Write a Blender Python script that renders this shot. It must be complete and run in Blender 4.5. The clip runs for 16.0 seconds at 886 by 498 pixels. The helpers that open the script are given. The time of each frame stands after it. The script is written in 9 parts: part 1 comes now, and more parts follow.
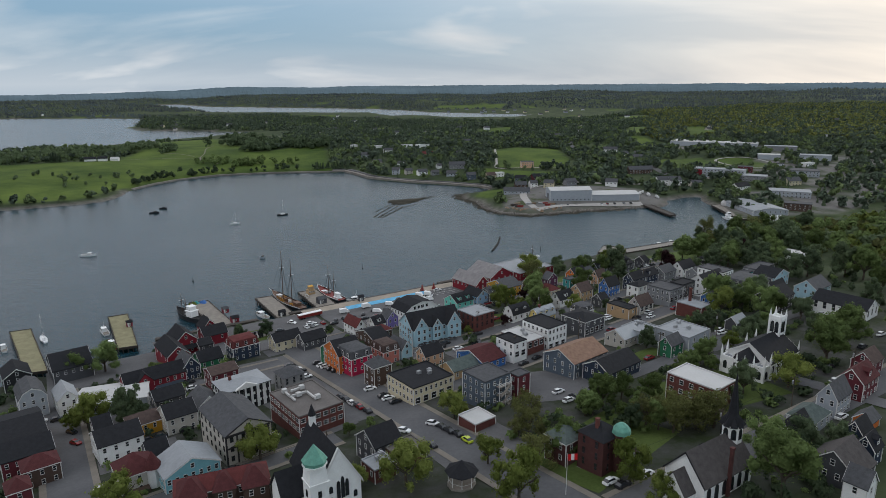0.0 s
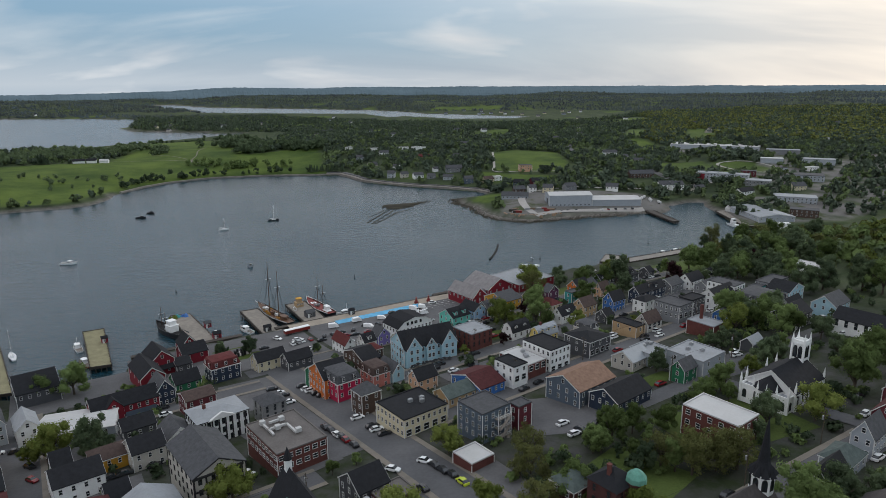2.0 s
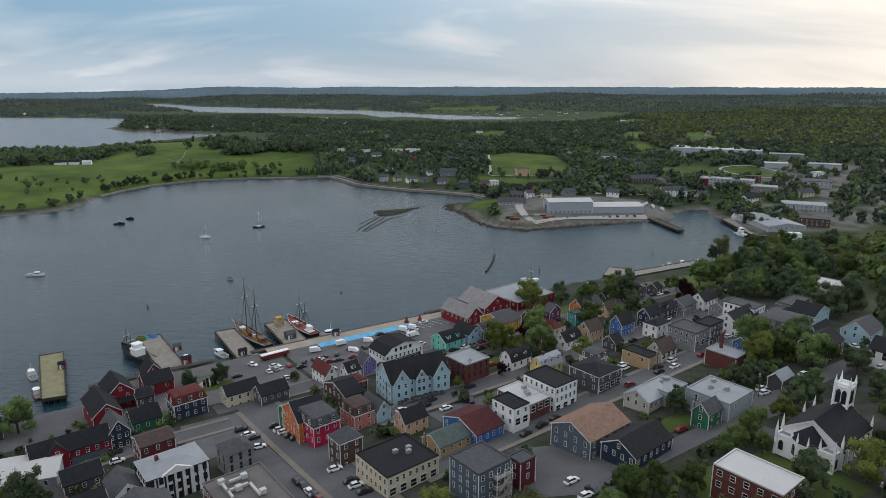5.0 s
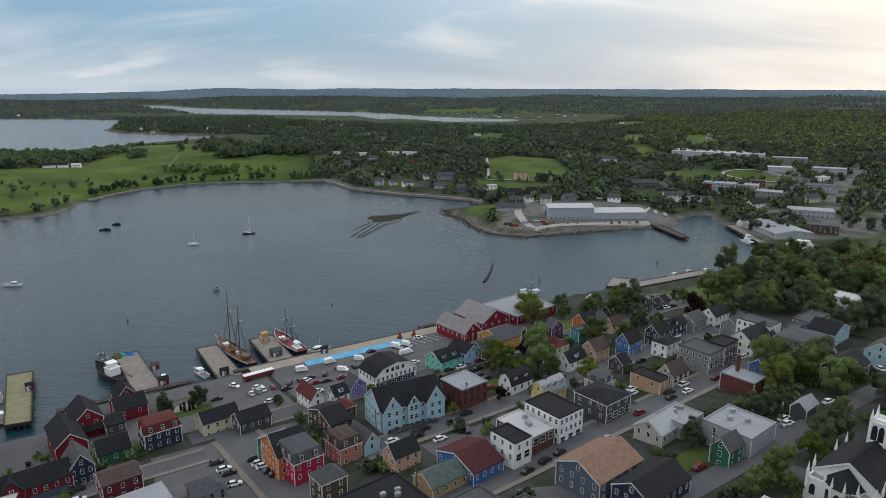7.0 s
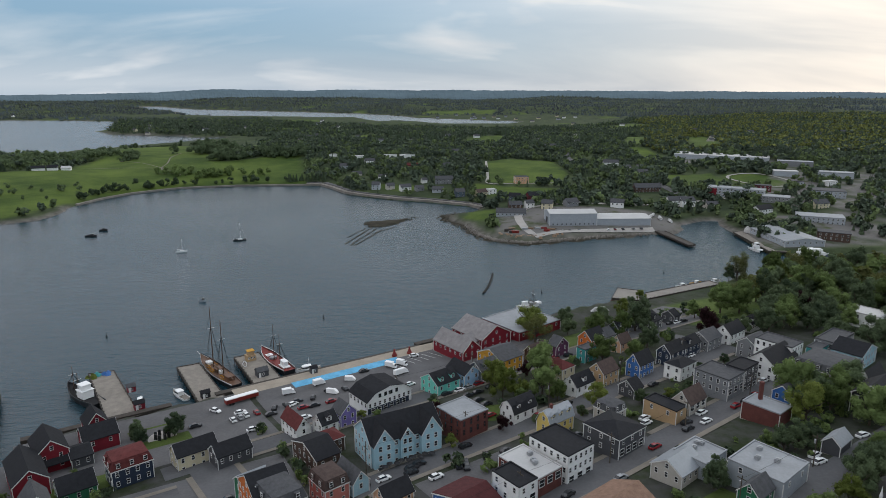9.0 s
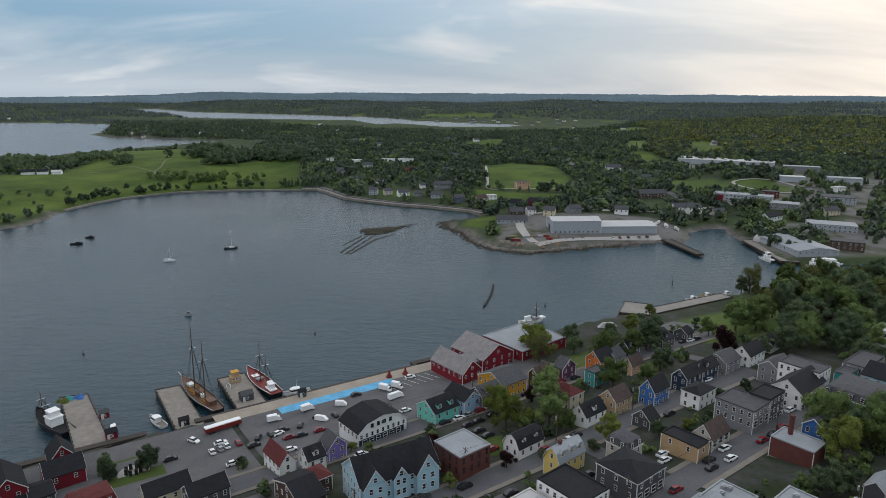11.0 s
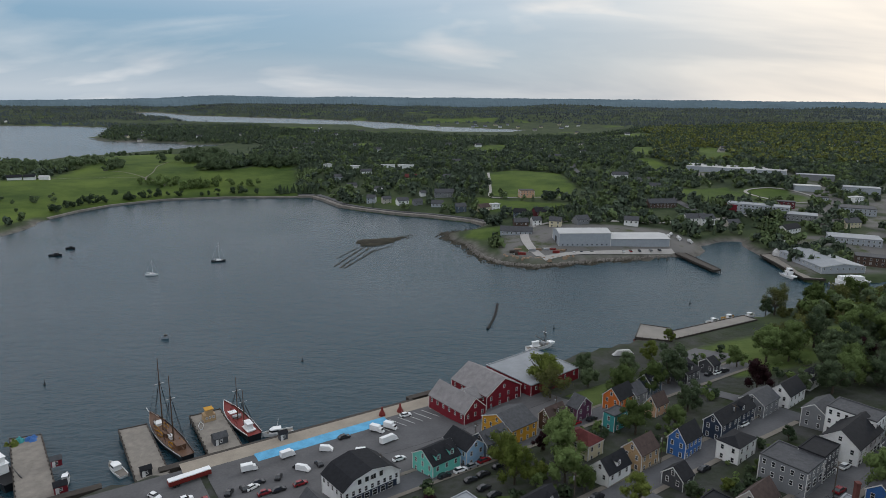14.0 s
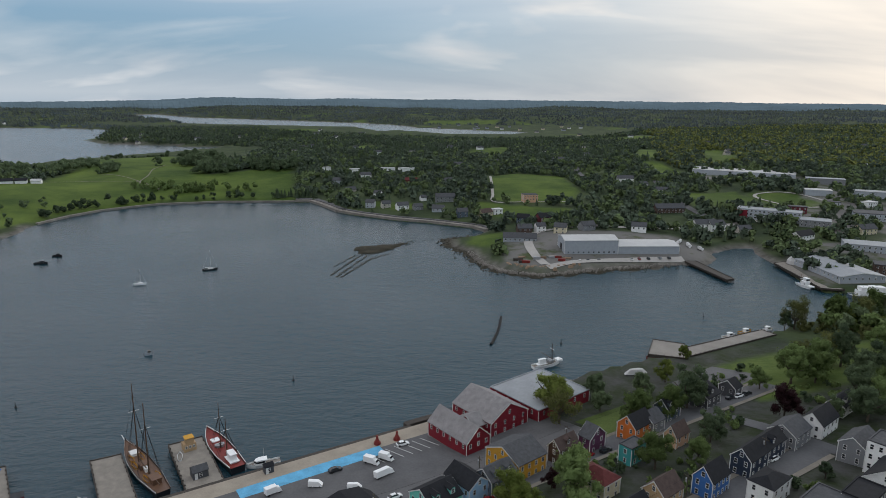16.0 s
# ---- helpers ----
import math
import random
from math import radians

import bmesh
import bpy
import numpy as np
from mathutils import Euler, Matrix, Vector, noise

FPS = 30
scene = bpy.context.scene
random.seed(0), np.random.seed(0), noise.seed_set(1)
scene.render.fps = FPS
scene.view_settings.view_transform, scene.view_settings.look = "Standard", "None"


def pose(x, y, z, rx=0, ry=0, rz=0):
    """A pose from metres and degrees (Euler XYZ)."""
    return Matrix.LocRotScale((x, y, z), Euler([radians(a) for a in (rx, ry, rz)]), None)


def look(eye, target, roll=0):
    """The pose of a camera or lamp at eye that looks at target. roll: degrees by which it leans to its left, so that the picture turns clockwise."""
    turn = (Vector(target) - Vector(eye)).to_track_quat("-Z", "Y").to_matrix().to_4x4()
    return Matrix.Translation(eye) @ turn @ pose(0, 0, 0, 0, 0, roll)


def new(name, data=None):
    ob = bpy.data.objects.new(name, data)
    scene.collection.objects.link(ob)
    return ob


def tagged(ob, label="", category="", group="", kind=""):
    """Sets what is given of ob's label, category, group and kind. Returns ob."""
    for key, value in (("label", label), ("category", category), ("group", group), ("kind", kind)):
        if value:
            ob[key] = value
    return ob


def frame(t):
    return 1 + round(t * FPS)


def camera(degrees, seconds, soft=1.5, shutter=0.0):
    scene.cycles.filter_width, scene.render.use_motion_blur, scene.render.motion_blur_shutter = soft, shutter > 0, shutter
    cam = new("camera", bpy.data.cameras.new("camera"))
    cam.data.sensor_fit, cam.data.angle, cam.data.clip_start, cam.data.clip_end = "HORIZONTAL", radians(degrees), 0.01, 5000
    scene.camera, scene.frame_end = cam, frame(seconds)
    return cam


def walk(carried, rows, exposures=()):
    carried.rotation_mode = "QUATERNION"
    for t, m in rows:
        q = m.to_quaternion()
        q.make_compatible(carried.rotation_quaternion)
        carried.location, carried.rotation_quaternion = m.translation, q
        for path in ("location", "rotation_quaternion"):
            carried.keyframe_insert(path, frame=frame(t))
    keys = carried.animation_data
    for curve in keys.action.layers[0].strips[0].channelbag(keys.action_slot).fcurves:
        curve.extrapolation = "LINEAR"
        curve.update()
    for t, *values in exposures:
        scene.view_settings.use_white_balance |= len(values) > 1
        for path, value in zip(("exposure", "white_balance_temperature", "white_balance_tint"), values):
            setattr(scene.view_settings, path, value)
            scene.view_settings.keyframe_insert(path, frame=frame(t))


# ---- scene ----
import itertools

cam = camera(68.0, 16.0, soft=0.75)
PATH = [
    (0, look((-0.000, -0.000, 118.000), (-0.000, 96.871, 93.182), -0.507)),
    (0.5, look((0.289, 4.778, 118.011), (0.387, 101.668, 93.265), -0.471)),
    (1, look((0.566, 9.548, 118.055), (0.771, 106.452, 93.365), -0.422)),
    (1.5, look((0.808, 14.282, 118.154), (1.122, 111.194, 93.496), -0.379)),
    (2, look((1.032, 18.940, 118.293), (1.468, 115.851, 93.636), -0.338)),
    (2.5, look((1.250, 23.558, 118.449), (1.821, 120.468, 93.787), -0.288)),
    (3, look((1.453, 28.201, 118.582), (2.172, 125.108, 93.913), -0.227)),
    (3.5, look((1.663, 32.887, 118.674), (2.537, 129.787, 93.984), -0.160)),
    (4, look((1.860, 37.636, 118.729), (2.856, 134.535, 94.037), -0.101)),
    (6.5, look((3.414, 60.571, 118.988), (4.816, 157.521, 94.519), 0.070)),
    (7, look((3.758, 65.124, 118.953), (5.246, 162.091, 94.556), 0.088)),
    (7.5, look((4.000, 69.771, 118.973), (5.560, 166.754, 94.648), 0.096)),
    (8, look((4.190, 74.466, 119.038), (5.801, 171.468, 94.792), 0.110)),
    (8.5, look((4.380, 79.181, 119.119), (6.043, 176.195, 94.922), 0.139)),
    (9, look((4.589, 83.912, 119.186), (6.291, 180.926, 94.990), 0.173)),
    (11.5, look((5.375, 107.997, 119.106), (7.201, 205.155, 95.506), 0.314)),
    (12, look((5.516, 112.890, 119.075), (7.335, 210.089, 95.640), 0.334)),
    (12.5, look((5.688, 117.795, 118.996), (7.506, 215.012, 95.638), 0.374)),
    (13, look((5.843, 122.738, 118.928), (7.621, 219.971, 95.633), 0.430)),
    (13.5, look((5.962, 127.721, 118.896), (7.683, 224.970, 95.666), 0.483)),
    (14, look((6.063, 132.698, 118.892), (7.747, 229.967, 95.743), 0.521)),
    (14.5, look((6.181, 137.628, 118.879), (7.838, 234.917, 95.809), 0.557)),
    (15, look((6.330, 142.495, 118.836), (7.933, 239.805, 95.853), 0.571)),
    (15.5, look((6.492, 147.299, 118.783), (8.030, 244.625, 95.864), 0.554)),
    (16, look((6.656, 152.058, 118.737), (8.138, 249.393, 95.851), 0.523)),
]
walk(cam, PATH, ((0, 0.06), (2.5, 0.07), (6.5, 0.17), (9, 0.14), (12.5, 0.06), (16, 0.0)))

# ---- light ----
SUN_AZ, SUN_EL = radians(50), radians(16)
world = bpy.data.worlds.new("sky")
scene.world = world
world.use_nodes = True
WN, WL = world.node_tree.nodes, world.node_tree.links
WN.clear()


def wnode(kind, **values):
    nd = WN.new(kind)
    for key, value in values.items():
        nd.inputs[key].default_value = value
    return nd


def wmath(op, a, b=None, c=None, clamp=False):
    nd = WN.new("ShaderNodeMath")
    nd.operation, nd.use_clamp = op, clamp
    for i, v in enumerate((a, b, c)):
        if v is None:
            continue
        if isinstance(v, (int, float)):
            nd.inputs[i].default_value = v
        else:
            WL.new(v, nd.inputs[i])
    return nd.outputs[0]


def wmix(fac, a, b):
    nd = WN.new("ShaderNodeMix")
    nd.data_type = "RGBA"
    for sock, v in ((nd.inputs[0], fac), (nd.inputs[6], a), (nd.inputs[7], b)):
        if isinstance(v, (tuple, float, int)):
            sock.default_value = v
        else:
            WL.new(v, sock)
    return nd.outputs[2]


sky = WN.new("ShaderNodeTexSky")
sky.sky_type, sky.sun_disc = "NISHITA", False
sky.sun_elevation, sky.sun_rotation = SUN_EL, SUN_AZ
sky.air_density, sky.dust_density, sky.ozone_density = 1.0, 1.2, 1.4
coord = WN.new("ShaderNodeTexCoord")
sep = WN.new("ShaderNodeSeparateXYZ")
WL.new(coord.outputs["Generated"], sep.inputs[0])
# a layer of cloud over the flat earth, seen in perspective
height = wmath("MAXIMUM", wmath("ADD", sep.outputs[2], 0.26), 0.05)
comb = WN.new("ShaderNodeCombineXYZ")
WL.new(wmath("DIVIDE", sep.outputs[0], height), comb.inputs[0])
WL.new(wmath("DIVIDE", sep.outputs[1], height), comb.inputs[1])
big = wnode("ShaderNodeTexNoise", Scale=0.85, Detail=4.0, Roughness=0.48, Distortion=0.6)
turn = WN.new("ShaderNodeMapping")
turn.inputs["Rotation"].default_value = (0, 0, 0.6)
turn.inputs["Scale"].default_value = (0.8, 1.3, 1)
turn.inputs["Location"].default_value = (3.3, 1.7, 0)
WL.new(comb.outputs[0], turn.inputs[0])
WL.new(turn.outputs[0], big.inputs["Vector"])
fine = wnode("ShaderNodeTexNoise", Scale=1.7, Detail=6.0, Roughness=0.6)
WL.new(turn.outputs[0], fine.inputs["Vector"])
cover = wmath("ADD", wmath("MULTIPLY", big.outputs[0], 0.84), wmath("MULTIPLY", fine.outputs[0], 0.16))
cover = wmath("SMOOTH_MIN", wmath("MULTIPLY_ADD", cover, 4.6, -2.0, clamp=True), 1.0, 0.2)
sunward = WN.new("ShaderNodeVectorMath")
sunward.operation = "DOT_PRODUCT"
WL.new(coord.outputs["Generated"], sunward.inputs[0])
sunward.inputs[1].default_value = (math.sin(SUN_AZ) * math.cos(SUN_EL), math.cos(SUN_AZ) * math.cos(SUN_EL), math.sin(SUN_EL))
near_sun = wmath("POWER", wmath("MAXIMUM", wmath("MULTIPLY_ADD", sunward.outputs["Value"], 0.5, 0.5), 0.0), 8.0)
scaled = WN.new("ShaderNodeVectorMath")
scaled.operation = "SCALE"
scaled.inputs["Scale"].default_value = 0.10
WL.new(sky.outputs[0], scaled.inputs[0])
blue = wmix(0.8, scaled.outputs[0], (0.21, 0.37, 0.54, 1))
stripe = wnode("ShaderNodeTexNoise", Scale=0.75, Detail=5.0, Roughness=0.55, Distortion=0.4)
spread = WN.new("ShaderNodeMapping")
spread.inputs["Rotation"].default_value = (0, 0, 0.35)
spread.inputs["Scale"].default_value = (0.6, 1.3, 1)
spread.inputs["Location"].default_value = (7.1, 2.4, 0)
WL.new(comb.outputs[0], spread.inputs[0])
WL.new(spread.outputs[0], stripe.inputs["Vector"])
shade = wmath("MULTIPLY_ADD", stripe.outputs[0], 4.2, -1.55, clamp=True)
cloud = wmix(shade, wmix(near_sun, (0.50, 0.54, 0.595, 1), (0.80, 0.74, 0.67, 1)), wmix(near_sun, (0.75, 0.77, 0.79, 1), (1.30, 1.12, 0.91, 1)))
veil = wmath("MULTIPLY", wmath("SUBTRACT", 1.0, wmath("MULTIPLY", wmath("ABSOLUTE", sep.outputs[2]), 14.0, clamp=True)), 0.55)
cloud_fac = wmath("MAXIMUM", cover, wmath("MAXIMUM", veil, wmath("MULTIPLY", near_sun, 1.2, clamp=True)))
lit = wmix(cloud_fac, blue, cloud)
# an overcast sky is brightest and greyest overhead
west = wmath("MULTIPLY_ADD", sep.outputs[0], -0.9, 0.5, clamp=True)
lit = wmix(wmath("MULTIPLY_ADD", sep.outputs[2], 5.0, -0.5, clamp=True), lit, wmix(west, (0.41, 0.50, 0.575, 1), (0.82, 0.79, 0.82, 1)))
lit = wmix(wmath("MULTIPLY_ADD", sep.outputs[2], 2.2, -0.75, clamp=True), lit, (0.512, 0.545, 0.60, 1))
gain = wmath("MULTIPLY_ADD", wmath("MAXIMUM", sep.outputs[2], 0.0), 0.85, 0.99)
bright = WN.new("ShaderNodeVectorMath")
bright.operation = "SCALE"
WL.new(lit, bright.inputs[0])
WL.new(gain, bright.inputs["Scale"])
lit = bright.outputs[0]
back = wnode("ShaderNodeBackground", Strength=1.0)
WL.new(lit, back.inputs["Color"])
wout = WN.new("ShaderNodeOutputWorld")
WL.new(back.outputs[0], wout.inputs[0])

sun = new("sun", bpy.data.lights.new("sun", "SUN"))
sun.data.energy, sun.data.angle, sun.data.color = 0.85, radians(14), (1.0, 0.93, 0.85)
sun.matrix_world = look((0, 0, 0), (-math.sin(SUN_AZ) * math.cos(SUN_EL), -math.cos(SUN_AZ) * math.cos(SUN_EL), -math.sin(SUN_EL)))

# ---- materials ----
MATS = {}


def mat(name, color, rough=0.8, var=0.18, scale=0.35, fine_scale=6.0, bump=0.0, bump_scale=8.0, metal=0.0, tint=None, rand=0.0, boards=0.0, spec=0.3, leafy=False):
    """A surface whose colour varies at two scales, with relief; boards: spacing in metres of horizontal laps; rand: spread from object to object."""
    if name in MATS:
        return MATS[name]
    m = bpy.data.materials.new(name)
    m.use_nodes = True
    ns, ls = m.node_tree.nodes, m.node_tree.links
    bsdf = ns["Principled BSDF"]
    bsdf.inputs["Roughness"].default_value = rough
    bsdf.inputs["Metallic"].default_value = metal
    bsdf.inputs["Specular IOR Level"].default_value = spec
    geo = ns.new("ShaderNodeNewGeometry")
    n1, n2 = ns.new("ShaderNodeTexNoise"), ns.new("ShaderNodeTexNoise")
    for nd, sc, det in ((n1, scale, 3.0), (n2, fine_scale, 4.0)):
        nd.inputs["Scale"].default_value = sc
        nd.inputs["Detail"].default_value = det
        ls.new(geo.outputs["Position"], nd.inputs["Vector"])
    both = ns.new("ShaderNodeMath")
    both.operation = "MULTIPLY_ADD"
    ls.new(n1.outputs[0], both.inputs[0])
    both.inputs[1].default_value = 0.6
    small = ns.new("ShaderNodeMath")
    small.operation = "MULTIPLY"
    ls.new(n2.outputs[0], small.inputs[0])
    small.inputs[1].default_value = 0.4
    ls.new(small.outputs[0], both.inputs[2])
    fac = both.outputs[0]
    if rand:
        info = ns.new("ShaderNodeObjectInfo")
        rr = ns.new("ShaderNodeMath")
        rr.operation = "MULTIPLY_ADD"
        ls.new(info.outputs["Random"], rr.inputs[0])
        rr.inputs[1].default_value = rand
        ls.new(fac, rr.inputs[2])
        off = ns.new("ShaderNodeMath")
        off.operation = "SUBTRACT"
        ls.new(rr.outputs[0], off.inputs[0])
        off.inputs[1].default_value = rand * 0.5
        fac = off.outputs[0]
    ramp = ns.new("ShaderNodeValToRGB")
    lo = tuple(c * (1 - var) for c in color)
    hi = tint if tint else tuple(min(1, c * (1 + var)) for c in color)
    ramp.color_ramp.elements[0].position, ramp.color_ramp.elements[1].position = 0.3, 0.7
    ramp.color_ramp.elements[0].color, ramp.color_ramp.elements[1].color = (*lo, 1), (*hi, 1)
    ls.new(fac, ramp.inputs[0])
    ls.new(ramp.outputs[0], bsdf.inputs["Base Color"])
    if bump or boards:
        bp = ns.new("ShaderNodeBump")
        bp.inputs["Strength"].default_value = 0.6
        bp.inputs["Distance"].default_value = bump or 0.03
        if boards:
            wv = ns.new("ShaderNodeTexWave")
            wv.bands_direction, wv.wave_profile = "Z", "SAW"
            wv.inputs["Scale"].default_value = 0.314 / boards
            ls.new(geo.outputs["Position"], wv.inputs["Vector"])
            ls.new(wv.outputs["Fac"], bp.inputs["Height"])
        else:
            n3 = ns.new("ShaderNodeTexNoise")
            n3.inputs["Scale"].default_value = bump_scale
            n3.inputs["Detail"].default_value = 5.0
            ls.new(geo.outputs["Position"], n3.inputs["Vector"])
            ls.new(n3.outputs[0], bp.inputs["Height"])
        ls.new(bp.outputs[0], bsdf.inputs["Normal"])
    if leafy:
        ls.new(ramp.outputs[0], bsdf.inputs["Base Color"])
        bsdf.inputs["Specular IOR Level"].default_value = 0.1
        # light comes through thin leaves
        thin, both_ways = ns.new("ShaderNodeBsdfTranslucent"), ns.new("ShaderNodeMixShader")
        both_ways.inputs[0].default_value = 0.4
        ls.new(ramp.outputs[0], thin.inputs["Color"])
        ls.new(bsdf.outputs[0], both_ways.inputs[1])
        ls.new(thin.outputs[0], both_ways.inputs[2])
        ls.new(both_ways.outputs[0], ns["Material Output"].inputs["Surface"])
    MATS[name] = m
    return m


def paint(name, r, g, b, boards=0.16):
    return mat("paint_" + name, (r, g, b), 0.65, 0.10, 0.5, 4.0, bump=0.02, boards=boards, spec=0.3)


def shingle(name, r, g, b):
    return mat("shingle_" + name, (r, g, b), 0.9, 0.28, 0.9, 5.0, bump=0.04, bump_scale=5.0, spec=0.2)


ROOF_BLACK = shingle("black", 0.016, 0.017, 0.020)
ROOF_GREY = shingle("grey", 0.066, 0.068, 0.073)
ROOF_BROWN = shingle("brown", 0.20, 0.125, 0.09)
ROOF_DKBROWN = shingle("dark_brown", 0.066, 0.047, 0.042)
ROOF_DUSK = shingle("dusky_brown", 0.062, 0.056, 0.055)
ROOF_RED = shingle("red", 0.095, 0.026, 0.025)
ROOF_MAROON = shingle("maroon", 0.068, 0.021, 0.022)
ROOF_WHITE = mat("membrane_white", (0.42, 0.42, 0.415), 0.6, 0.10, 0.15, 1.5, bump=0.02)
ROOF_LIGHT = mat("membrane_light_grey", (0.24, 0.255, 0.27), 0.7, 0.16, 0.15, 1.2, bump=0.02)
ROOF_TAR = mat("tar_and_gravel", (0.115, 0.105, 0.10), 0.95, 0.25, 0.2, 2.0, bump=0.03)
ROOF_METAL = mat("weathered_metal", (0.24, 0.26, 0.28), 0.5, 0.12, 0.3, 2.0, metal=0.3)
ROOF_WEATHERED = mat("weathered_shingle", (0.20, 0.19, 0.19), 0.95, 0.25, 0.5, 3.0, bump=0.04)
ROOF_GREEN = shingle("grey_green", 0.075, 0.095, 0.09)
COPPER = mat("verdigris", (0.10, 0.255, 0.20), 0.7, 0.25, 0.8, 4.0)
WHITE = paint("white", 0.70, 0.71, 0.70)
CREAM = paint("cream", 0.52, 0.47, 0.33)
BEIGE = paint("beige", 0.40, 0.38, 0.34)
LTBLUE = paint("light_blue", 0.30, 0.46, 0.53)
SKYBLUE = paint("sky_blue", 0.28, 0.45, 0.62)
BLUE = paint("blue", 0.035, 0.12, 0.33)
NAVY = paint("navy", 0.018, 0.029, 0.052)
SLATE = paint("slate_blue", 0.075, 0.10, 0.13)
GREY = paint("grey", 0.17, 0.18, 0.19)
DKGREY = paint("dark_grey", 0.06, 0.063, 0.07)
LTGREY = paint("light_grey", 0.30, 0.33, 0.36)
RED = paint("barn_red", 0.165, 0.011, 0.021)
MAGENTA = paint("magenta", 0.36, 0.012, 0.055)
MAROON = paint("maroon_wall", 0.10, 0.018, 0.025)
PINK = paint("pink", 0.44, 0.16, 0.13)
ORANGE = paint("orange", 0.48, 0.13, 0.025)
YELLOW = paint("yellow", 0.55, 0.42, 0.13)
OCHRE = paint("ochre", 0.46, 0.24, 0.025)
GREEN = paint("green", 0.02, 0.13, 0.065)
TEAL = paint("teal", 0.04, 0.24, 0.24)
AQUA = paint("aqua", 0.14, 0.50, 0.42)
PURPLE = paint("purple", 0.16, 0.13, 0.34)
PLUM = paint("plum", 0.10, 0.035, 0.075)
TAN = paint("tan", 0.36, 0.25, 0.14)
PEACH = paint("peach", 0.50, 0.31, 0.20)
BLACK = paint("black", 0.016, 0.017, 0.02)
DKBROWN = paint("dark_brown", 0.07, 0.045, 0.035)
BRICK = mat("brick", (0.105, 0.037, 0.031), 0.9, 0.25, 0.6, 9.0, bump=0.02, bump_scale=14)
OLDBRICK = mat("old_dark_brick", (0.062, 0.024, 0.022), 0.9, 0.3, 0.6, 9.0, bump=0.02, bump_scale=14)
TURQUOISE = paint("turquoise", 0.17, 0.40, 0.46)
GRANITE = mat("granite", (0.20, 0.20, 0.20), 0.9, 0.25, 0.8, 6.0, bump=0.05, bump_scale=3)
CONCRETE = mat("concrete", (0.21, 0.195, 0.175), 0.9, 0.18, 0.15, 2.0, bump=0.01)
QUAY = mat("buff_concrete", (0.27, 0.235, 0.19), 0.9, 0.18, 0.2, 2.0, bump=0.01)
PAVING = mat("buff_paving", (0.165, 0.148, 0.125), 0.9, 0.2, 0.3, 3.0, bump=0.01)
ASPHALT = mat("asphalt", (0.088, 0.089, 0.094), 0.9, 0.22, 0.09, 1.1, bump=0.01)
PATCH = mat("old_asphalt", (0.094, 0.093, 0.096), 0.9, 0.25, 0.12, 1.4, bump=0.01)
LINE = mat("road_paint", (0.55, 0.55, 0.52), 0.8, 0.2, 2.0, 9.0)
BLUEPATH = mat("blue_painted_deck", (0.10, 0.33, 0.52), 0.8, 0.25, 0.4, 2.5)
DECK = mat("weathered_planks", (0.205, 0.185, 0.16), 0.9, 0.25, 0.5, 3.0, bump=0.03, bump_scale=4)
DECKGREEN = mat("mossy_planks", (0.20, 0.185, 0.11), 0.95, 0.25, 0.3, 2.0, bump=0.03, bump_scale=4)
TIMBER = mat("wet_timber", (0.045, 0.038, 0.032), 0.8, 0.3, 0.8, 5.0, bump=0.04)
WOOD = mat("varnished_wood", (0.115, 0.062, 0.038), 0.5, 0.25, 0.8, 6.0)
SPAR = mat("spar", (0.075, 0.045, 0.028), 0.6, 0.2, 1.0, 5.0)
BARK = mat("bark", (0.07, 0.058, 0.045), 0.95, 0.3, 1.5, 6.0, bump=0.05)
GLASS = mat("window_glass", (0.018, 0.022, 0.026), 0.06, 0.3, 0.6, 2.0, spec=0.7)
TRIM = mat("white_trim", (0.58, 0.58, 0.57), 0.6, 0.08, 0.8, 5.0)
DARKTRIM = mat("black_trim", (0.02, 0.02, 0.022), 0.6, 0.1, 0.8, 5.0)
STEEL = mat("galvanised_steel", (0.34, 0.35, 0.36), 0.45, 0.12, 0.8, 4.0, metal=0.6)
RUBBER = mat("rubber", (0.014, 0.014, 0.015), 0.85, 0.1, 1.0, 5.0)
HULLWHITE = mat("white_gelcoat", (0.72, 0.73, 0.73), 0.3, 0.05, 0.5, 3.0, spec=0.5)
HULLBLACK = mat("black_hull", (0.012, 0.013, 0.016), 0.4, 0.2, 0.5, 3.0, spec=0.5)
HULLRED = mat("red_hull", (0.16, 0.02, 0.016), 0.5, 0.2, 0.5, 3.0)
STONE = mat("rubble_stone", (0.19, 0.175, 0.155), 0.95, 0.35, 0.15, 1.5, bump=0.3, bump_scale=0.8)
WEED = mat("wet_weed", (0.045, 0.04, 0.027), 0.8, 0.45, 0.06, 0.5, bump=0.2, bump_scale=0.6)
DIRT = mat("dirt", (0.22, 0.155, 0.105), 0.95, 0.3, 0.1, 1.0, bump=0.05, bump_scale=1.0)
GRAVEL = mat("gravel", (0.31, 0.295, 0.275), 0.95, 0.2, 0.06, 1.2, bump=0.04, bump_scale=2.0)
LAWN = mat("lawn", (0.058, 0.088, 0.022), 0.95, 0.3, 0.08, 1.4, bump=0.05, bump_scale=3.0, tint=(0.085, 0.115, 0.034), spec=0.1)
LEAF = mat("leaf_green", (0.084, 0.123, 0.037), 0.75, 0.3, 0.25, 1.5, tint=(0.163, 0.225, 0.081), rand=0.35, leafy=True)
LEAFY = mat("leaf_yellow_green", (0.110, 0.147, 0.030), 0.75, 0.3, 0.25, 1.5, tint=(0.199, 0.237, 0.062), rand=0.3, leafy=True)
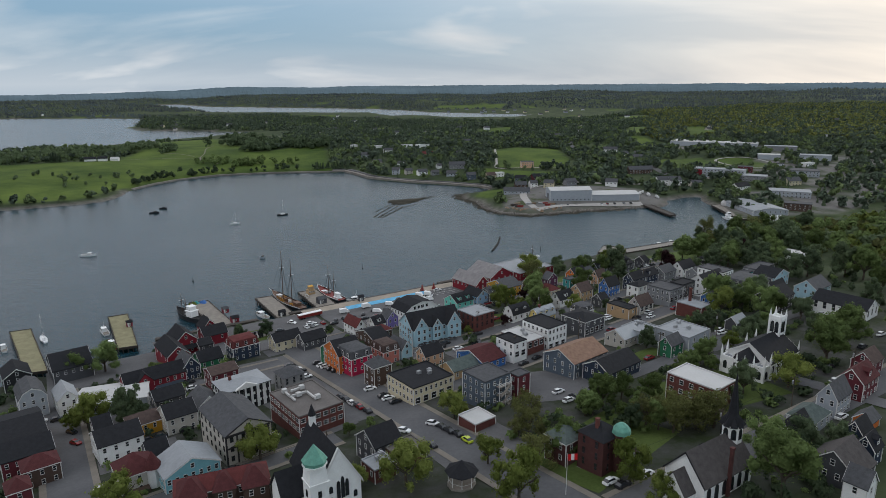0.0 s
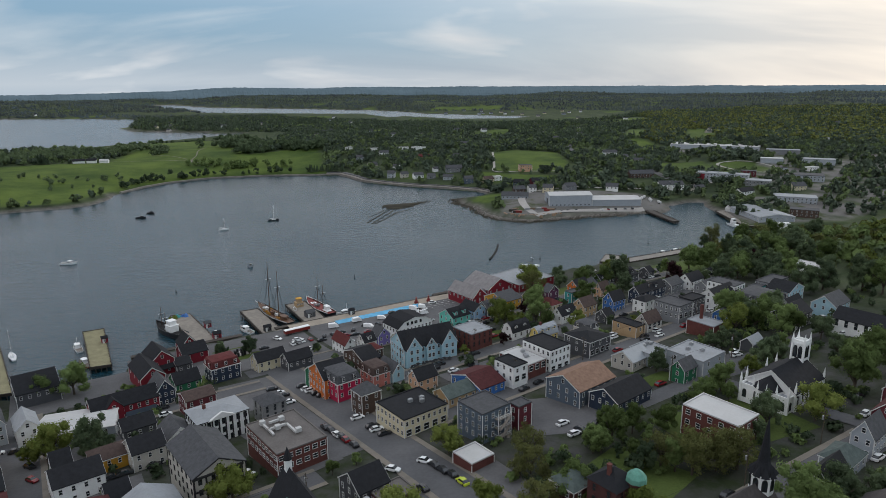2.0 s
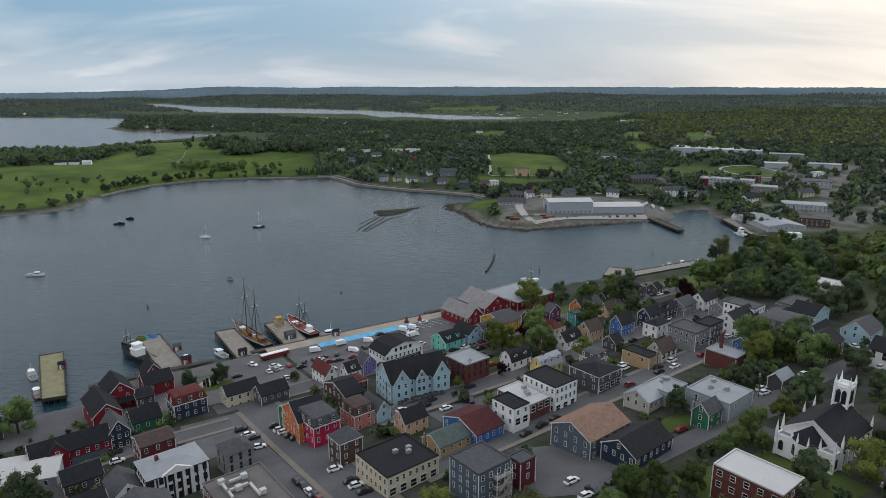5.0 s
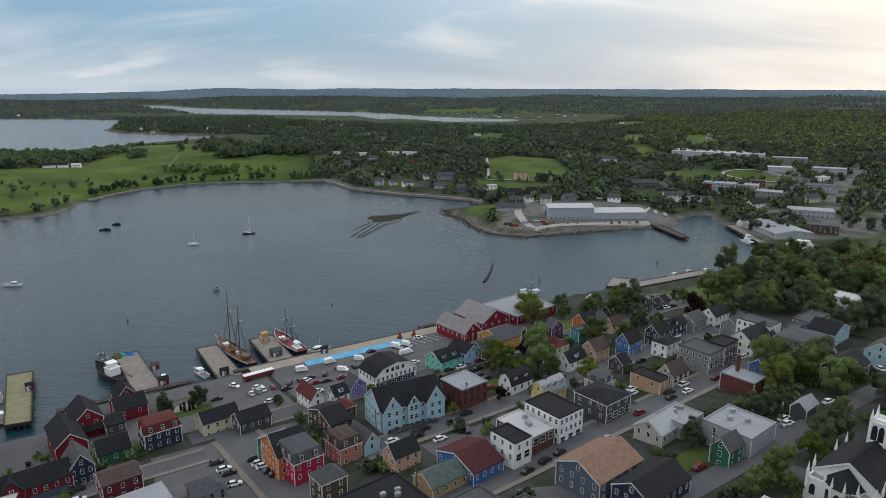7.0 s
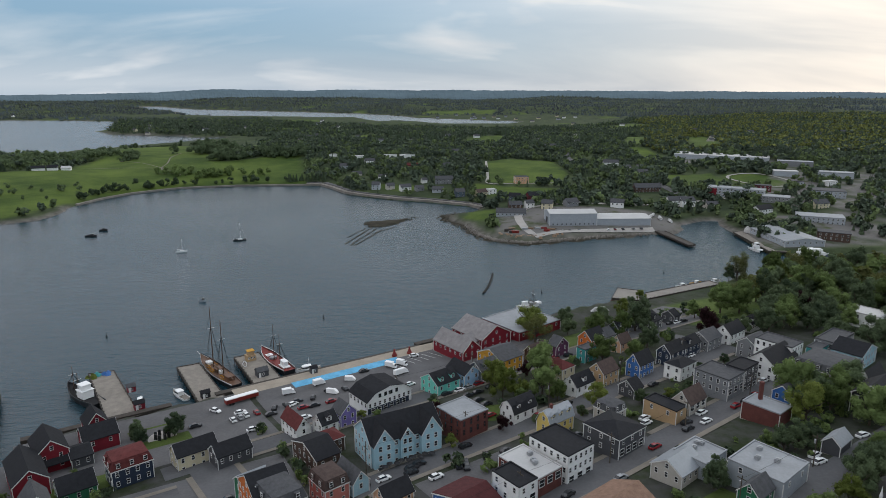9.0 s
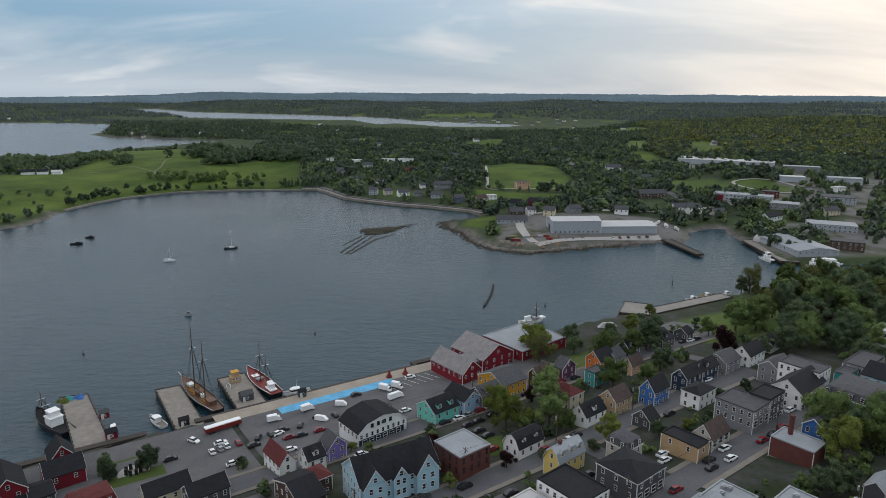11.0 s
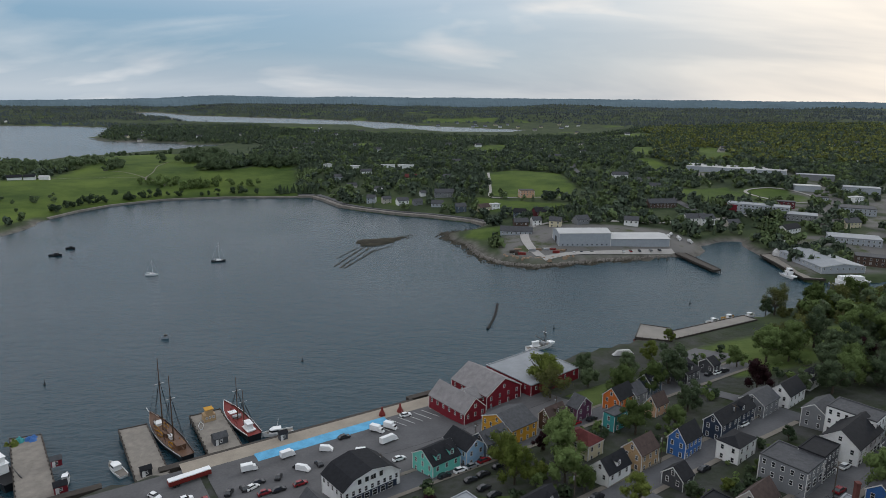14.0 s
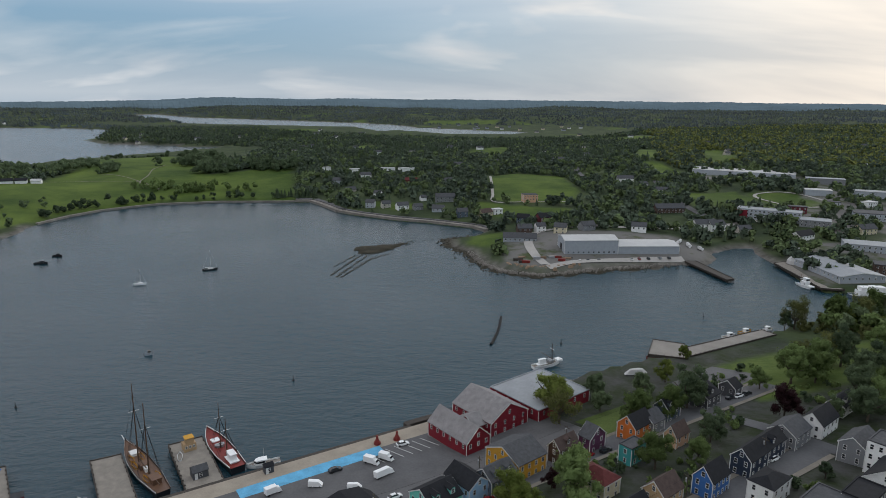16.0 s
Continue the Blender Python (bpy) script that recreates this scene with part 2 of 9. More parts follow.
LEAFD = mat("leaf_dark", (0.063, 0.095, 0.053), 0.75, 0.3, 0.25, 1.5, tint=(0.133, 0.178, 0.092), rand=0.35, leafy=True)
LEAFB = mat("leaf_budding", (0.083, 0.095, 0.034), 0.8, 0.3, 0.25, 1.5, tint=(0.156, 0.167, 0.060), rand=0.3, leafy=True)
LEAFM = mat("leaf_maroon", (0.028, 0.012, 0.014), 0.75, 0.3, 0.25, 1.5, rand=0.2, leafy=True)
NEEDLE = mat("needles", (0.040, 0.062, 0.036), 0.8, 0.3, 0.25, 1.5, tint=(0.074, 0.104, 0.058), rand=0.3, leafy=True)

# ---- geometry helpers ----


def mesh_of(name, verts, faces, *mats):
    me = bpy.data.meshes.new(name)
    me.from_pydata([tuple(v) for v in verts], [], faces)
    for m in mats:
        me.materials.append(m)
    me.update()
    return me


def tidy(me):
    bm = bmesh.new()
    bm.from_mesh(me)
    bmesh.ops.recalc_face_normals(bm, faces=bm.faces)
    bm.to_mesh(me)
    bm.free()
    return me


def part(name, me, parent, m=None, label=""):
    ob = new(name, me)
    ob.parent = parent
    if m is not None:
        ob.matrix_basis = m
    return tagged(ob, label)


def thing(name, m, label, category, group="", kind=""):
    ob = new(name)
    ob.empty_display_size = 0.5
    ob.matrix_basis = m
    return tagged(ob, label, category, group, kind)


class Geo:
    """Collects boxes, prisms and rods into one mesh."""

    def __init__(self):
        self.v, self.f = [], []

    def add(self, verts, faces):
        k = len(self.v)
        self.v += [tuple(p) for p in verts]
        self.f += [tuple(i + k for i in q) for q in faces]
        return self

    def box(self, x0, y0, z0, x1, y1, z1):
        return self.add([(x0, y0, z0), (x1, y0, z0), (x1, y1, z0), (x0, y1, z0), (x0, y0, z1), (x1, y0, z1), (x1, y1, z1), (x0, y1, z1)],
                        [(3, 2, 1, 0), (4, 5, 6, 7), (0, 1, 5, 4), (1, 2, 6, 5), (2, 3, 7, 6), (3, 0, 4, 7)])

    def prism(self, poly, z0, z1, top=1.0):
        """An upright prism over the points of poly, its top scaled about their middle."""
        cx, cy = sum(p[0] for p in poly) / len(poly), sum(p[1] for p in poly) / len(poly)
        n = len(poly)
        vs = [(x, y, z0) for x, y in poly] + [(cx + (x - cx) * top, cy + (y - cy) * top, z1) for x, y in poly]
        return self.add(vs, [tuple(range(n))[::-1], tuple(range(n, 2 * n))] + [(i, (i + 1) % n, n + (i + 1) % n, n + i) for i in range(n)])

    def disc(self, x, y, r, z0, z1, n=8, top=1.0, turn=0.0):
        return self.prism([(x + r * math.cos(turn + 2 * math.pi * i / n), y + r * math.sin(turn + 2 * math.pi * i / n)) for i in range(n)], z0, z1, top)

    def rod(self, a, b, r, n=6, taper=1.0):
        a, b = Vector(a), Vector(b)
        q = (b - a).to_track_quat("Z", "Y")
        ring = [q @ Vector((math.cos(2 * math.pi * i / n), math.sin(2 * math.pi * i / n), 0)) for i in range(n)]
        vs = [a + p * r for p in ring] + [b + p * r * taper for p in ring]
        return self.add(vs, [tuple(range(n))[::-1], tuple(range(n, 2 * n))] + [(i, (i + 1) % n, n + (i + 1) % n, n + i) for i in range(n)])

    def extrude(self, section, axis, a0, a1):
        """A section (across, up) drawn out along local x or y."""
        n = len(section)
        put = (lambda s, z, a: (a, s, z)) if axis == "x" else (lambda s, z, a: (s, a, z))
        vs = [put(s, z, a0) for s, z in section] + [put(s, z, a1) for s, z in section]
        return self.add(vs, [tuple(range(n))[::-1], tuple(range(n, 2 * n))] + [(i, (i + 1) % n, n + (i + 1) % n, n + i) for i in range(n)])

    def mesh(self, name, *mats):
        return tidy(mesh_of(name, self.v, self.f, *mats))


# ---- ground ----
GRID = 32.5
QX, QY, NX, NY, AX, AY = -75.0, 296.0, 0.521, -0.853, 0.853, 0.521


def smooth(a, b, v):
    k = np.clip((v - a) / (b - a), 0, 1)
    return k * k * (3 - 2 * k)


def slope(x, y):
    """Height of the hill that the town stands on."""
    s, u = (x - QX) * NX + (y - QY) * NY, (x - QX) * AX + (y - QY) * AY
    sp = np.clip(s, 0, 260)
    return 3.2 + 0.1056 * sp + 0.0292 * np.clip(u, -120, 150) * np.minimum(sp, 60) / 60


def on_grid(s, u):
    """The place at s metres uphill of the quay road's line and u metres along it."""
    return QX + s * NX + u * AX, QY + s * NY + u * AY


HARBOUR = [on_grid(-4, -620), on_grid(-4, -60), on_grid(-20, -55), on_grid(-21, 100), on_grid(-24, 118), on_grid(-24, 196), (92, 424), (108, 432),
           (126, 438), (147, 450), (176, 464), (237, 500), (276, 521), (345, 549), (291, 544), (253, 543), (249, 560), (255, 605), (257, 646), (264, 665),
           (250, 664), (223, 645), (220, 628), (207, 611), (197, 607), (186, 611), (148, 602), (117, 593), (80, 579), (55, 589), (43, 608), (35, 645),
           (22, 664), (19, 689), (38, 700), (52, 723), (42, 738), (4, 760), (-30, 774), (-67, 796), (-93, 818), (-114, 855), (-131, 880), (-180, 878), (-231, 874),
           (-289, 856), (-312, 836), (-332, 814), (-346, 782), (-349, 764), (-353, 742), (-355, 728), (-348, 714), (-346, 688), (-350, 669), (-362, 655), (-430, 620), (-600, 560), (-1500, 520)]
# open ground behind the crest of the links
BACKLINKS = [(-300, 1075), (-500, 1040), (-660, 1150), (-660, 1600), (-454, 1640), (-330, 1500), (-300, 1250)]
BAY = [(-2600, 2500), (-1411, 2350), (-1231, 2344), (-1005, 2278), (-876, 2159), (-964, 2132), (-861, 1875), (-831, 1787), (-771, 1720), (-584, 1650),
       (-454, 1632), (-500, 1575), (-560, 1450), (-600, 1380), (-637, 1330), (-652, 1227), (-690, 1205), (-1200, 1100), (-2600, 1000)]
LAKE = [(-1547, 3640), (-1531, 3838), (-1168, 3405), (-921, 3280), (-606, 3121), (-310, 2951), (-163, 2801), (-50, 2580), (177, 2430), (316, 2350),
        (238, 2217), (52, 2220), (-35, 2330), (-119, 2401), (-179, 2341), (-278, 2600), (-509, 2646), (-943, 2749), (-1140, 3065), (-1446, 3412)]
ISLET = [(-59, 661), (-51, 636), (-40, 638), (-29, 646), (-22, 660), (-7, 683), (-25, 673), (-49, 668)]


def signed(poly, x, y):
    """Distance to the outline of poly, negative inside, for arrays of points."""
    x, y = np.asarray(x, float), np.asarray(y, float)
    best, inside = np.full(x.shape, 1e9), np.zeros(x.shape, bool)
    for (ax, ay), (bx, by) in zip(poly, poly[1:] + poly[:1]):
        dx, dy = bx - ax, by - ay
        k = np.clip(((x - ax) * dx + (y - ay) * dy) / (dx * dx + dy * dy), 0, 1)
        best = np.minimum(best, np.hypot(x - ax - k * dx, y - ay - k * dy))
        with np.errstate(divide="ignore", invalid="ignore"):
            inside ^= ((ay > y) != (by > y)) & (x < (bx - ax) * (y - ay) / (by - ay) + ax)
    return np.where(inside, -best, best)


def wobble(x, y, size, seed):
    """Cheap smooth noise about 0, for arrays."""
    x, y = np.asarray(x) / size, np.asarray(y) / size
    return (np.sin(x * 1.7 + seed) * np.cos(y * 1.3 - seed * 2) + 0.6 * np.sin(x * 3.1 - y * 2.3 + seed * 3) + 0.4 * np.cos(x * 5.3 + y * 4.7 + seed)) / 2


def shore(x, y):
    w = wobble(x, y, 60, 1) * 14
    far = smooth(1000, 1400, np.asarray(y, float))
    return np.minimum(signed(HARBOUR, x, y), np.minimum(signed(BAY, x, y), signed(LAKE, x, y)) + w * far)


def terrain(x, y):
    x, y = np.asarray(x, float), np.asarray(y, float)
    d = shore(x, y)
    r = np.hypot(x, y)
    hills = 2.6 + 15 * (1 - np.exp(-np.maximum(d, 0) / 150)) * (1 + 0.5 * wobble(x, y, 190, 4))
    k = smooth(20, 400, d)
    hills = hills + k * ((5 + 12 * smooth(100, 700, x)) * smooth(1000, 2400, r) * (1 + 0.5 * wobble(x, y, 420, 2)) + 13 * smooth(2600, 4200, r) * (0.5 + 0.8 * wobble(x, y, 900, 3)) )
    hills = 2 + (hills - 2) * (0.2 + 0.8 * np.where(y > 1300, smooth(100, 1300, signed(LAKE, x, y) + 2.5 * np.maximum(0, y - 2700)), 1.0))
    low = smooth(0, 60, -signed(BACKLINKS, x, y)) * smooth(1240, 1330, y)
    hills = 2 + (hills - 2) * (1 - 0.85 * low)
    hills = hills * smooth(-2, 10, d) + 0.0
    s = (x - QX) * NX + (y - QY) * NY
    town = smooth(-70, -25, s) * (1 - smooth(560, 640, y))
    z = hills * (1 - town) + slope(x, y) * town
    z = np.where(d > 0, z, np.maximum(-4.0, 0.5 * d - 0.2))
    flat = (x > 8) & (x < 175) & (y > 562) & (y < 705)
    z = np.where(flat & (d <= 0) & (d > -15), 0.22 + 0.035 * d + 0.30 * wobble(x, y, 5, 2), z)
    return np.where(signed(ISLET, x, y) < 0, 0.40 + 0.25 * wobble(x, y, 9, 5), z)


def ground_z(x, y):
    return float(terrain(np.array([x]), np.array([y]))[0])

GOLF = [(-495, 916), (-900, 760), (-900, 620), (-600, 570), (-376, 662), (-362, 690), (-364, 722), (-357, 748), (-350, 784), (-335, 818), (-291, 861), (-226, 880), (-149, 884), (-189, 1065), (-231, 1062),
        (-288, 1015), (-369, 1159), (-447, 1285), (-545, 1334), (-540, 1240), (-515, 1143), (-482, 1053), (-465, 939)]
FIELDS = [GOLF, [(79, 993), (118, 1039), (176, 1009), (171, 889), (151, 822), (93, 823), (70, 840)], [(53, 828), (91, 808), (145, 789), (128, 746), (81, 749), (50, 782)], [(-184, 1482), (-137, 1598), (-84, 1552), (-132, 1432)], [(-72, 851), (-40, 840), (4, 812), (-20, 800), (-60, 822)], [(285, 883), (346, 887), (351, 845), (322, 802), (268, 799)],
          [(356, 874), (396, 876), (410, 845), (422, 810), (389, 797), (350, 814)], [(414, 1470), (453, 1480), (370, 1213), (328, 1200)],
          [(534, 1443), (570, 1436), (478, 1138), (416, 1137)], [(332, 1182), (355, 1167), (354, 1018), (306, 1017)],
          [(77, 1428), (174, 1536), (134, 1371), (52, 1321)], [(37, 692), (66, 695), (66, 660), (46, 648), (36, 660)],
          [(-500, 2300), (-380, 2350), (-330, 2200), (-470, 2180)], [(-48, 2819), (-2, 2948), (279, 2891), (244, 2757), (88, 2738)], [(430, 1900), (600, 2000), (620, 1840), (470, 1800)]]
YARDS = [[(66, 660), (86, 692), (118, 684), (203, 680), (222, 645), (210, 615), (200, 606), (182, 616), (118, 599), (81, 588), (56, 599)],
         [(461, 950), (640, 937), (520, 700), (345, 560), (256, 550), (259, 609), (304, 662), (337, 655), (350, 755)], [(340, 980), (360, 1045), (480, 1000), (470, 960)]]
PARK = [(150, 428), (118, 412), (128, 372), (190, 390), (215, 440)]


def lines(a, b, step, grow, ends):
    """Grid lines: even between a and b, growing towards the ends."""
    mid = list(np.arange(a, b + 0.1, step))
    lo, s = [a], step
    while lo[-1] > ends[0]:
        s *= grow
        lo.append(lo[-1] - min(s, 45 if lo[-1] > -3600 else 140))
    hi, s = [mid[-1]], step
    while hi[-1] < ends[1]:
        s *= grow
        hi.append(hi[-1] + min(s, 45 if hi[-1] < 4800 else 140))
    return np.array(lo[:0:-1] + mid + hi[1:])


GXL, GYL = lines(-420, 440, 5, 1.07, (-7200, 7200)), lines(100, 900, 5, 1.05, (-300, 9400))
gx, gy = np.meshgrid(GXL, GYL)
gz = terrain(gx, gy)


def build_ground():
    n, m = gx.shape
    idx = np.arange(n * m).reshape(n, m)
    faces = np.stack([idx[:-1, :-1], idx[:-1, 1:], idx[1:, 1:], idx[1:, :-1]], -1).reshape(-1, 4)
    me = bpy.data.meshes.new("ground")
    me.from_pydata(np.stack([gx, gy, gz], -1).reshape(-1, 3).tolist(), [], faces.tolist())
    me.polygons.foreach_set("use_smooth", np.ones(len(faces), bool))
    x, y = gx.ravel(), gy.ravel()
    field = np.zeros(x.shape)
    field = np.maximum(field, smooth(0.62, 0.74, wobble(x, y, 130, 12)) * smooth(1150, 1300, y))
    for poly in FIELDS:
        field = np.maximum(field, 1 - smooth(-4, 4, signed(poly, x, y) + wobble(x, y, 12, 3) * 4))
    yard = np.zeros(x.shape)
    for poly in YARDS:
        part_bare = smooth(-0.55, 0.05, wobble(x, y, 34, 8)) if poly is YARDS[1] else 1.0
        yard = np.maximum(yard, (1 - smooth(-4, 4, signed(poly, x, y))) * part_bare)
    d = shore(x, y)
    weed = (1 - smooth(-1, 3, d)) * smooth(560, 575, y) * (1 - smooth(690, 715, y)) * (1 - smooth(150, 190, x)) * smooth(-5, 10, x)
    weed = np.maximum(weed, (signed(ISLET, x, y) < 6) * 1.0)
    beach = (1 - smooth(2, 9, d)) * smooth(560, 600, y) * (1 - smooth(728, 745, y) * (1 - smooth(1000, 1100, y)))
    s = (x - QX) * NX + (y - QY) * NY
    town = smooth(-26, -22, s) * (1 - smooth(150, 230, x)) * (1 - smooth(420, 470, y)) * (1 - 0.85 * smooth(205, 235, s))
    green = 1 - smooth(-3, 3, signed(PARK, x, y))
    for name, values in (("field", field), ("yard", yard), ("beach", beach), ("weed", weed), ("town", np.maximum(town - green, 0)), ("lawn", green)):
        me.attributes.new(name, "FLOAT", "POINT").data.foreach_set("value", values.astype(np.float32))
    m_ = bpy.data.materials.new("land")
    m_.use_nodes = True
    ns, ls = m_.node_tree.nodes, m_.node_tree.links
    bsdf = ns["Principled BSDF"]
    bsdf.inputs["Roughness"].default_value = 0.95
    bsdf.inputs["Specular IOR Level"].default_value = 0.1
    geo = ns.new("ShaderNodeNewGeometry")

    def cover_colour(scale, lo, hi, lo_at=0.35, hi_at=0.65):
        nz = ns.new("ShaderNodeTexNoise")
        nz.inputs["Scale"].default_value, nz.inputs["Detail"].default_value, nz.inputs["Roughness"].default_value = scale, 6.0, 0.65
        ls.new(geo.outputs["Position"], nz.inputs["Vector"])
        rp = ns.new("ShaderNodeValToRGB")
        rp.color_ramp.elements[0].position, rp.color_ramp.elements[1].position = lo_at, hi_at
        rp.color_ramp.elements[0].color, rp.color_ramp.elements[1].color = (*lo, 1), (*hi, 1)
        ls.new(nz.outputs[0], rp.inputs[0])
        return rp.outputs[0]

    colour = cover_colour(0.03, (0.026, 0.038, 0.020), (0.055, 0.074, 0.032))
    for name, col in (("field", cover_colour(0.014, (0.030, 0.056, 0.012), (0.092, 0.130, 0.026), 0.32, 0.66)), ("yard", cover_colour(0.035, (0.060, 0.072, 0.034), (0.135, 0.130, 0.124), 0.36, 0.47)),
                      ("beach", cover_colour(0.09, (0.070, 0.065, 0.058), (0.17, 0.16, 0.145))), ("weed", cover_colour(0.12, (0.022, 0.021, 0.015), (0.052, 0.046, 0.034))), ("town", cover_colour(0.11, (0.026, 0.036, 0.016), (0.060, 0.060, 0.058), 0.36, 0.64)),
                      ("lawn", cover_colour(0.12, (0.055, 0.085, 0.02), (0.085, 0.115, 0.03)))):
        at = ns.new("ShaderNodeAttribute")
        at.attribute_name = name
        mx = ns.new("ShaderNodeMix")
        mx.data_type = "RGBA"
        ls.new(at.outputs["Fac"], mx.inputs[0])
        ls.new(colour, mx.inputs[6])
        ls.new(col, mx.inputs[7])
        colour = mx.outputs[2]
    ls.new(colour, bsdf.inputs["Base Color"])
    bp = ns.new("ShaderNodeBump")
    bp.inputs["Strength"].default_value, bp.inputs["Distance"].default_value = 0.5, 0.6
    nz = ns.new("ShaderNodeTexNoise")
    nz.inputs["Scale"].default_value, nz.inputs["Detail"].default_value = 0.4, 6.0
    ls.new(geo.outputs["Position"], nz.inputs["Vector"])
    ls.new(nz.outputs[0], bp.inputs["Height"])
    ls.new(bp.outputs[0], bsdf.inputs["Normal"])
    me.materials.append(m_)
    return tagged(new("ground", me), "green hilly land sloping to a harbour", "ground", kind="structure")


def build_water():
    m = bpy.data.materials.new("harbour_water")
    m.use_nodes = True
    ns, ls = m.node_tree.nodes, m.node_tree.links
    bsdf = ns["Principled BSDF"]
    bsdf.inputs["Base Color"].default_value = (0.009, 0.034, 0.048, 1)
    bsdf.inputs["Specular Tint"].default_value = (0.90, 0.97, 1.0, 1)
    bsdf.inputs["Roughness"].default_value = 0.22
    bsdf.inputs["IOR"].default_value = 1.32
    geo = ns.new("ShaderNodeNewGeometry")
    mp = ns.new("ShaderNodeMapping")
    mp.inputs["Rotation"].default_value = (0, 0, radians(38))
    mp.inputs["Scale"].default_value = (0.45, 1.0, 1.0)
    ls.new(geo.outputs["Position"], mp.inputs[0])

    def ripple(size, detail, rough, source):
        nz = ns.new("ShaderNodeTexNoise")
        nz.inputs["Scale"].default_value, nz.inputs["Detail"].default_value, nz.inputs["Roughness"].default_value = size, detail, rough
        ls.new(source, nz.inputs["Vector"])
        return nz.outputs[0]

    chop, wave, gust = ripple(0.6, 4.0, 0.6, mp.outputs[0]), ripple(0.2, 2.0, 0.5, mp.outputs[0]), ripple(0.011, 3.0, 0.5, geo.outputs["Position"])
    both = ns.new("ShaderNodeMath")
    both.operation = "MULTIPLY_ADD"
    ls.new(wave, both.inputs[0])
    both.inputs[1].default_value = 1.3
    ls.new(chop, both.inputs[2])
    amount = ns.new("ShaderNodeMapRange")
    amount.inputs["From Min"].default_value, amount.inputs["From Max"].default_value = 0.35, 0.65
    amount.inputs["To Min"].default_value, amount.inputs["To Max"].default_value = 0.30, 0.44
    ls.new(gust, amount.inputs["Value"])
    bp = ns.new("ShaderNodeBump")
    bp.inputs["Distance"].default_value = 1.2
    ls.new(amount.outputs[0], bp.inputs["Strength"])
    ls.new(both.outputs[0], bp.inputs["Height"])
    ls.new(bp.outputs[0], bsdf.inputs["Normal"])
    me = mesh_of("water", [(-7200, -300, 0), (7200, -300, 0), (7200, 9400, 0), (-7200, 9400, 0)], [(0, 1, 2, 3)], m)
    return tagged(new("water", me), "calm grey-blue harbour water with small ripples", "water", kind="structure")


build_ground()
build_water()


def far_ridge(name, radius, deep, base_px, colour, haze_glow, seed, label):
    """A wooded ridge on the skyline, with haze put into its colour; its crest lies below the eye's level by a small
    angle that changes with the bearing.
    """
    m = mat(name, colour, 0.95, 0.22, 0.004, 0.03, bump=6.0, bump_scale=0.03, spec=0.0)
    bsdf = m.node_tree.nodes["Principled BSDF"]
    # faint blue emission imitates haze in front of the ridge
    bsdf.inputs["Emission Color"].default_value, bsdf.inputs["Emission Strength"].default_value = (*haze_glow, 1), 1.0
    az = np.arange(-62, 62, 0.12)
    low = np.interp(az, [-62, -33, -26, -22, -19, -17, -15, -10, -8, 0, 62], [17, 16.5, 14.5, 12, 9, 6.8, 8.6, 9.3, 8.0, 8.3, 8.3]) - 8.3
    low = base_px + low * (1.0 if base_px < 9 else 0.4) + 0.7 * wobble(az * 40, az * 7, 90, seed) + 0.35 * wobble(az * 40, az * 3, 14, seed + 2)
    rng = np.random.default_rng(seed)
    crest = 118.5 - low / 1162 * radius + rng.uniform(0, 2.2, len(az))
    rows = []
    for k, (back, fall) in enumerate(((0, 0), (0.25, 9), (0.6, 28), (1.0, 75))):
        r = radius - deep * back
        x, y = r * np.sin(np.radians(az)), 76 + r * np.cos(np.radians(az))
        rows.append(np.stack([x, y, crest - fall + (rng.uniform(-2, 2, len(az)) if k else 0)], -1))
    n = len(az)
    vs = np.concatenate(rows)
    i = np.arange(n - 1)
    fs = np.concatenate([np.stack([k * n + i, k * n + i + 1, (k + 1) * n + i + 1, (k + 1) * n + i], -1) for k in range(3)])
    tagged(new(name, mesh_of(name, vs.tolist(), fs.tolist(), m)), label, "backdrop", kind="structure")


# blue-grey colours and emission stand in for distance haze
far_ridge("backdrop", 4850, 240, 8.3, (0.085, 0.115, 0.135), (0.030, 0.044, 0.054), 3, "wooded ridge on the skyline, painted blue-grey with haze")
far_ridge("backdrop", 4600, 200, 12.5, (0.060, 0.084, 0.090), (0.020, 0.031, 0.036), 5, "wooded ridge before the skyline, painted dark blue-green with haze")


def drape(name, rows, material, lift, label, category, kind="structure"):
    """A sheet laid over the hill; rows of (left, right) edge points."""
    vs, fs = [], []
    across = 4
    for a, b in rows:
        for i in range(across + 1):
            k = i / across
            x, y = a[0] + (b[0] - a[0]) * k, a[1] + (b[1] - a[1]) * k
            vs.append((x, y, float(slope(x, y)) + lift))
    for r in range(len(rows) - 1):
        for i in range(across):
            q = r * (across + 1) + i
            fs.append((q, q + 1, q + across + 2, q + across + 1))
    return tagged(new(name, tidy(mesh_of(name, vs, fs, material))), label, category, kind=kind)


def strip(s0, u0, s1, u1, width, step=8):
    """Rows for a straight strip in street coordinates."""
    n = max(2, int(math.hypot(s1 - s0, u1 - u0) / step))
    ds, du = s1 - s0, u1 - u0
    k = width / 2 / math.hypot(ds, du)
    rows = []
    for i in range(n + 1):
        s, u = s0 + ds * i / n, u0 + du * i / n
        rows.append((on_grid(s - du * k, u + ds * k), on_grid(s + du * k, u - ds * k)))
    return rows


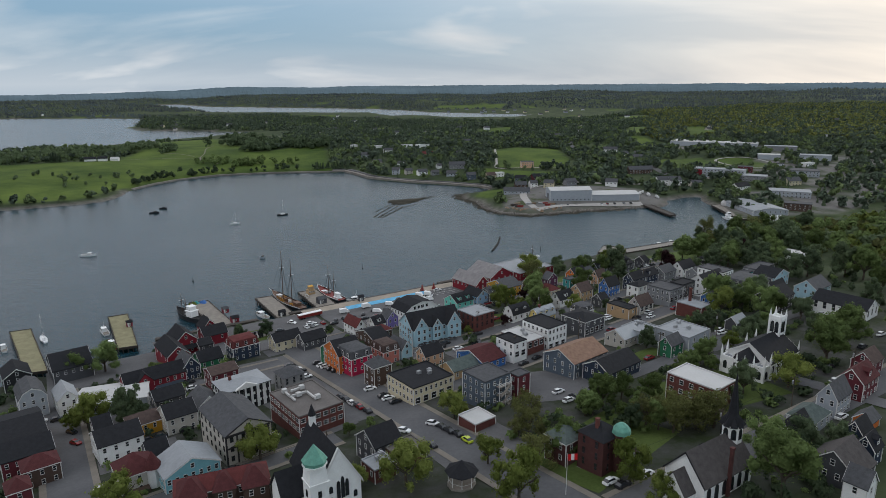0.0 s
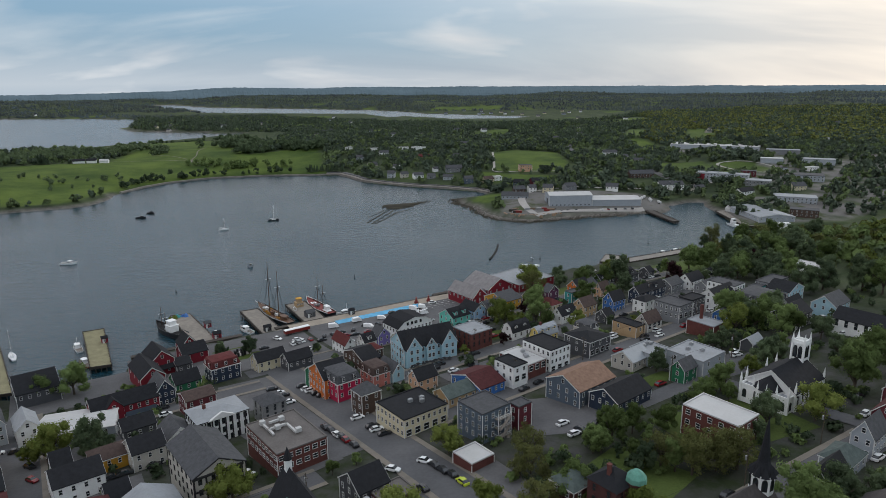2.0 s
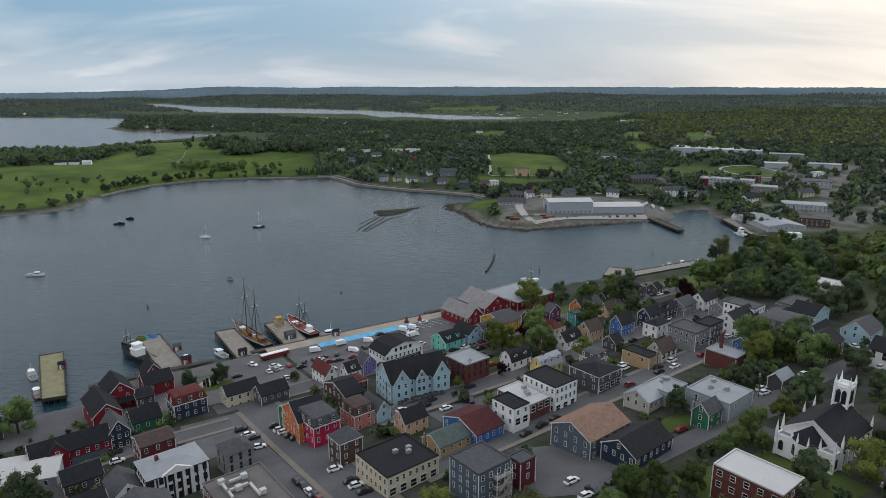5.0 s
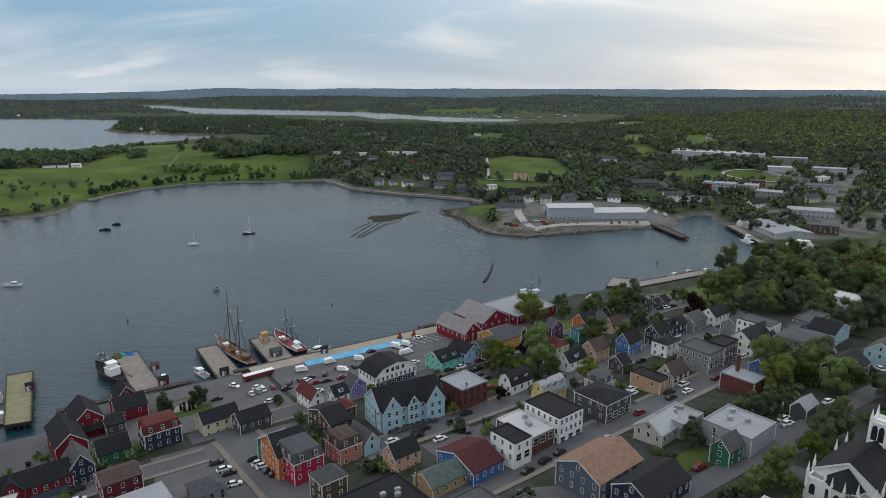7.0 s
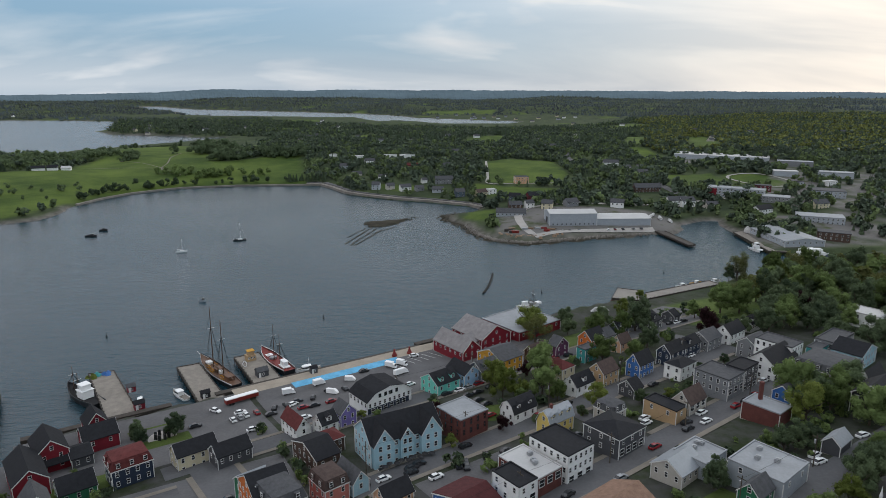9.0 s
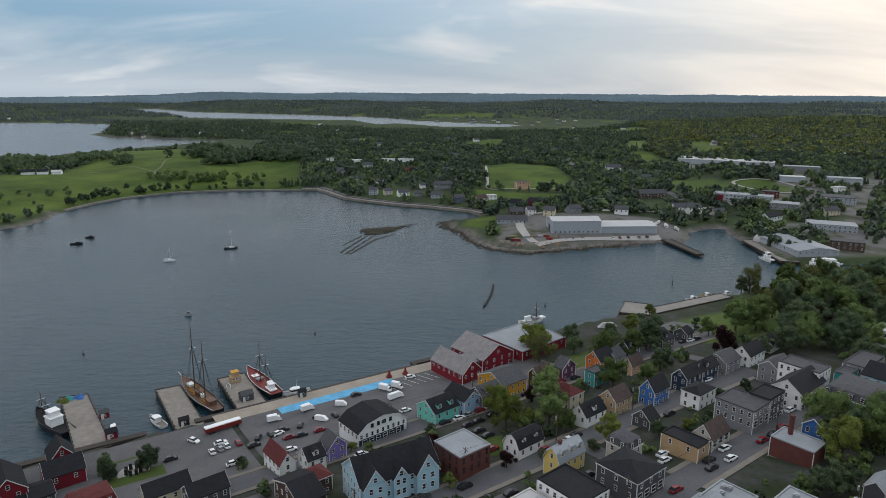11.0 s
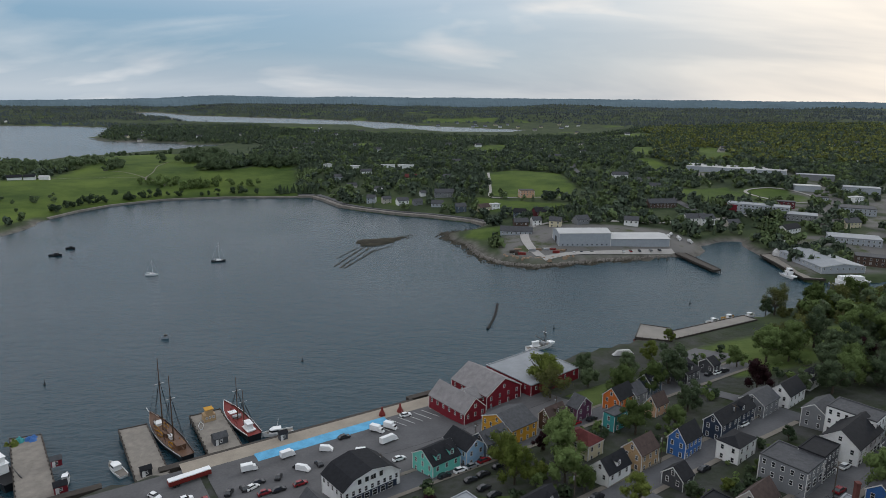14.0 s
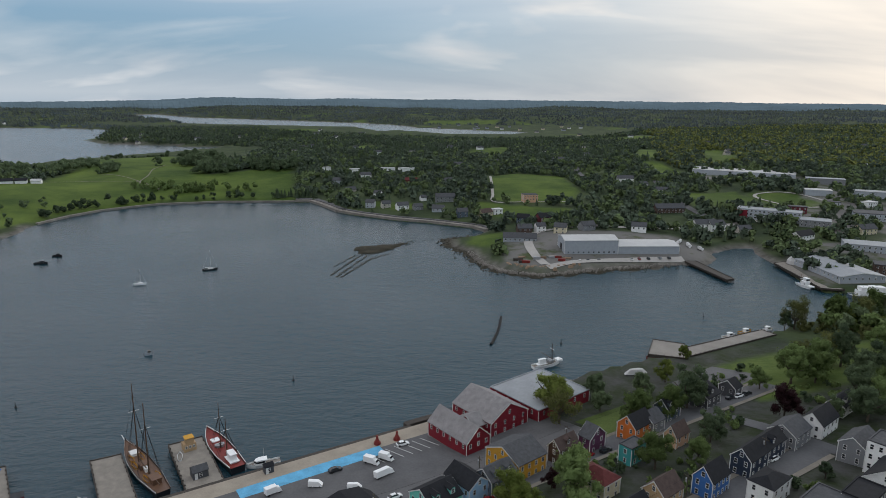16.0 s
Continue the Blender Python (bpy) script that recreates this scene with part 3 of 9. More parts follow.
# streets along the hill, then streets down the hill: from (s, u) to (s, u), width, sides with a pavement
STREETS = [(31.5, -20, 31.5, 232, 9.0, (1, -1)), (77, 20, 74, 190, 8.5, (1, -1)), (42, -150, 46, -18, 7.0, (1, -1)), (116, 14, 105, 200, 9.0, (1, -1)), (131, -150, 126, -26, 7.0, (1, -1)),
           (150, 62, 148, 190, 7.0, ()), (203, -10, 207, 250, 9.5, (1,)),
           (20, -8, 240, 4, 12.0, (1, -1)), (20, -97, 240, -93, 11.0, (1, -1)), (78, 100, 240, 104, 6.0, ()), (20, 190, 120, 190, 6.0, ())]


def crosses(s, u, own):
    """Whether a point lies on any street but its own."""
    for st in STREETS:
        if st is own:
            continue
        ds, du = st[2] - st[0], st[3] - st[1]
        k = ((s - st[0]) * ds + (u - st[1]) * du) / (ds * ds + du * du)
        if -0.02 < k < 1.02 and math.hypot(s - st[0] - k * ds, u - st[1] - k * du) < st[4] / 2 + 0.6:
            return True
    return False


def street(row, walk_width=1.8):
    s0, u0, s1, u1, width, sides = row
    drape("road", strip(s0, u0, s1, u1, width), ASPHALT, 0.11 + 0.008 * STREETS.index(row), "grey worn asphalt street through the town", "road")
    d = math.hypot(s1 - s0, u1 - u0)
    for side in sides:
        os, ou = -(u1 - u0) / d * side * (width + walk_width) / 2, (s1 - s0) / d * side * (width + walk_width) / 2
        n = int(d / 2)
        run = []
        for i in range(n + 1):
            s, u = s0 + os + (s1 - s0) * i / n, u0 + ou + (u1 - u0) * i / n
            free = not crosses(s, u, row)
            if free:
                run.append((s, u))
            if run and (not free or i == n):
                if len(run) > 4:
                    drape("pavement", strip(*run[0], *run[-1], walk_width), PAVING, 0.22, "buff concrete pavement beside the street", "pavement")
                run = []


for row in STREETS:
    street(row)
# car parks and yards
CAR_PARK_LIFT = [0.03 + 0.004 * i for i in range(20)]
for s0, u0, s1, u1, w in ((5, 20, 5, 148, 40), (122, -24, 82, -30, 14), (140, 2, 168, 2, 26), (133, 36, 146, 58, 26), (93, 36, 93, 66, 17), (8, -100, 8, -58, 26),
                          (146, 100, 150, 128, 16), (92, 96, 96, 106, 12), (15, 205, 12, 240, 22), (60, -86, 62, -60, 16), (96, -88, 96, -66, 12), (60, -20, 120, -16, 12), (4, -58, 4, 18, 42), (52, -34, 56, 12, 30)):
    drape("car_park", strip(s0, u0, s1, u1, w), PATCH, CAR_PARK_LIFT.pop(), "patched grey asphalt car park", "car park")
LAWN_LIFT = [0.078 + 0.003 * i for i in range(8)]
drape("quay_walk", strip(-17.5, 14, -17.5, 150, 7.0), QUAY, 0.115, "pale buff concrete walk along the quay edge", "pavement")
drape("quay_walk", strip(-12.0, 36, -12.5, 84, 5.2), BLUEPATH, 0.135, "bright blue painted strip along the quay", "pavement")
for s0, u0, s1, u1, w in ((24, -60, 24, -25, 9), (52, 66, 64, 84, 13), (24, 130, 22, 170, 8), (140, 78, 140, 96, 7), (172, 60, 180, 96, 26), (184, 8, 176, 46, 24), (14, 150, 14, 178, 10)):
    drape("lawn", strip(s0, u0, s1, u1, w), LAWN, LAWN_LIFT.pop(), "patchy mown green lawn", "lawn")
drape("lawn", strip(2, -25, 2, -7, 17), LAWN, 0.10, "green memorial lawn above the slip", "lawn")
for u in np.arange(78.0, 106, 3.4):
    drape("road_marking", strip(-12.2, u, -2.6, u + 4.0, 0.22, 3), LINE, 0.115, "white parking bay line on the asphalt", "road marking")


def quay_wall(s, u0, u1):
    g = Geo()
    (ax, ay), (bx, by) = on_grid(s, u0), on_grid(s, u1)
    dx, dy = NX * 1.4, NY * 1.4
    g.prism([(ax - dx, ay - dy), (bx - dx, by - dy), (bx + dx, by + dy), (ax + dx, ay + dy)], -3, 3.3)
    n = int((u1 - u0) / 2.5)
    for i in range(n):
        x, y = on_grid(s - 1.6, u0 + (i + 0.5) * (u1 - u0) / n)
        g.disc(x, y, 0.2, -3, 3.0, 6)
    tagged(new("quay_wall", g.mesh("quay_wall", TIMBER)), "dark timber-faced quay wall above the water", "quay wall", kind="structure")


memorial = thing("memorial", pose(*on_grid(3.7, -15.4), float(slope(*on_grid(3.7, -15.4)))), "pale round memorial paving with dark upright stones", "memorial")
part("paving", Geo().disc(0, 0, 4.6, -0.3, 0.2, 20).mesh("memorial_paving", GRAVEL), memorial)
for k in range(8):
    a = math.pi / 4 * k
    part("stone", Geo().prism([(2.2 * math.cos(a) - 0.5, 2.2 * math.sin(a) - 0.2), (2.2 * math.cos(a) + 0.5, 2.2 * math.sin(a) - 0.2), (2.2 * math.cos(a) + 0.5, 2.2 * math.sin(a) + 0.2), (2.2 * math.cos(a) - 0.5, 2.2 * math.sin(a) + 0.2)], 0.2, 2.3, 0.9).mesh("stone", HULLBLACK), memorial)
quay_wall(-21, 8, 100)
quay_wall(-24, 99, 172)
quay_wall(-21, -56, -8)


def pier(poly, material, label, deck_z=2.7):
    """A wharf on piles: a deck with a kerb, stringers and rows of round piles."""
    cx, cy = sum(p[0] for p in poly) / 4, sum(p[1] for p in poly) / 4
    top = thing("pier", pose(cx, cy, 0), label, "pier", kind="structure")
    loc = [(x - cx, y - cy) for x, y in poly]
    part("deck", Geo().prism(loc, deck_z - 0.35, deck_z).mesh("pier_deck", material), top)
    g = Geo()
    for (ax, ay), (bx, by) in zip(loc, loc[1:] + loc[:1]):
        nx, ny = by - ay, ax - bx
        k = 0.15 / math.hypot(nx, ny)
        g.prism([(ax - nx * k, ay - ny * k), (bx - nx * k, by - ny * k), (bx + nx * k, by + ny * k), (ax + nx * k, ay + ny * k)], deck_z - 0.9, deck_z + 0.28)
    part("kerb", g.mesh("pier_kerb", TIMBER), top)
    g = Geo()
    a, b, c, d = [Vector((*p, 0)) for p in loc]
    ln = int(max(3, (d - a).length / 3))
    for i in range(ln + 1):
        for k in (0.02, 0.25, 0.5, 0.75, 0.98):
            p = a.lerp(d, i / ln).lerp(b.lerp(c, i / ln), k)
            g.disc(p.x, p.y, 0.2, -4, deck_z - 0.3 if 0.1 < k < 0.9 else deck_z + 0.5, 6)
    tagged(part("pilings", g.mesh("pier_pilings", TIMBER), top), kind="stuff")
    return top


pier([(-208.9, 296.5), (-200.8, 300.4), (-164.4, 252.0), (-172.4, 249.2)], DECKGREEN, "long mossy plank pier on timber piles")
pier([(-171.2, 316.1), (-163.0, 320.5), (-138.8, 278), (-146.5, 275)], DECKGREEN, "mossy plank pier beside moored boats")
pier([(-137.6, 337.6), (-128.5, 340.7), (-101.0, 302), (-110.5, 297)], DECK, "broad grey wharf with net piles")
pier([(-103.6, 343.8), (-95.5, 348.1), (-72, 312), (-80.5, 307)], DECK, "grey plank wharf beside a schooner")
pier([(-82.4, 353.8), (-73.0, 359.7), (-53.5, 327), (-63.5, 322)], DECK, "grey plank wharf between two ships")
pier([(105.5, 433), (114, 452), (127, 446), (122, 428)], CONCRETE, "square concrete wharf head below a wooded bank", 3.6)
pier([(124.5, 431), (127, 442), (174, 466), (178, 459)], CONCRETE, "low concrete wharf below a wooded bank", 3.65)
pier([(250, 544), (263, 541), (263, 612), (252.5, 608)], DECK, "dark timber wharf edge by warehouses", 2.6)
pier([(190, 613), (198, 616), (205, 566), (199, 564)], TIMBER, "dark timber breakwater arm", 2.2)


def oval_track(cx, cy, rx, ry, width, turn):
    """A pale oval running track laid round a playing field."""
    n, vs, fs = 64, [], []
    for i in range(n):
        a = 2 * math.pi * i / n
        for k in (0, width):
            px, py = (rx + k) * math.copysign(abs(math.cos(a)) ** 0.8, math.cos(a)), (ry + k) * math.copysign(abs(math.sin(a)) ** 0.8, math.sin(a))
            x, y = cx + px * math.cos(turn) - py * math.sin(turn), cy + px * math.sin(turn) + py * math.cos(turn)
            vs.append((x, y, ground_z(x, y) + 0.5))
    for i in range(n):
        j = (i + 1) % n
        fs.append((2 * i, 2 * i + 1, 2 * j + 1, 2 * j))
    tagged(new("running_track", tidy(mesh_of("running_track", vs, fs, GRAVEL))), "pale gravel running track round a field", "track", kind="structure")


oval_track(386, 838, 27, 36, 3.6, 0.25)


def trail(points, width, material, label, category="path"):
    """A path or road laid over the hills, bent smoothly through its points."""
    rows = []
    for i in range(len(points) - 1):
        p = [Vector((*points[min(max(i + k, 0), len(points) - 1)], 0)) for k in (-1, 0, 1, 2)]
        for q in range(12 if i < len(points) - 2 else 13):
            k = q / 12
            c = 0.5 * (2 * p[1] + (p[2] - p[0]) * k + (2 * p[0] - 5 * p[1] + 4 * p[2] - p[3]) * k * k + (3 * p[1] - p[0] - 3 * p[2] + p[3]) * k ** 3)
            rows.append(c)
    vs = []
    for i, c in enumerate(rows):
        d = (rows[min(i + 1, len(rows) - 1)] - rows[max(i - 1, 0)]).normalized()
        for side in (-1, 1):
            x, y = c.x - d.y * side * width / 2, c.y + d.x * side * width / 2
            vs.append((x, y, ground_z(x, y) + 0.45))
    fs = [(2 * i, 2 * i + 1, 2 * i + 3, 2 * i + 2) for i in range(len(rows) - 1)]
    tagged(new(category, tidy(mesh_of("trail", vs, fs, material))), label, category, kind="structure")


trail([(-333, 920), (-350, 953), (-358, 995), (-378, 1060), (-386, 1120)], 1.5, PAVING, "narrow cart path over the golf links")
trail([(-436, 1022), (-400, 1002), (-350, 953), (-311, 914)], 1.3, PAVING, "narrow cart path over the golf links")
trail([(-515, 940), (-470, 940), (-420, 955), (-350, 953)], 1.3, PAVING, "narrow cart path over the golf links")
trail([(236, 1290), (229, 1241), (214, 1118), (205, 1049), (207, 1020)], 8.0, PATCH, "grey country road between the woods", "road")
trail([(288, 982), (279, 920), (262, 830), (258, 789), (262, 740)], 8.0, PATCH, "grey country road beside the playing field", "road")
trail([(80, 1000), (76, 930), (72, 870), (70, 825), (102, 827), (152, 829)], 3.0, GRAVEL, "pale dirt drive round a sloping field")
trail([(85, 594), (81, 611), (80, 640), (84, 668), (98, 690), (130, 697), (180, 699), (240, 712), (300, 735)], 7.0, GRAVEL, "pale gravel drive to the shipyard", "road")
trail([(86, 590), (110, 603), (150, 611), (190, 617)], 6.0, GRAVEL, "pale gravel apron below the boat sheds", "road")

# ---- buildings ----


def window_mesh(w, h, trim, bars=True):
    g = Geo()
    t = 0.085
    xs, zs = [-w / 2 - t, -w / 2, w / 2, w / 2 + t], [-h / 2 - t * 1.5, -h / 2, -0.035, 0.035, h / 2, h / 2 + t]
    vs = [(a, b, c) for b in (-0.09, 0.04) for c in zs for a in xs]
    open_cells = {(1, 1), (1, 3)}
    solid = [(i, k) for i in range(3) for k in range(5) if (i, k) not in open_cells]
    fs = []
    for i, k in solid:
        q = [k * 4 + i, k * 4 + i + 1, (k + 1) * 4 + i + 1, (k + 1) * 4 + i]
        fs += [tuple(q), tuple(v + 24 for v in q[::-1])]
        for (di, dk), (a, b) in (((0, -1), (0, 1)), ((1, 0), (1, 2)), ((0, 1), (2, 3)), ((-1, 0), (3, 0))):
            if (i + di, k + dk) not in solid:
                fs.append((q[a], q[a] + 24, q[b] + 24, q[b]))
    g.add(vs, fs)
    return g.mesh("window", trim)


WIN = {}


def window_kit(w, h, trim):
    key = (w, h, trim.name)
    if key not in WIN:
        WIN[key] = (window_mesh(w, h, trim), Geo().box(-w / 2, -0.03, -h / 2, w / 2, 0.02, h / 2).mesh("pane", GLASS))
    return WIN[key]


def put_window(parent, m, w, h, trim):
    a, b = window_kit(w, h, trim)
    ob = part("window", a, parent, m)
    part("pane", b, ob)


def facade(parent, side, length, depth, height, rows, trim, pitch=2.5, ww=0.95, wh=1.5, shop=False, storey=2.9):
    """Rows of windows on a wall: side "y" faces local -y, side "x" faces local -x."""
    count = max(1, int((length - 0.6) / pitch))
    for r in range(rows):
        z = height - 1.45 - (rows - 1 - r) * storey
        if z < 0.9:
            continue
        wide, high, n = ww, wh, count
        if shop and r == 0:
            wide, high, n, z = 1.9, 2.0, max(1, int((length - 0.6) / 2.7)), z - 0.1
        for i in range(n):
            a = length * (i + 0.5) / n
            put_window(parent, pose(a, -0.02, z) if side == "y" else pose(-0.02, a, z, 0, 0, -90), wide, high, trim)


def section_of(shape, span, rise):
    """The outline of a roof across its ridge, from eave to eave."""
    if shape == "gambrel":
        return [(0, 0), (span * 0.17, rise * 0.66), (span * 0.5, rise), (span * 0.83, rise * 0.66), (span, 0)]
    if shape == "barrel":
        return [(span * (0.5 - 0.5 * math.cos(math.pi * i / 12)), rise * math.sin(math.pi * i / 12) ** 0.8) for i in range(13)]
    if shape == "salt":
        return [(0, 0), (span * 0.35, rise), (span, 0)]
    return [(0, 0), (span * 0.5, rise), (span, 0)]


PLOTS = []


def house(label, x, y, w, d, h, wall, roof, rise=3.0, form="gable", ridge="x", rows=2, trim=None, rot=38.5, shop=False, chimney=0, dormers=0, pitch=2.5, attic=True,
          name="house", category="house", group="", deep=True, base=None, ww=0.8, wh=1.35, plant=False):
    """A house with its nearest corner at x, y: w along the street, d back from it, h from the ground to the eaves."""
    trim = trim or TRIM
    c, s = math.cos(radians(rot)), math.sin(radians(rot))
    corners = [(x, y), (x + w * c, y + w * s), (x + w * c - d * s, y + w * s + d * c), (x - d * s, y + d * c)]
    hs = [ground_z(*p) for p in corners]
    z0 = min(hs) - 0.5
    PLOTS.append((x, y, w, d))
    H = (hs[0] if base is None else base) + h - z0
    top = thing(name, pose(x, y, z0, 0, 0, rot), label, category, group)
    span, run = (d, w) if ridge == "x" else (w, d)
    ov = 0.35
    g = Geo()
    if form in ("gable", "gambrel", "barrel", "salt"):
        sec = section_of(form, span, rise)
        g.extrude([(0, 0), (span, 0), (span, H)] + [(a, H + b) for a, b in sec[-2:0:-1]] + [(0, H)], ridge, 0, run)
        part("wall", g.mesh("wall", wall), top)
        k = 0.16
        sl = rise / span * 2 if form in ("gable", "salt") else 0.6
        lower = [(sec[0][0] - ov, H + sec[0][1] - ov * sl)] + [(a, H + b) for a, b in sec[1:-1]] + [(sec[-1][0] + ov, H + sec[-1][1] - ov * sl)]
        upper = [(a, b + k + 0.1) for a, b in lower]
        part("roof", Geo().extrude([(a, b + 0.02) for a, b in lower] + upper[::-1], ridge, -ov, run + ov).mesh("roof", roof), top)
        tgs = []
        for e0, e1 in ((-ov - 0.06, -ov - 0.005), (run + ov + 0.005, run + ov + 0.06)):
            tgs.append(Geo().extrude([(a, b - 0.16) for a, b in lower] + [(a, b + 0.18) for a, b in lower][::-1], ridge, e0, e1))
    elif form == "hip":
        g.box(0, 0, 0, w, d, H)
        part("wall", g.mesh("wall", wall), top)
        r = Geo()
        q = min(w, d) / 2
        if w >= d:
            a, b = (q, d / 2), (w - q, d / 2)
        else:
            a, b = (w / 2, q), (w / 2, d - q)
        o = ov
        r.add([(-o, -o, H), (w + o, -o, H), (w + o, d + o, H), (-o, d + o, H), (a[0], a[1], H + rise), (b[0] + 0.01, b[1] + 0.01, H + rise)],
              [(0, 1, 5, 4), (1, 2, 5), (2, 3, 4, 5), (3, 0, 4), (3, 2, 1, 0)] if w >= d else [(0, 1, 4), (1, 2, 5, 4), (2, 3, 5), (3, 0, 4, 5), (3, 2, 1, 0)])
        part("roof", r.mesh("roof", roof), top)
        tgs = [Geo().box(-o, -o, H - 0.28, w + o, d + o, H - 0.004)]
    elif form == "mansard":
        g.box(0, 0, 0, w, d, H)
        part("wall", g.mesh("wall", wall), top)
        o = 0.3
        r = Geo()
        r.prism([(-o, -o), (w + o, -o), (w + o, d + o), (-o, d + o)], H, H + rise * 0.85, 0.84)
        ix, iy = (w + 2 * o) * 0.08 - o, (d + 2 * o) * 0.08 - o
        r.prism([(ix, iy), (w - ix, iy), (w - ix, d - iy), (ix, d - iy)], H + rise * 0.85 + 0.004, H + rise, 0.4)
        part("roof", r.mesh("roof", roof), top)
        tgs = [Geo().box(-o - 0.05, -o - 0.05, H - 0.3, w + o + 0.05, d + o + 0.05, H - 0.004)]
        for side, length in (("y", w), ("x", d)):
            n = max(1, int(length / 3))
            for i in range(n):
                a = length * (i + 0.5) / n
                m = pose(a, -0.12, H + rise * 0.42) if side == "y" else pose(-0.12, a, H + rise * 0.42, 0, 0, -90)
                dm = part("dormer", Geo().box(-0.8, -0.1, -0.95, 0.8, 0.9, 0.95).mesh("dormer", roof), top, m)
                put_window(dm, pose(0, -0.12, 0), 0.9, 1.3, trim)
    else:
        g.box(0, 0, 0, w, d, H)
        part("wall", g.mesh("wall", wall), top)
        part("roof", Geo().box(0.28, 0.28, H + 0.004, w - 0.28, d - 0.28, H + 0.12).mesh("roof", roof), top)
        part("parapet", Geo().box(-0.12, -0.12, H + 0.002, w + 0.12, 0.27, H + 0.4).box(-0.12, d - 0.27, H + 0.002, w + 0.12, d + 0.12, H + 0.4)
             .box(-0.12, 0.272, H + 0.002, 0.27, d - 0.272, H + 0.39).box(w - 0.27, 0.272, H + 0.002, w + 0.12, d - 0.272, H + 0.39).mesh("parapet", roof), top)
        tgs = []
        if plant:
            for k in range(3):
                px, py = w * random.uniform(0.2, 0.75), d * random.uniform(0.2, 0.75)
                part("rooftop_unit", Geo().box(px, py, H + 0.12, px + 1.4, py + 1.1, H + 1.1).disc(px + 0.7, py + 0.55, 0.4, H + 1.1, H + 1.3).mesh("rooftop_unit", STEEL), top)
    if trim is not wall:
        b = 0.16
        for cx, cy in ((0, 0), (w, 0), (0, d)):
            part("corner_board", Geo().box(cx - b + (0.13 if cx else 0), cy - b + (0.13 if cy else 0), 0.2, cx + b - (0 if cx else 0.13), cy + b - (0 if cy else 0.13), H - 0.3).mesh("corner_board", trim), top)
        for piece in tgs:
            part("fascia", piece.mesh("fascia", trim), top)
    part("foundation", Geo().box(-0.07, -0.07, -0.3, w + 0.07, d + 0.07, 0.75).mesh("foundation", CONCRETE), top)
    facade(top, "y", w, d, H, rows, trim, pitch, ww, wh, shop)
    facade(top, "x", d, w, H, rows, trim, pitch, ww, wh)
    if form in ("gable", "gambrel", "barrel") and attic and rise >= 2.5:
        a = span / 2
        z = H + rise * 0.36
        put_window(top, pose(-0.02, a, z, 0, 0, -90) if ridge == "x" else pose(a, -0.02, z), 0.85, 1.25, trim)
    for i in range(chimney):
        t0 = (0.3 + 0.45 * i) * run
        cx, cy = (t0, span * 0.5) if ridge == "x" else (span * 0.5, t0)
        cz = H + (rise if form != "flat" else 0)
        part("chimney", Geo().box(cx - 0.4, cy - 0.4, H, cx + 0.4, cy + 0.4, cz + 1.1).box(cx - 0.5, cy - 0.5, cz + 1.1, cx + 0.5, cy + 0.5, cz + 1.3).mesh("chimney", BRICK), top)
    for i in range(dormers):
        a = run * (i + 0.5) / dormers
        zz = H + rise * 0.25
        dg = Geo().box(-0.85, 0, 0, 0.85, span * 0.3, 1.5)
        m = pose(a, span * 0.08, zz) if ridge == "x" else pose(span * 0.08, a, zz, 0, 0, -90)
        dm = part("dormer", dg.mesh("dormer", wall), top, m)
        part("dormer_roof", Geo().extrude([(-1.1, 1.35), (0, 2.2), (1.1, 1.35), (1.1, 1.5), (0, 2.38), (-1.1, 1.5)], "y", -0.25, span * 0.32).mesh("dormer_roof", roof), dm)
        put_window(dm, pose(0, -0.03, 0.8), 0.9, 1.1, trim)
    return top, H

# town houses
flats_block, fb_h = house("slate-blue three-storey block with white corner boards and rear stairs", 12.6, 185.7, 10.7, 10.6, 9.30, SLATE, ROOF_GREY, form='flat', rows=3, pitch=2.2)
for k in range(3):
    z_ = fb_h - 8.6 + 2.9 * k
    deck_ = part("balcony", Geo().box(4.6, -1.7, z_, 9.8, -0.05, z_ + 0.18).mesh("balcony", DECK), flats_block, label="grey wooden rear balcony")
    part("railing", Geo().box(4.6, -1.72, z_ + 1.0, 9.8, -1.62, z_ + 1.12).box(4.6, -1.70, z_ + 0.5, 9.8, -1.64, z_ + 0.58).box(4.6, -1.6, z_ + 1.0, 4.7, -0.05, z_ + 1.1).box(9.7, -1.6, z_ + 1.0, 9.8, -0.05, z_ + 1.1).mesh("railing", TRIM), deck_)
    part("stair", Geo().add([(5.0, -2.6, z_ - 2.7), (5.0, -1.75, z_ - 2.7), (8.6, -1.75, z_ + 0.15), (8.6, -2.6, z_ + 0.15), (5.0, -2.6, z_ - 2.5), (5.0, -1.75, z_ - 2.5), (8.6, -1.75, z_ + 0.35), (8.6, -2.6, z_ + 0.35)],
         [(0, 1, 2, 3), (4, 5, 6, 7), (0, 1, 5, 4), (1, 2, 6, 5), (2, 3, 7, 6), (3, 0, 4, 7)]).mesh("stair", DECK), flats_block)
for px in (4.65, 7.2, 9.75):
    part("post", Geo().box(px - 0.08, -1.69, 0, px + 0.08, -1.53, fb_h - 0.3).mesh("post", TRIM), flats_block)
house("small maroon flat-roofed rear wing", 23.6, 192.6, 5.3, 4.4, 7.44, MAROON, ROOF_GREY, form='flat', rows=2)
house("navy gabled shop with a brown shingle roof", 43.9, 204.4, 17.4, 13.7, 5.58, SLATE, ROOF_BROWN, rise=3.2, rows=2, shop=False, pitch=3.2)
house("low navy hall with a black shingle roof", 53.7, 196.5, 16.6, 10.7, 4.19, NAVY, ROOF_BLACK, rise=3.0, rows=1, pitch=2.4)
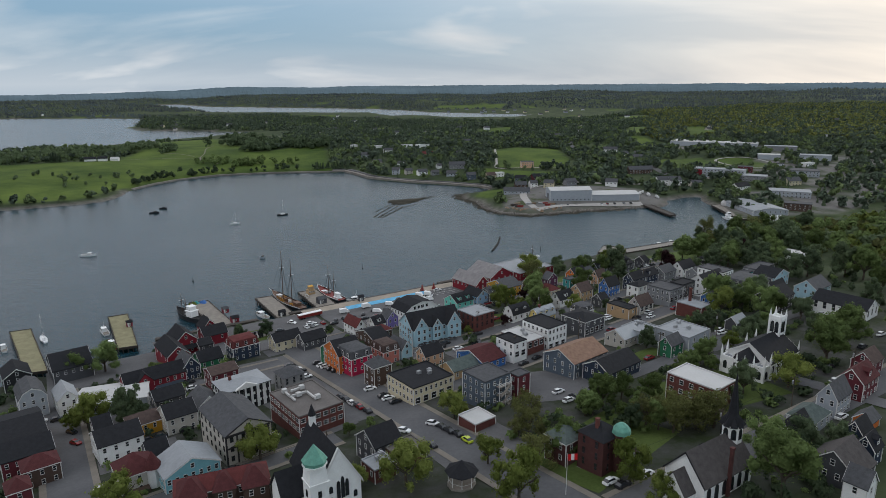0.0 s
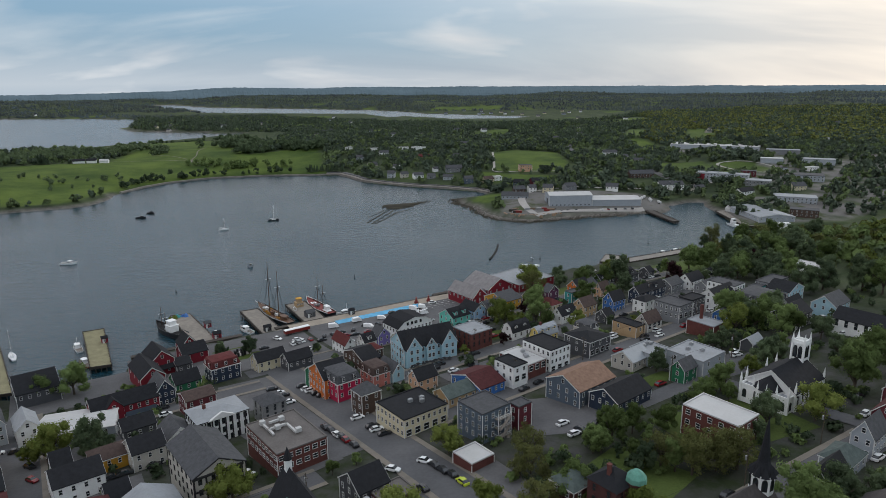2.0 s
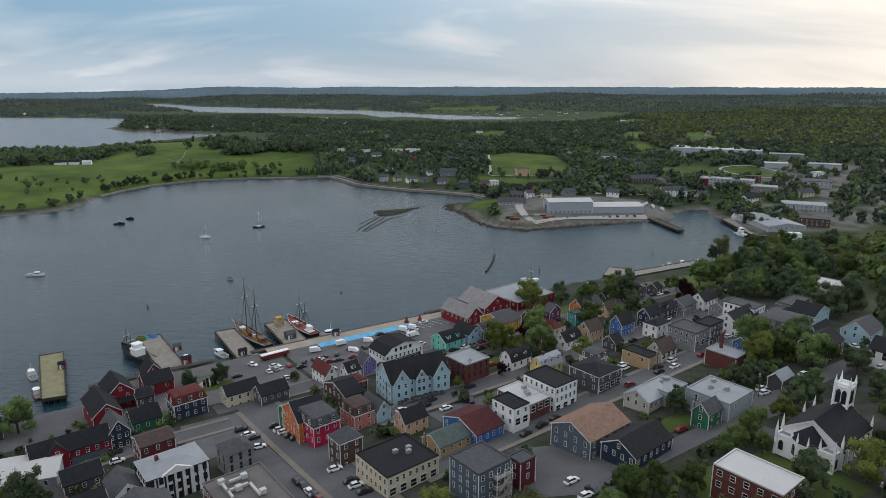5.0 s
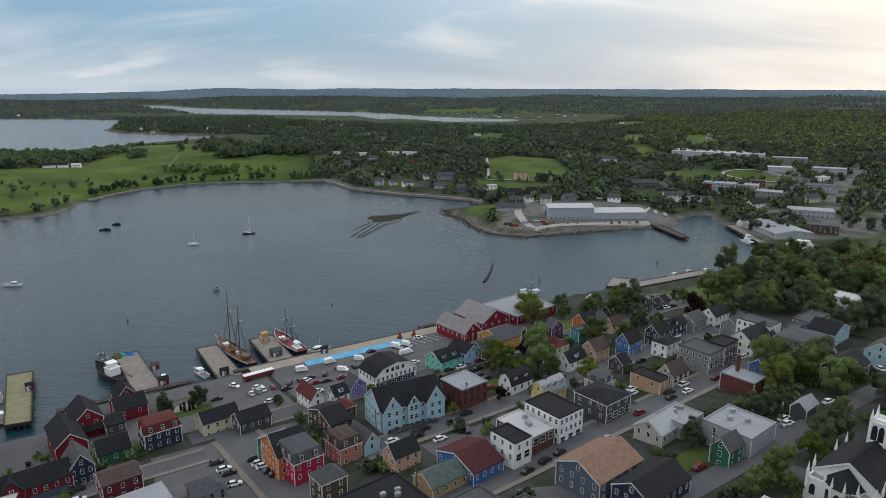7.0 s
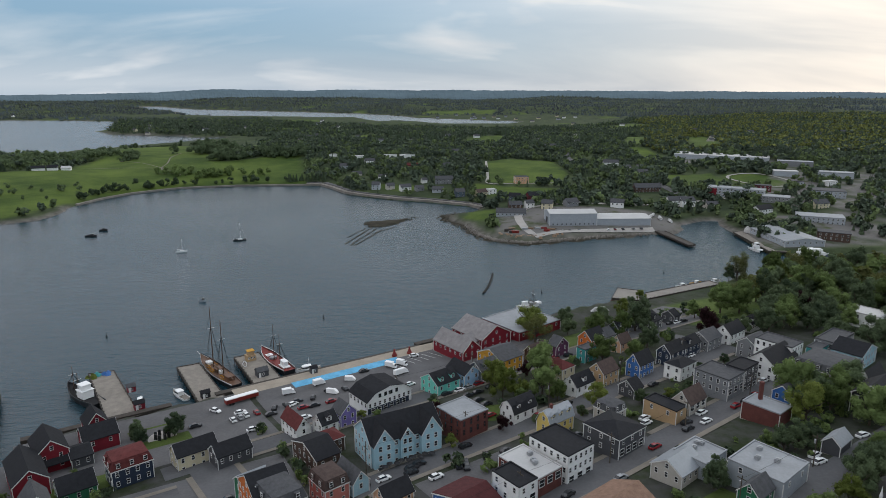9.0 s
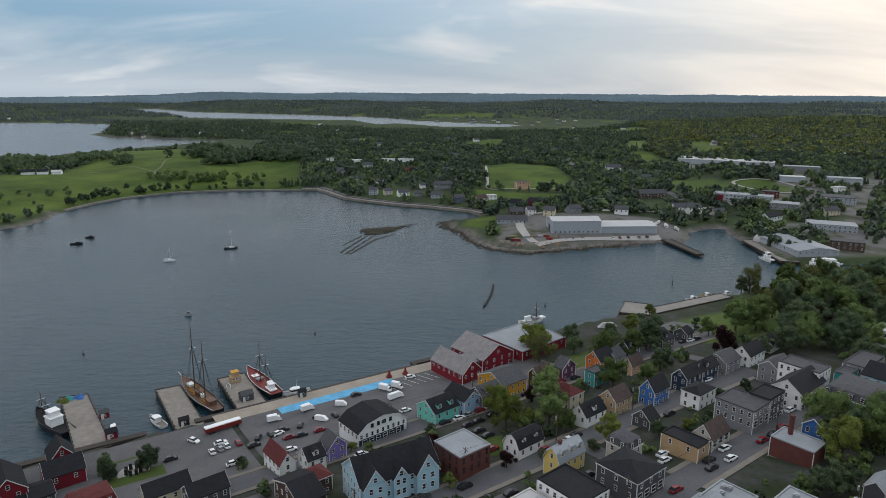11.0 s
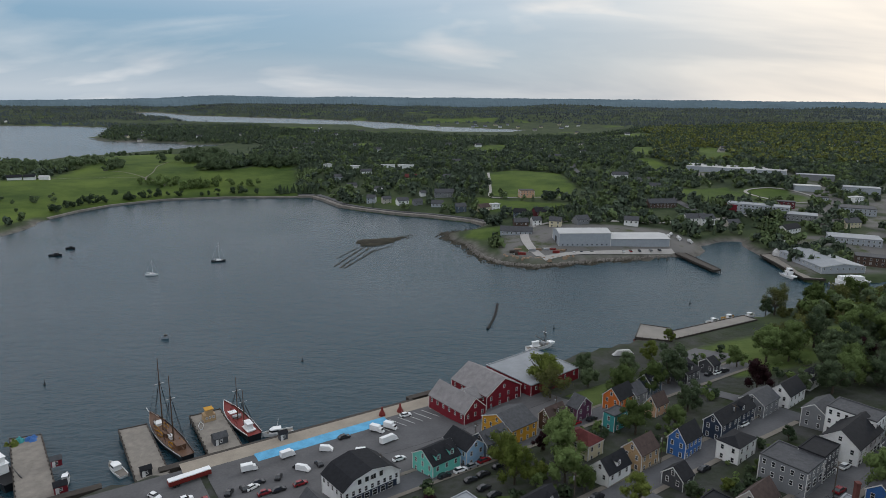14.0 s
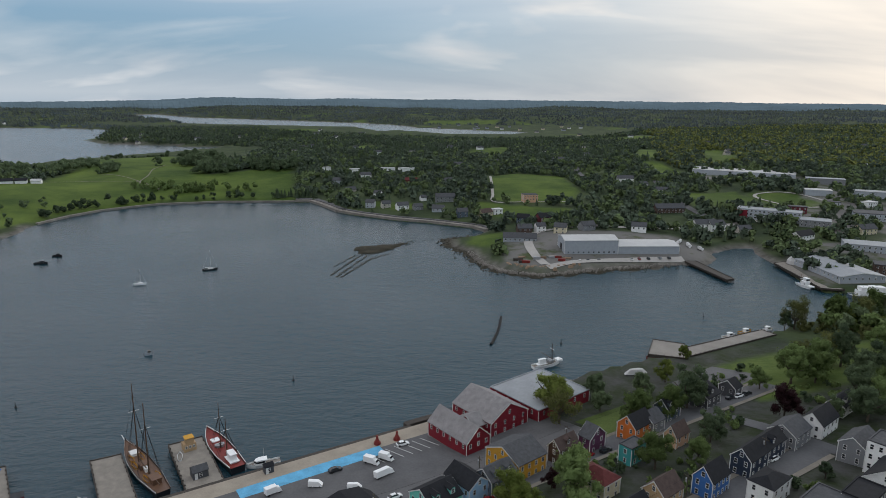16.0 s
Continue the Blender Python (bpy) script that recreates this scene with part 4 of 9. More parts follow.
house("white three-storey commercial block with a black roof", 40.2, 236.7, 10.4, 13.6, 8.20, WHITE, ROOF_BLACK, form='flat', rows=3, pitch=1.9, shop=True)
house("brick shop with a bright white flat roof", 31.4, 230.8, 9.3, 14.1, 5.58, BRICK, ROOF_WHITE, form='flat', rows=1, shop=True, plant=True)
house("white three-storey shop house with black roof", 25.7, 223.9, 6.4, 9.3, 7.91, WHITE, ROOF_BLACK, form='flat', rows=2, shop=True)
house("blue shop under a long maroon roof", 14.2, 217.4, 10.8, 15.0, 3.63, BLUE, ROOF_MAROON, rise=2.6, rows=1)
house("tan shop with a grey-green roof", 3.5, 211.9, 12.0, 8.0, 3.44, TAN, ROOF_GREEN, rise=2.4, rows=1)
house("dark grey two-storey shop with low roof", 56.6, 247.0, 12.1, 12.3, 6.51, DKGREY, ROOF_BLACK, form='hip', rise=1.6, rows=2, shop=True, pitch=3)
house("small building with a grey metal gable roof", 67.8, 230.0, 10.6, 8.8, 3.72, BEIGE, ROOF_METAL, rise=2.8, rows=1)
house("red brick two-storey building with stone trim and flat roof", 13.3, 265.1, 11.4, 11.4, 7.44, BRICK, ROOF_LIGHT, form='flat', rows=2, trim=BRICK, wh=1.9)
house("yellow house with a grey gambrel roof and dormers", 40.2, 262.3, 10.6, 5.4, 4.85, YELLOW, ROOF_METAL, form='gambrel', rise=3.78, rows=2, dormers=3, chimney=1)
house("white house with a dark gambrel roof", 30.9, 274.6, 10.3, 6.2, 3.65, WHITE, ROOF_BLACK, form='gambrel', rise=3.60, rows=1, dormers=2)
house("pink house with a dark red mansard roof", -23.1, 234.0, 7.1, 8.4, 5.21, PINK, ROOF_DKBROWN, form='mansard', rise=3, rows=2)
house("narrow light-blue gabled house", -16.4, 238.3, 4.9, 9.3, 4.19, LTBLUE, ROOF_GREY, rise=3, ridge='y', rows=1)
house("orange gabled shop with a black roof", -39.3, 227.7, 10.0, 13.1, 7.44, ORANGE, ROOF_BLACK, rise=4, rows=3, rot=34)
house("narrow green shop with a blue-grey roof", -45.3, 237.2, 7.4, 5.3, 6.51, GREEN, ROOF_METAL, rise=2, rows=2)
house("bright magenta house with a grey mansard roof", -34.1, 224.0, 8.9, 11.3, 6.98, MAGENTA, ROOF_GREY, form='mansard', rise=3, rows=2)
house("brown shingled house with a hipped roof", -24.4, 211.3, 7.2, 6.2, 7.44, DKBROWN, ROOF_GREY, form='hip', rise=3, rows=3)
house("cream two-storey commercial block with a black flat roof", -9.9, 193.2, 16.4, 14.7, 5.95, CREAM, ROOF_BLACK, form='flat', rows=2, shop=True, pitch=1.9, plant=True)
house("peach house with a black gable roof", -6.9, 227.1, 8.5, 5.6, 4.65, PEACH, ROOF_BLACK, rise=3, rows=2)
house("brown brick office with a tar roof and white ducts", -42.8, 175.1, 14.9, 20.2, 7.44, BRICK, ROOF_TAR, form='tar', rows=2, pitch=2.2, ww=1.5)
house("small grey granite bank with hipped roof", -56.2, 211.1, 8.1, 7.7, 6.51, GRANITE, ROOF_GREY, form='hip', rise=2.6, rows=2, wh=2.2, trim=GRANITE)
house("long cream house with a black gable roof", -71.5, 260.5, 12.1, 7.0, 4.45, CREAM, ROOF_BLACK, rise=2.70, rows=2, ridge='x')
house("dark grey house with a black roof", -59.2, 259.5, 10.6, 7.0, 4.05, DKGREY, ROOF_BLACK, rise=2.70, rows=1)
house("white gabled shop with a red roof", -39.0, 275.9, 4.9, 10.9, 4.05, WHITE, ROOF_RED, rise=3.06, ridge='y', rows=2)
house("white house with black roof and dormer", -30.8, 276.6, 5.7, 6.3, 4.45, WHITE, ROOF_BLACK, rise=2.70, rows=2, dormers=1)
house("purple gabled house with white trim", -25.8, 283.3, 6.0, 5.7, 4.85, PURPLE, ROOF_GREY, rise=3.06, ridge='y', rows=2, pitch=1.9)
house("brown house with a red hipped roof", -27.2, 263.2, 6.0, 6.7, 4.85, DKBROWN, ROOF_RED, form='hip', rise=1.80, rows=2)
hall, hall_h = house("white and navy hall under a curved black roof", -17.8, 292.5, 18.7, 11.9, 4.65, WHITE, ROOF_BLACK, form='gambrel', rise=3.6, ridge='y', rows=1, pitch=2.0)
part("plinth", Geo().box(-0.1, -0.1, 0.4, 17.7, -0.004, hall_h - 2.5).mesh("plinth", NAVY), hall, label="navy painted lower storey")
for k in range(6):
    put_window(hall, pose(2.2 + 2.65 * k, -0.12, hall_h - 3.7), 1.6, 1.6, TRIM)
for k in range(4):
    put_window(hall, pose(5.2 + 2.4 * k, -0.02, hall_h + 1.3), 0.9, 1.2, DARKTRIM)
house("aqua house with a black gable roof", 6.7, 305.6, 10.5, 9.9, 4.05, AQUA, ROOF_BLACK, rise=3.06, rows=2, dormers=2)
house("sky-blue house with a black roof", 16.9, 312.2, 7.7, 10.6, 4.85, SKYBLUE, ROOF_BLACK, rise=2.70, rows=2, ridge='y')
house("slate-blue house with grey roof and white dormers", 23.4, 315.4, 9.8, 7.3, 4.85, SLATE, ROOF_GREY, rise=2.70, rows=2, dormers=2)
house("large ochre house with a dark roof", 32.0, 323.5, 11.7, 13.9, 5.26, OCHRE, ROOF_GREY, rise=3.15, rows=2)
house("dark brown shingled house", 45.7, 332.5, 8.6, 4.7, 4.85, DKBROWN, ROOF_DKBROWN, rise=2.70, rows=2, dormers=1)
house("plum-coloured house with white trim", 56.3, 338.7, 7.7, 4.4, 4.85, PLUM, ROOF_GREY, rise=3.24, rows=2, ridge='y')
house("cream house with a red-brown hipped roof", 52.8, 307.9, 6.9, 9.6, 4.85, CREAM, ROOF_RED, form='hip', rise=2.16, rows=2)
house("white house with a steep black roof", 54.6, 291.9, 9.9, 6.0, 4.05, WHITE, ROOF_BLACK, rise=3.06, rows=1, dormers=1)
house("tan house with a brown gable roof", 65.8, 299.0, 8.5, 6.6, 5.26, TAN, ROOF_DKBROWN, rise=3.24, rows=2)
house("bright blue gabled house with white trim", 80.3, 304.5, 8.7, 5.7, 5.26, BLUE, ROOF_BLACK, rise=3.60, rows=2, pitch=2.0)
house("square white house with a dark hipped roof", 93.3, 299.0, 9.9, 6.5, 5.26, WHITE, ROOF_BLACK, form='hip', rise=1.62, rows=2)
house("black-navy house with white window frames", 95.0, 314.2, 10.3, 5.8, 5.26, NAVY, ROOF_BLACK, rise=2.88, rows=2)
house("navy house with dormer and dark roof", 100.9, 319.5, 14.4, 5.8, 4.85, NAVY, ROOF_BLACK, rise=2.70, rows=2, dormers=1)
house("grey house with a weathered roof", 115.7, 329.2, 10.5, 8.3, 4.45, GREY, ROOF_GREY, rise=2.70, rows=2)
house("white gabled house with black roof", 127.8, 336.0, 11.9, 7.0, 4.45, WHITE, ROOF_BLACK, rise=3.24, rows=2)
house("grey commercial block with a sloping metal roof", 101.4, 279.7, 10.7, 12.0, 7.44, GREY, ROOF_GREY, form='flat', rows=2, shop=True, pitch=2.2)
house("dark grey three-storey block", 109.4, 286.2, 10.1, 6.5, 7.91, DKGREY, ROOF_BLACK, form='flat', rows=3, shop=True, pitch=2)
house("large white gabled shop with a black roof", 124.3, 294.3, 17.7, 10.1, 5.26, WHITE, ROOF_BLACK, rise=3.78, rows=2, shop=True, pitch=3)
house("long white block with cream front", 135.5, 304.7, 9.3, 13.3, 8.37, WHITE, ROOF_GREY, form='flat', rows=3, pitch=2)
house("brown three-storey block with a grey roof", 139.3, 279.7, 16.7, 16.4, 5.66, DKBROWN, ROOF_GREY, form='mansard', rise=2.70, rows=2)
house("light-blue house with a dark roof", 157.7, 298.9, 14.3, 10.3, 5.58, LTBLUE, ROOF_BLACK, rise=3, rows=2, ridge='y')
house("white gabled house with dark roof behind trees", 145.6, 275.1, 12.4, 5.2, 4.85, WHITE, ROOF_BLACK, rise=3.60, rows=2)
house("brick hall with light roof and tall chimney", 107.1, 258.1, 8.1, 11.3, 4.65, BRICK, ROOF_LIGHT, form='tar', rows=0)
house("large low grey building with a flat membrane roof", 88.1, 220.4, 14.0, 13.8, 5.58, LTGREY, ROOF_LIGHT, form='tar', rows=1, pitch=4.5, plant=True)
house("low grey shop wing with a flat roof", 75.1, 233.4, 10.6, 9.2, 4.65, LTGREY, ROOF_LIGHT, form='tar', rows=0, plant=True)
house("green house with white trim", 80.6, 216.4, 7.3, 5.2, 4.65, GREEN, ROOF_GREY, rise=2.8, rows=2)
house("three-storey red brick block with a pale flat roof", 77.6, 170.8, 10.3, 15.9, 6.98, BRICK, ROOF_WHITE, form='tar', rows=2, pitch=3.0, ww=1.2)
house("large black-shingled house with a steep roof", 139.7, 259.4, 13.8, 9.7, 5.66, BLACK, ROOF_BLACK, rise=3.60, rows=2)
house("light-blue gabled house with grey roof", 164.1, 274.3, 13.8, 9.7, 4.65, LTBLUE, ROOF_GREY, rise=3.6, rows=1)
house("long white building with arched windows and black roof", 163.7, 239.8, 12.0, 20.1, 4.28, WHITE, ROOF_BLACK, rise=3.2, rows=1, ridge='y', pitch=3.2, wh=2.6, ww=1.2)
house("white flat-roofed building among trees", 195.1, 344.5, 11.1, 13.4, 5.58, WHITE, ROOF_WHITE, form='tar', rows=1, pitch=3)
house("red-painted waterfront warehouse with a dark roof", -111.7, 246.2, 8.9, 17.2, 5.58, RED, ROOF_BLACK, rise=3.7, ridge='y', rows=1, pitch=4.5, name='warehouse', category='warehouse')
house("low black-roofed link between red warehouses", -105.8, 265.4, 5.9, 8.8, 3.35, DKGREY, ROOF_BLACK, rise=1.6, rows=1, pitch=1.8, name='warehouse', category='warehouse')
barn, bh = house("tall red-painted warehouse with a dark roof", -114.6, 262.2, 8.9, 12.8, 6.51, RED, ROOF_BLACK, rise=4, ridge='y', rows=2, pitch=4.0, name='warehouse', category='warehouse')
part("pent_roof", Geo().extrude([(-1.7, bh - 3.4), (-0.02, bh - 2.0), (-0.02, bh - 2.25), (-1.7, bh - 3.6)], "x", -0.3, 8.7).mesh("pent_roof", ROOF_BLACK), barn)
house("red-painted waterfront warehouse with a dark roof", -106.8, 274.6, 10.4, 8.8, 4.65, RED, ROOF_BLACK, rise=3.2, ridge='x', rows=1, pitch=4.5, name='warehouse', category='warehouse')
house("red-painted waterfront warehouse with a dark roof", -111.1, 284.6, 6.9, 8.1, 4.65, RED, ROOF_BLACK, rise=4, ridge='y', rows=1, pitch=4.5, name='warehouse', category='warehouse')
house("navy house with a red mansard roof", -86.6, 251.3, 11.1, 8.1, 6.04, NAVY, ROOF_RED, form='mansard', rise=3.2, rows=2)
house("low green house with a dark green-black roof", -97.8, 244.3, 9.3, 8.4, 3.35, GREEN, ROOF_BLACK, rise=3.2, rows=1)
house("navy gabled house with white trim", -99.9, 232.4, 6.4, 9.8, 5.58, NAVY, ROOF_GREY, rise=4, ridge='y', rows=2, pitch=1.9)
shops, sh_h = house("long red and white shop row with a black roof", -115.6, 218.6, 21.4, 7.9, 5.12, RED, ROOF_BLACK, rise=3.4, rows=2, shop=True)
part("cross_gable", Geo().extrude([(4.0, 0), (9.6, 0), (9.6, sh_h), (6.8, sh_h + 3.2), (4.0, sh_h)], "y", -0.6, 4.0).mesh("cross_gable", RED), shops)
part("cross_gable_roof", Geo().extrude([(3.5, sh_h - 0.5), (6.8, sh_h + 3.24), (10.1, sh_h - 0.5), (10.1, sh_h - 0.25), (6.8, sh_h + 3.5), (3.5, sh_h - 0.25)], "y", -0.9, 4.4).mesh("cross_gable_roof", ROOF_BLACK), shops)
part("shop_front", Geo().box(10.2, -0.16, 0.4, 20.25, -0.09, 3.4).mesh("shop_front", SLATE), shops, label="blue-grey painted shop front")
put_window(shops, pose(6.8, -0.62, sh_h + 0.4), 0.9, 1.3, TRIM)
house("maroon building with a brown low-pitched roof", -85.0, 221.4, 10.0, 8.3, 6.04, MAROON, ROOF_DKBROWN, rise=1.6, rows=2)
classic, cl_h = house("white classical building with pilasters and pale roof", -72.1, 197.1, 15.9, 11.4, 8.37, WHITE, ROOF_LIGHT, form='hip', rise=1.4, rows=3, trim=DARKTRIM, wh=1.7, ww=0.9, pitch=2.1)
for k in range(8):
    part("pilaster", Geo().box(0.1 + 2.06 * k, -0.28, 0.4, 0.5 + 2.06 * k, -0.004, cl_h - 0.5).mesh("pilaster", DARKTRIM), classic)
part("pediment", Geo().extrude([(3.2, cl_h - 0.2), (11.8, cl_h - 0.2), (7.5, cl_h + 1.9)], "y", -0.6, 0.2).mesh("pediment", TRIM), classic)
part("chimney", Geo().box(4.0, 6.2, cl_h, 4.9, 7.1, cl_h + 2.4).mesh("chimney", BRICK), classic)
pediment_hall, ph_h = house("tall beige hall with a grey pedimented roof", -60.3, 162.1, 13.4, 20.7, 9.30, BEIGE, ROOF_GREY, rise=3.4, ridge='y', rows=3, trim=DARKTRIM, pitch=3)
part("pediment_trim", Geo().box(-0.2, -0.45, ph_h - 0.5, 12.8, -0.004, ph_h).box(-0.2, -0.3, ph_h - 4.2, 12.8, -0.004, ph_h - 3.8).mesh("pediment_trim", DARKTRIM), pediment_hall)
for k in range(5):
    part("pilaster", Geo().box(3.08 * k - 0.1, -0.3, 0.4, 3.08 * k + 0.3, -0.006, ph_h - 0.5).mesh("pilaster", DARKTRIM), pediment_hall)
house("long hall under a white metal roof", -126.9, 206.0, 22.5, 15.4, 3.72, LTGREY, ROOF_WHITE, rise=1.8, rows=1, rot=20, pitch=5)
house("beige house with a black gable roof", -86.6, 185.5, 9.2, 9.4, 5.58, BEIGE, ROOF_BLACK, rise=3, rows=2)
house("orange house with a dark hipped roof", -98.0, 185.0, 11.3, 8.2, 4.19, OCHRE, ROOF_DKBROWN, form='hip', rise=2.4, rows=1)
house("grey house with a gambrel roof and white windows", -145.5, 204.9, 8.3, 12.9, 7.44, LTGREY, ROOF_GREY, form='gambrel', rise=3.6, ridge='y', rows=2, pitch=2)
house("white house with a grey roof near the wharf", -133.3, 206.5, 6.5, 11.2, 6.04, WHITE, ROOF_LIGHT, rise=3, ridge='y', rows=2)
house("dark wharf building with a steep black roof", -152.3, 236.2, 14.0, 16.2, 5.58, DKGREY, ROOF_BLACK, rise=4.5, rows=1)
house("dark gabled wharf shed with white trim", -167.8, 230.1, 9.2, 12.0, 5.58, BLACK, ROOF_BLACK, rise=3, ridge='y', rows=1)
house("ochre building with a black roof", -130.4, 172.5, 12.2, 22.9, 6.51, OCHRE, ROOF_BLACK, rise=3, rows=2)
house("maroon house with a dark roof", -123.5, 162.2, 13.1, 11.4, 6.51, MAROON, ROOF_BLACK, rise=3, rows=2)
house("house with a red-brown hipped roof", -114.5, 157.5, 9.0, 7.2, 5.58, DKBROWN, ROOF_MAROON, form='hip', rise=2.6, rows=2)
house("white-sided house with a dark roof", -99.8, 169.2, 12.2, 10.6, 5.58, WHITE, ROOF_BLACK, rise=3, rows=2)
turreted, tu_h = house("house with a steep red-brown hipped roof", -83.9, 149.6, 9.4, 9.3, 5.58, BEIGE, ROOF_MAROON, form='hip', rise=4, rows=2)
part("turret", Geo().disc(8.3, 0.6, 2.0, 0, tu_h + 0.3, 8).mesh("turret", WHITE), turreted)
part("turret_roof", Geo().disc(8.3, 0.6, 2.5, tu_h + 0.304, tu_h + 4.6, 8, 0.04).mesh("turret_roof", ROOF_MAROON), turreted)
part("porch", Geo().box(1.0, -2.2, 0, 6.6, -0.01, 3.0).mesh("porch", DKBROWN), turreted)
house("turquoise gabled building with a pale grey metal roof", -72.3, 149.5, 14.4, 10.6, 4.65, TURQUOISE, ROOF_LIGHT, rise=3.4, ridge='y', rows=2, pitch=1.8)
row, row_h = house("rambling house with several dark red hipped roofs", -65.1, 138.1, 22.3, 7.8, 5.58, DKBROWN, ROOF_RED, form='hip', rise=2.6, rows=2, rot=22)
for x0_, w_, d0_, rise_ in ((0.6, 6.5, -2.6, 3.6), (9.0, 5.0, -1.6, 3.0), (15.8, 6.2, -3.0, 3.4)):
    wing_ = part("wing", Geo().box(x0_, d0_, 0, x0_ + w_, 3.0, row_h + 0.2).mesh("wing", DKBROWN), row)
    part("wing_roof", Geo().prism([(x0_ - 0.4, d0_ - 0.4), (x0_ + w_ + 0.4, d0_ - 0.4), (x0_ + w_ + 0.4, 6.2), (x0_ - 0.4, 6.2)], row_h + 0.204, row_h + 0.2 + rise_, 0.12).mesh("wing_roof", ROOF_MAROON), wing_)
    for k in range(2):
        put_window(wing_, pose(x0_ + w_ * (0.28 + 0.44 * k), d0_ - 0.02, row_h - 1.3), 0.9, 1.4, TRIM)
house("dark grey house with a black roof", -18.5, 155.4, 8.5, 9.3, 5.58, DKGREY, ROOF_BLACK, rise=3.4, rows=2)
house("low brick building with a grey flat roof", -12.3, 152.9, 9.2, 7.0, 3.72, BRICK, ROOF_TAR, form='tar', rows=1)
house("low brick box with a pale flat roof", -17.7, 146.6, 6.5, 6.4, 3.72, BRICK, ROOF_LIGHT, form='tar', rows=1, plant=True)
house("low building with a bright white flat roof", 8.9, 170.5, 7.8, 7.6, 2.51, BRICK, ROOF_WHITE, form='tar', rows=0)

house("tall brick house with dark hipped roof", 38.2, 141.4, 8.0, 7.7, 9.30, OLDBRICK, ROOF_BLACK, form='hip', rise=3, rows=3, wh=1.8, trim=OLDBRICK, chimney=1)
house("brick wing with a grey-green hipped roof", 30.5, 147.5, 8.0, 7.0, 6.51, OLDBRICK, ROOF_GREEN, form='hip', rise=3.0, rows=2, trim=TRIM)
house("blue-grey gabled house with white trim", 106.4, 161.7, 9.0, 5.1, 5.58, LTGREY, ROOF_GREY, rise=4, rows=2, pitch=1.9)
house("low house with a pale green-grey hipped roof", 95.8, 153.3, 9.5, 6.8, 3.72, LTGREY, ROOF_GREEN, form='hip', rise=2.6, rows=1)
house("white and navy house with dark roof", 85.2, 144.2, 10.5, 4.8, 5.58, WHITE, ROOF_BLACK, rise=3, rows=2)
house("maroon house with a dark red roof and dormer", 118.7, 170.1, 10.9, 6.9, 5.58, MAROON, ROOF_MAROON, rise=3.6, rows=2, dormers=1)
house("navy house with dark roof and dormers", 100.7, 141.5, 5.9, 4.4, 5.58, NAVY, ROOF_BLACK, rise=3, rows=2)
house("house with a broad grey-brown roof", 90.2, 126.4, 10.1, 10.6, 3.72, DKGREY, ROOF_DUSK, rise=4.5, rows=1)
house("red museum building with a weathered grey roof", 17.8, 344.4, 10.3, 20.0, 4.28, RED, ROOF_WEATHERED, rise=4.6, ridge='y', rows=1, pitch=3, name='warehouse', category='warehouse')
house("tall red museum building with weathered roof", 26.8, 357.6, 18.0, 20.2, 5.58, RED, ROOF_WEATHERED, rise=5.0, ridge='y', rows=2, pitch=3.5, name='warehouse', category='warehouse')
house("red link building with a weathered roof", 21.5, 356.8, 5.1, 9.7, 4.65, RED, ROOF_WEATHERED, rise=2.4, rows=1, name='warehouse', category='warehouse')
house("red waterfront hall with a pale flat roof", 45.0, 368.6, 28.6, 25.5, 4.65, RED, ROOF_LIGHT, form='tar', rows=1, pitch=5, name='warehouse', category='warehouse')
house("bright orange house with a black gable roof", 72.4, 344.3, 9.4, 7.0, 4.45, ORANGE, ROOF_BLACK, rise=3.42, rows=2)
house("slate-blue house with white-trimmed gables", 88.3, 359.2, 7.5, 5.8, 4.45, SLATE, ROOF_BLACK, rise=3.06, rows=2, dormers=2)
house("grey shingled house beside the shore street", 79.7, 348.9, 6.5, 7.4, 4.05, GREY, ROOF_GREY, rise=2.70, rows=2)
house("dark grey house with a broad black roof", 105.7, 368.2, 8.9, 11.8, 4.05, DKGREY, ROOF_BLACK, rise=2.70, rows=2, dormers=1)
house("small dark house with a black roof", 119.9, 377.5, 4.9, 6.5, 3.65, DKGREY, ROOF_BLACK, rise=2.34, rows=1)
house("teal house with a grey flat roof", 65.8, 327.0, 7.2, 4.4, 5.58, TEAL, ROOF_GREY, form='flat', rows=2)
house("peach-coloured gabled house behind a tree", 82.5, 336.0, 7.0, 4.4, 4.05, PEACH, ROOF_DKBROWN, rise=3.06, rows=2)
house("white house with a dark roof and dormers", 143.6, 350.7, 10.2, 5.5, 4.05, WHITE, ROOF_BLACK, rise=2.70, rows=1, dormers=2)
house("grey three-storey house with a dark roof", 128.6, 317.3, 10.9, 6.9, 5.66, GREY, ROOF_GREY, rise=2.34, rows=2)
house("shop house with a brown steep gable roof", 85.6, 270.8, 9.6, 6.1, 4.05, BEIGE, ROOF_DKBROWN, rise=3.60, rows=1, shop=True)
house("low tan shop with a black flat roof", 79.3, 265.4, 6.0, 11.4, 4.65, TAN, ROOF_BLACK, form='tar', rows=1, pitch=4)
house("bright blue shop with a grey roof", 116.9, 270.0, 7.3, 5.8, 4.85, BLUE, ROOF_GREY, rise=2.34, rows=2, shop=True)
house("low dark cottage with black gables", 73.2, 287.3, 5.1, 6.2, 3.24, DKGREY, ROOF_BLACK, rise=2.70, rows=1)
house("grey-roofed cottage in a garden", 56.3, 260.8, 5.5, 4.4, 4.05, GREY, ROOF_GREY, rise=2.70, rows=1)
house("tall beige house behind a leafy tree", 60.3, 267.1, 6.6, 7.0, 4.85, BEIGE, ROOF_GREY, form='mansard', rise=2.34, rows=2)
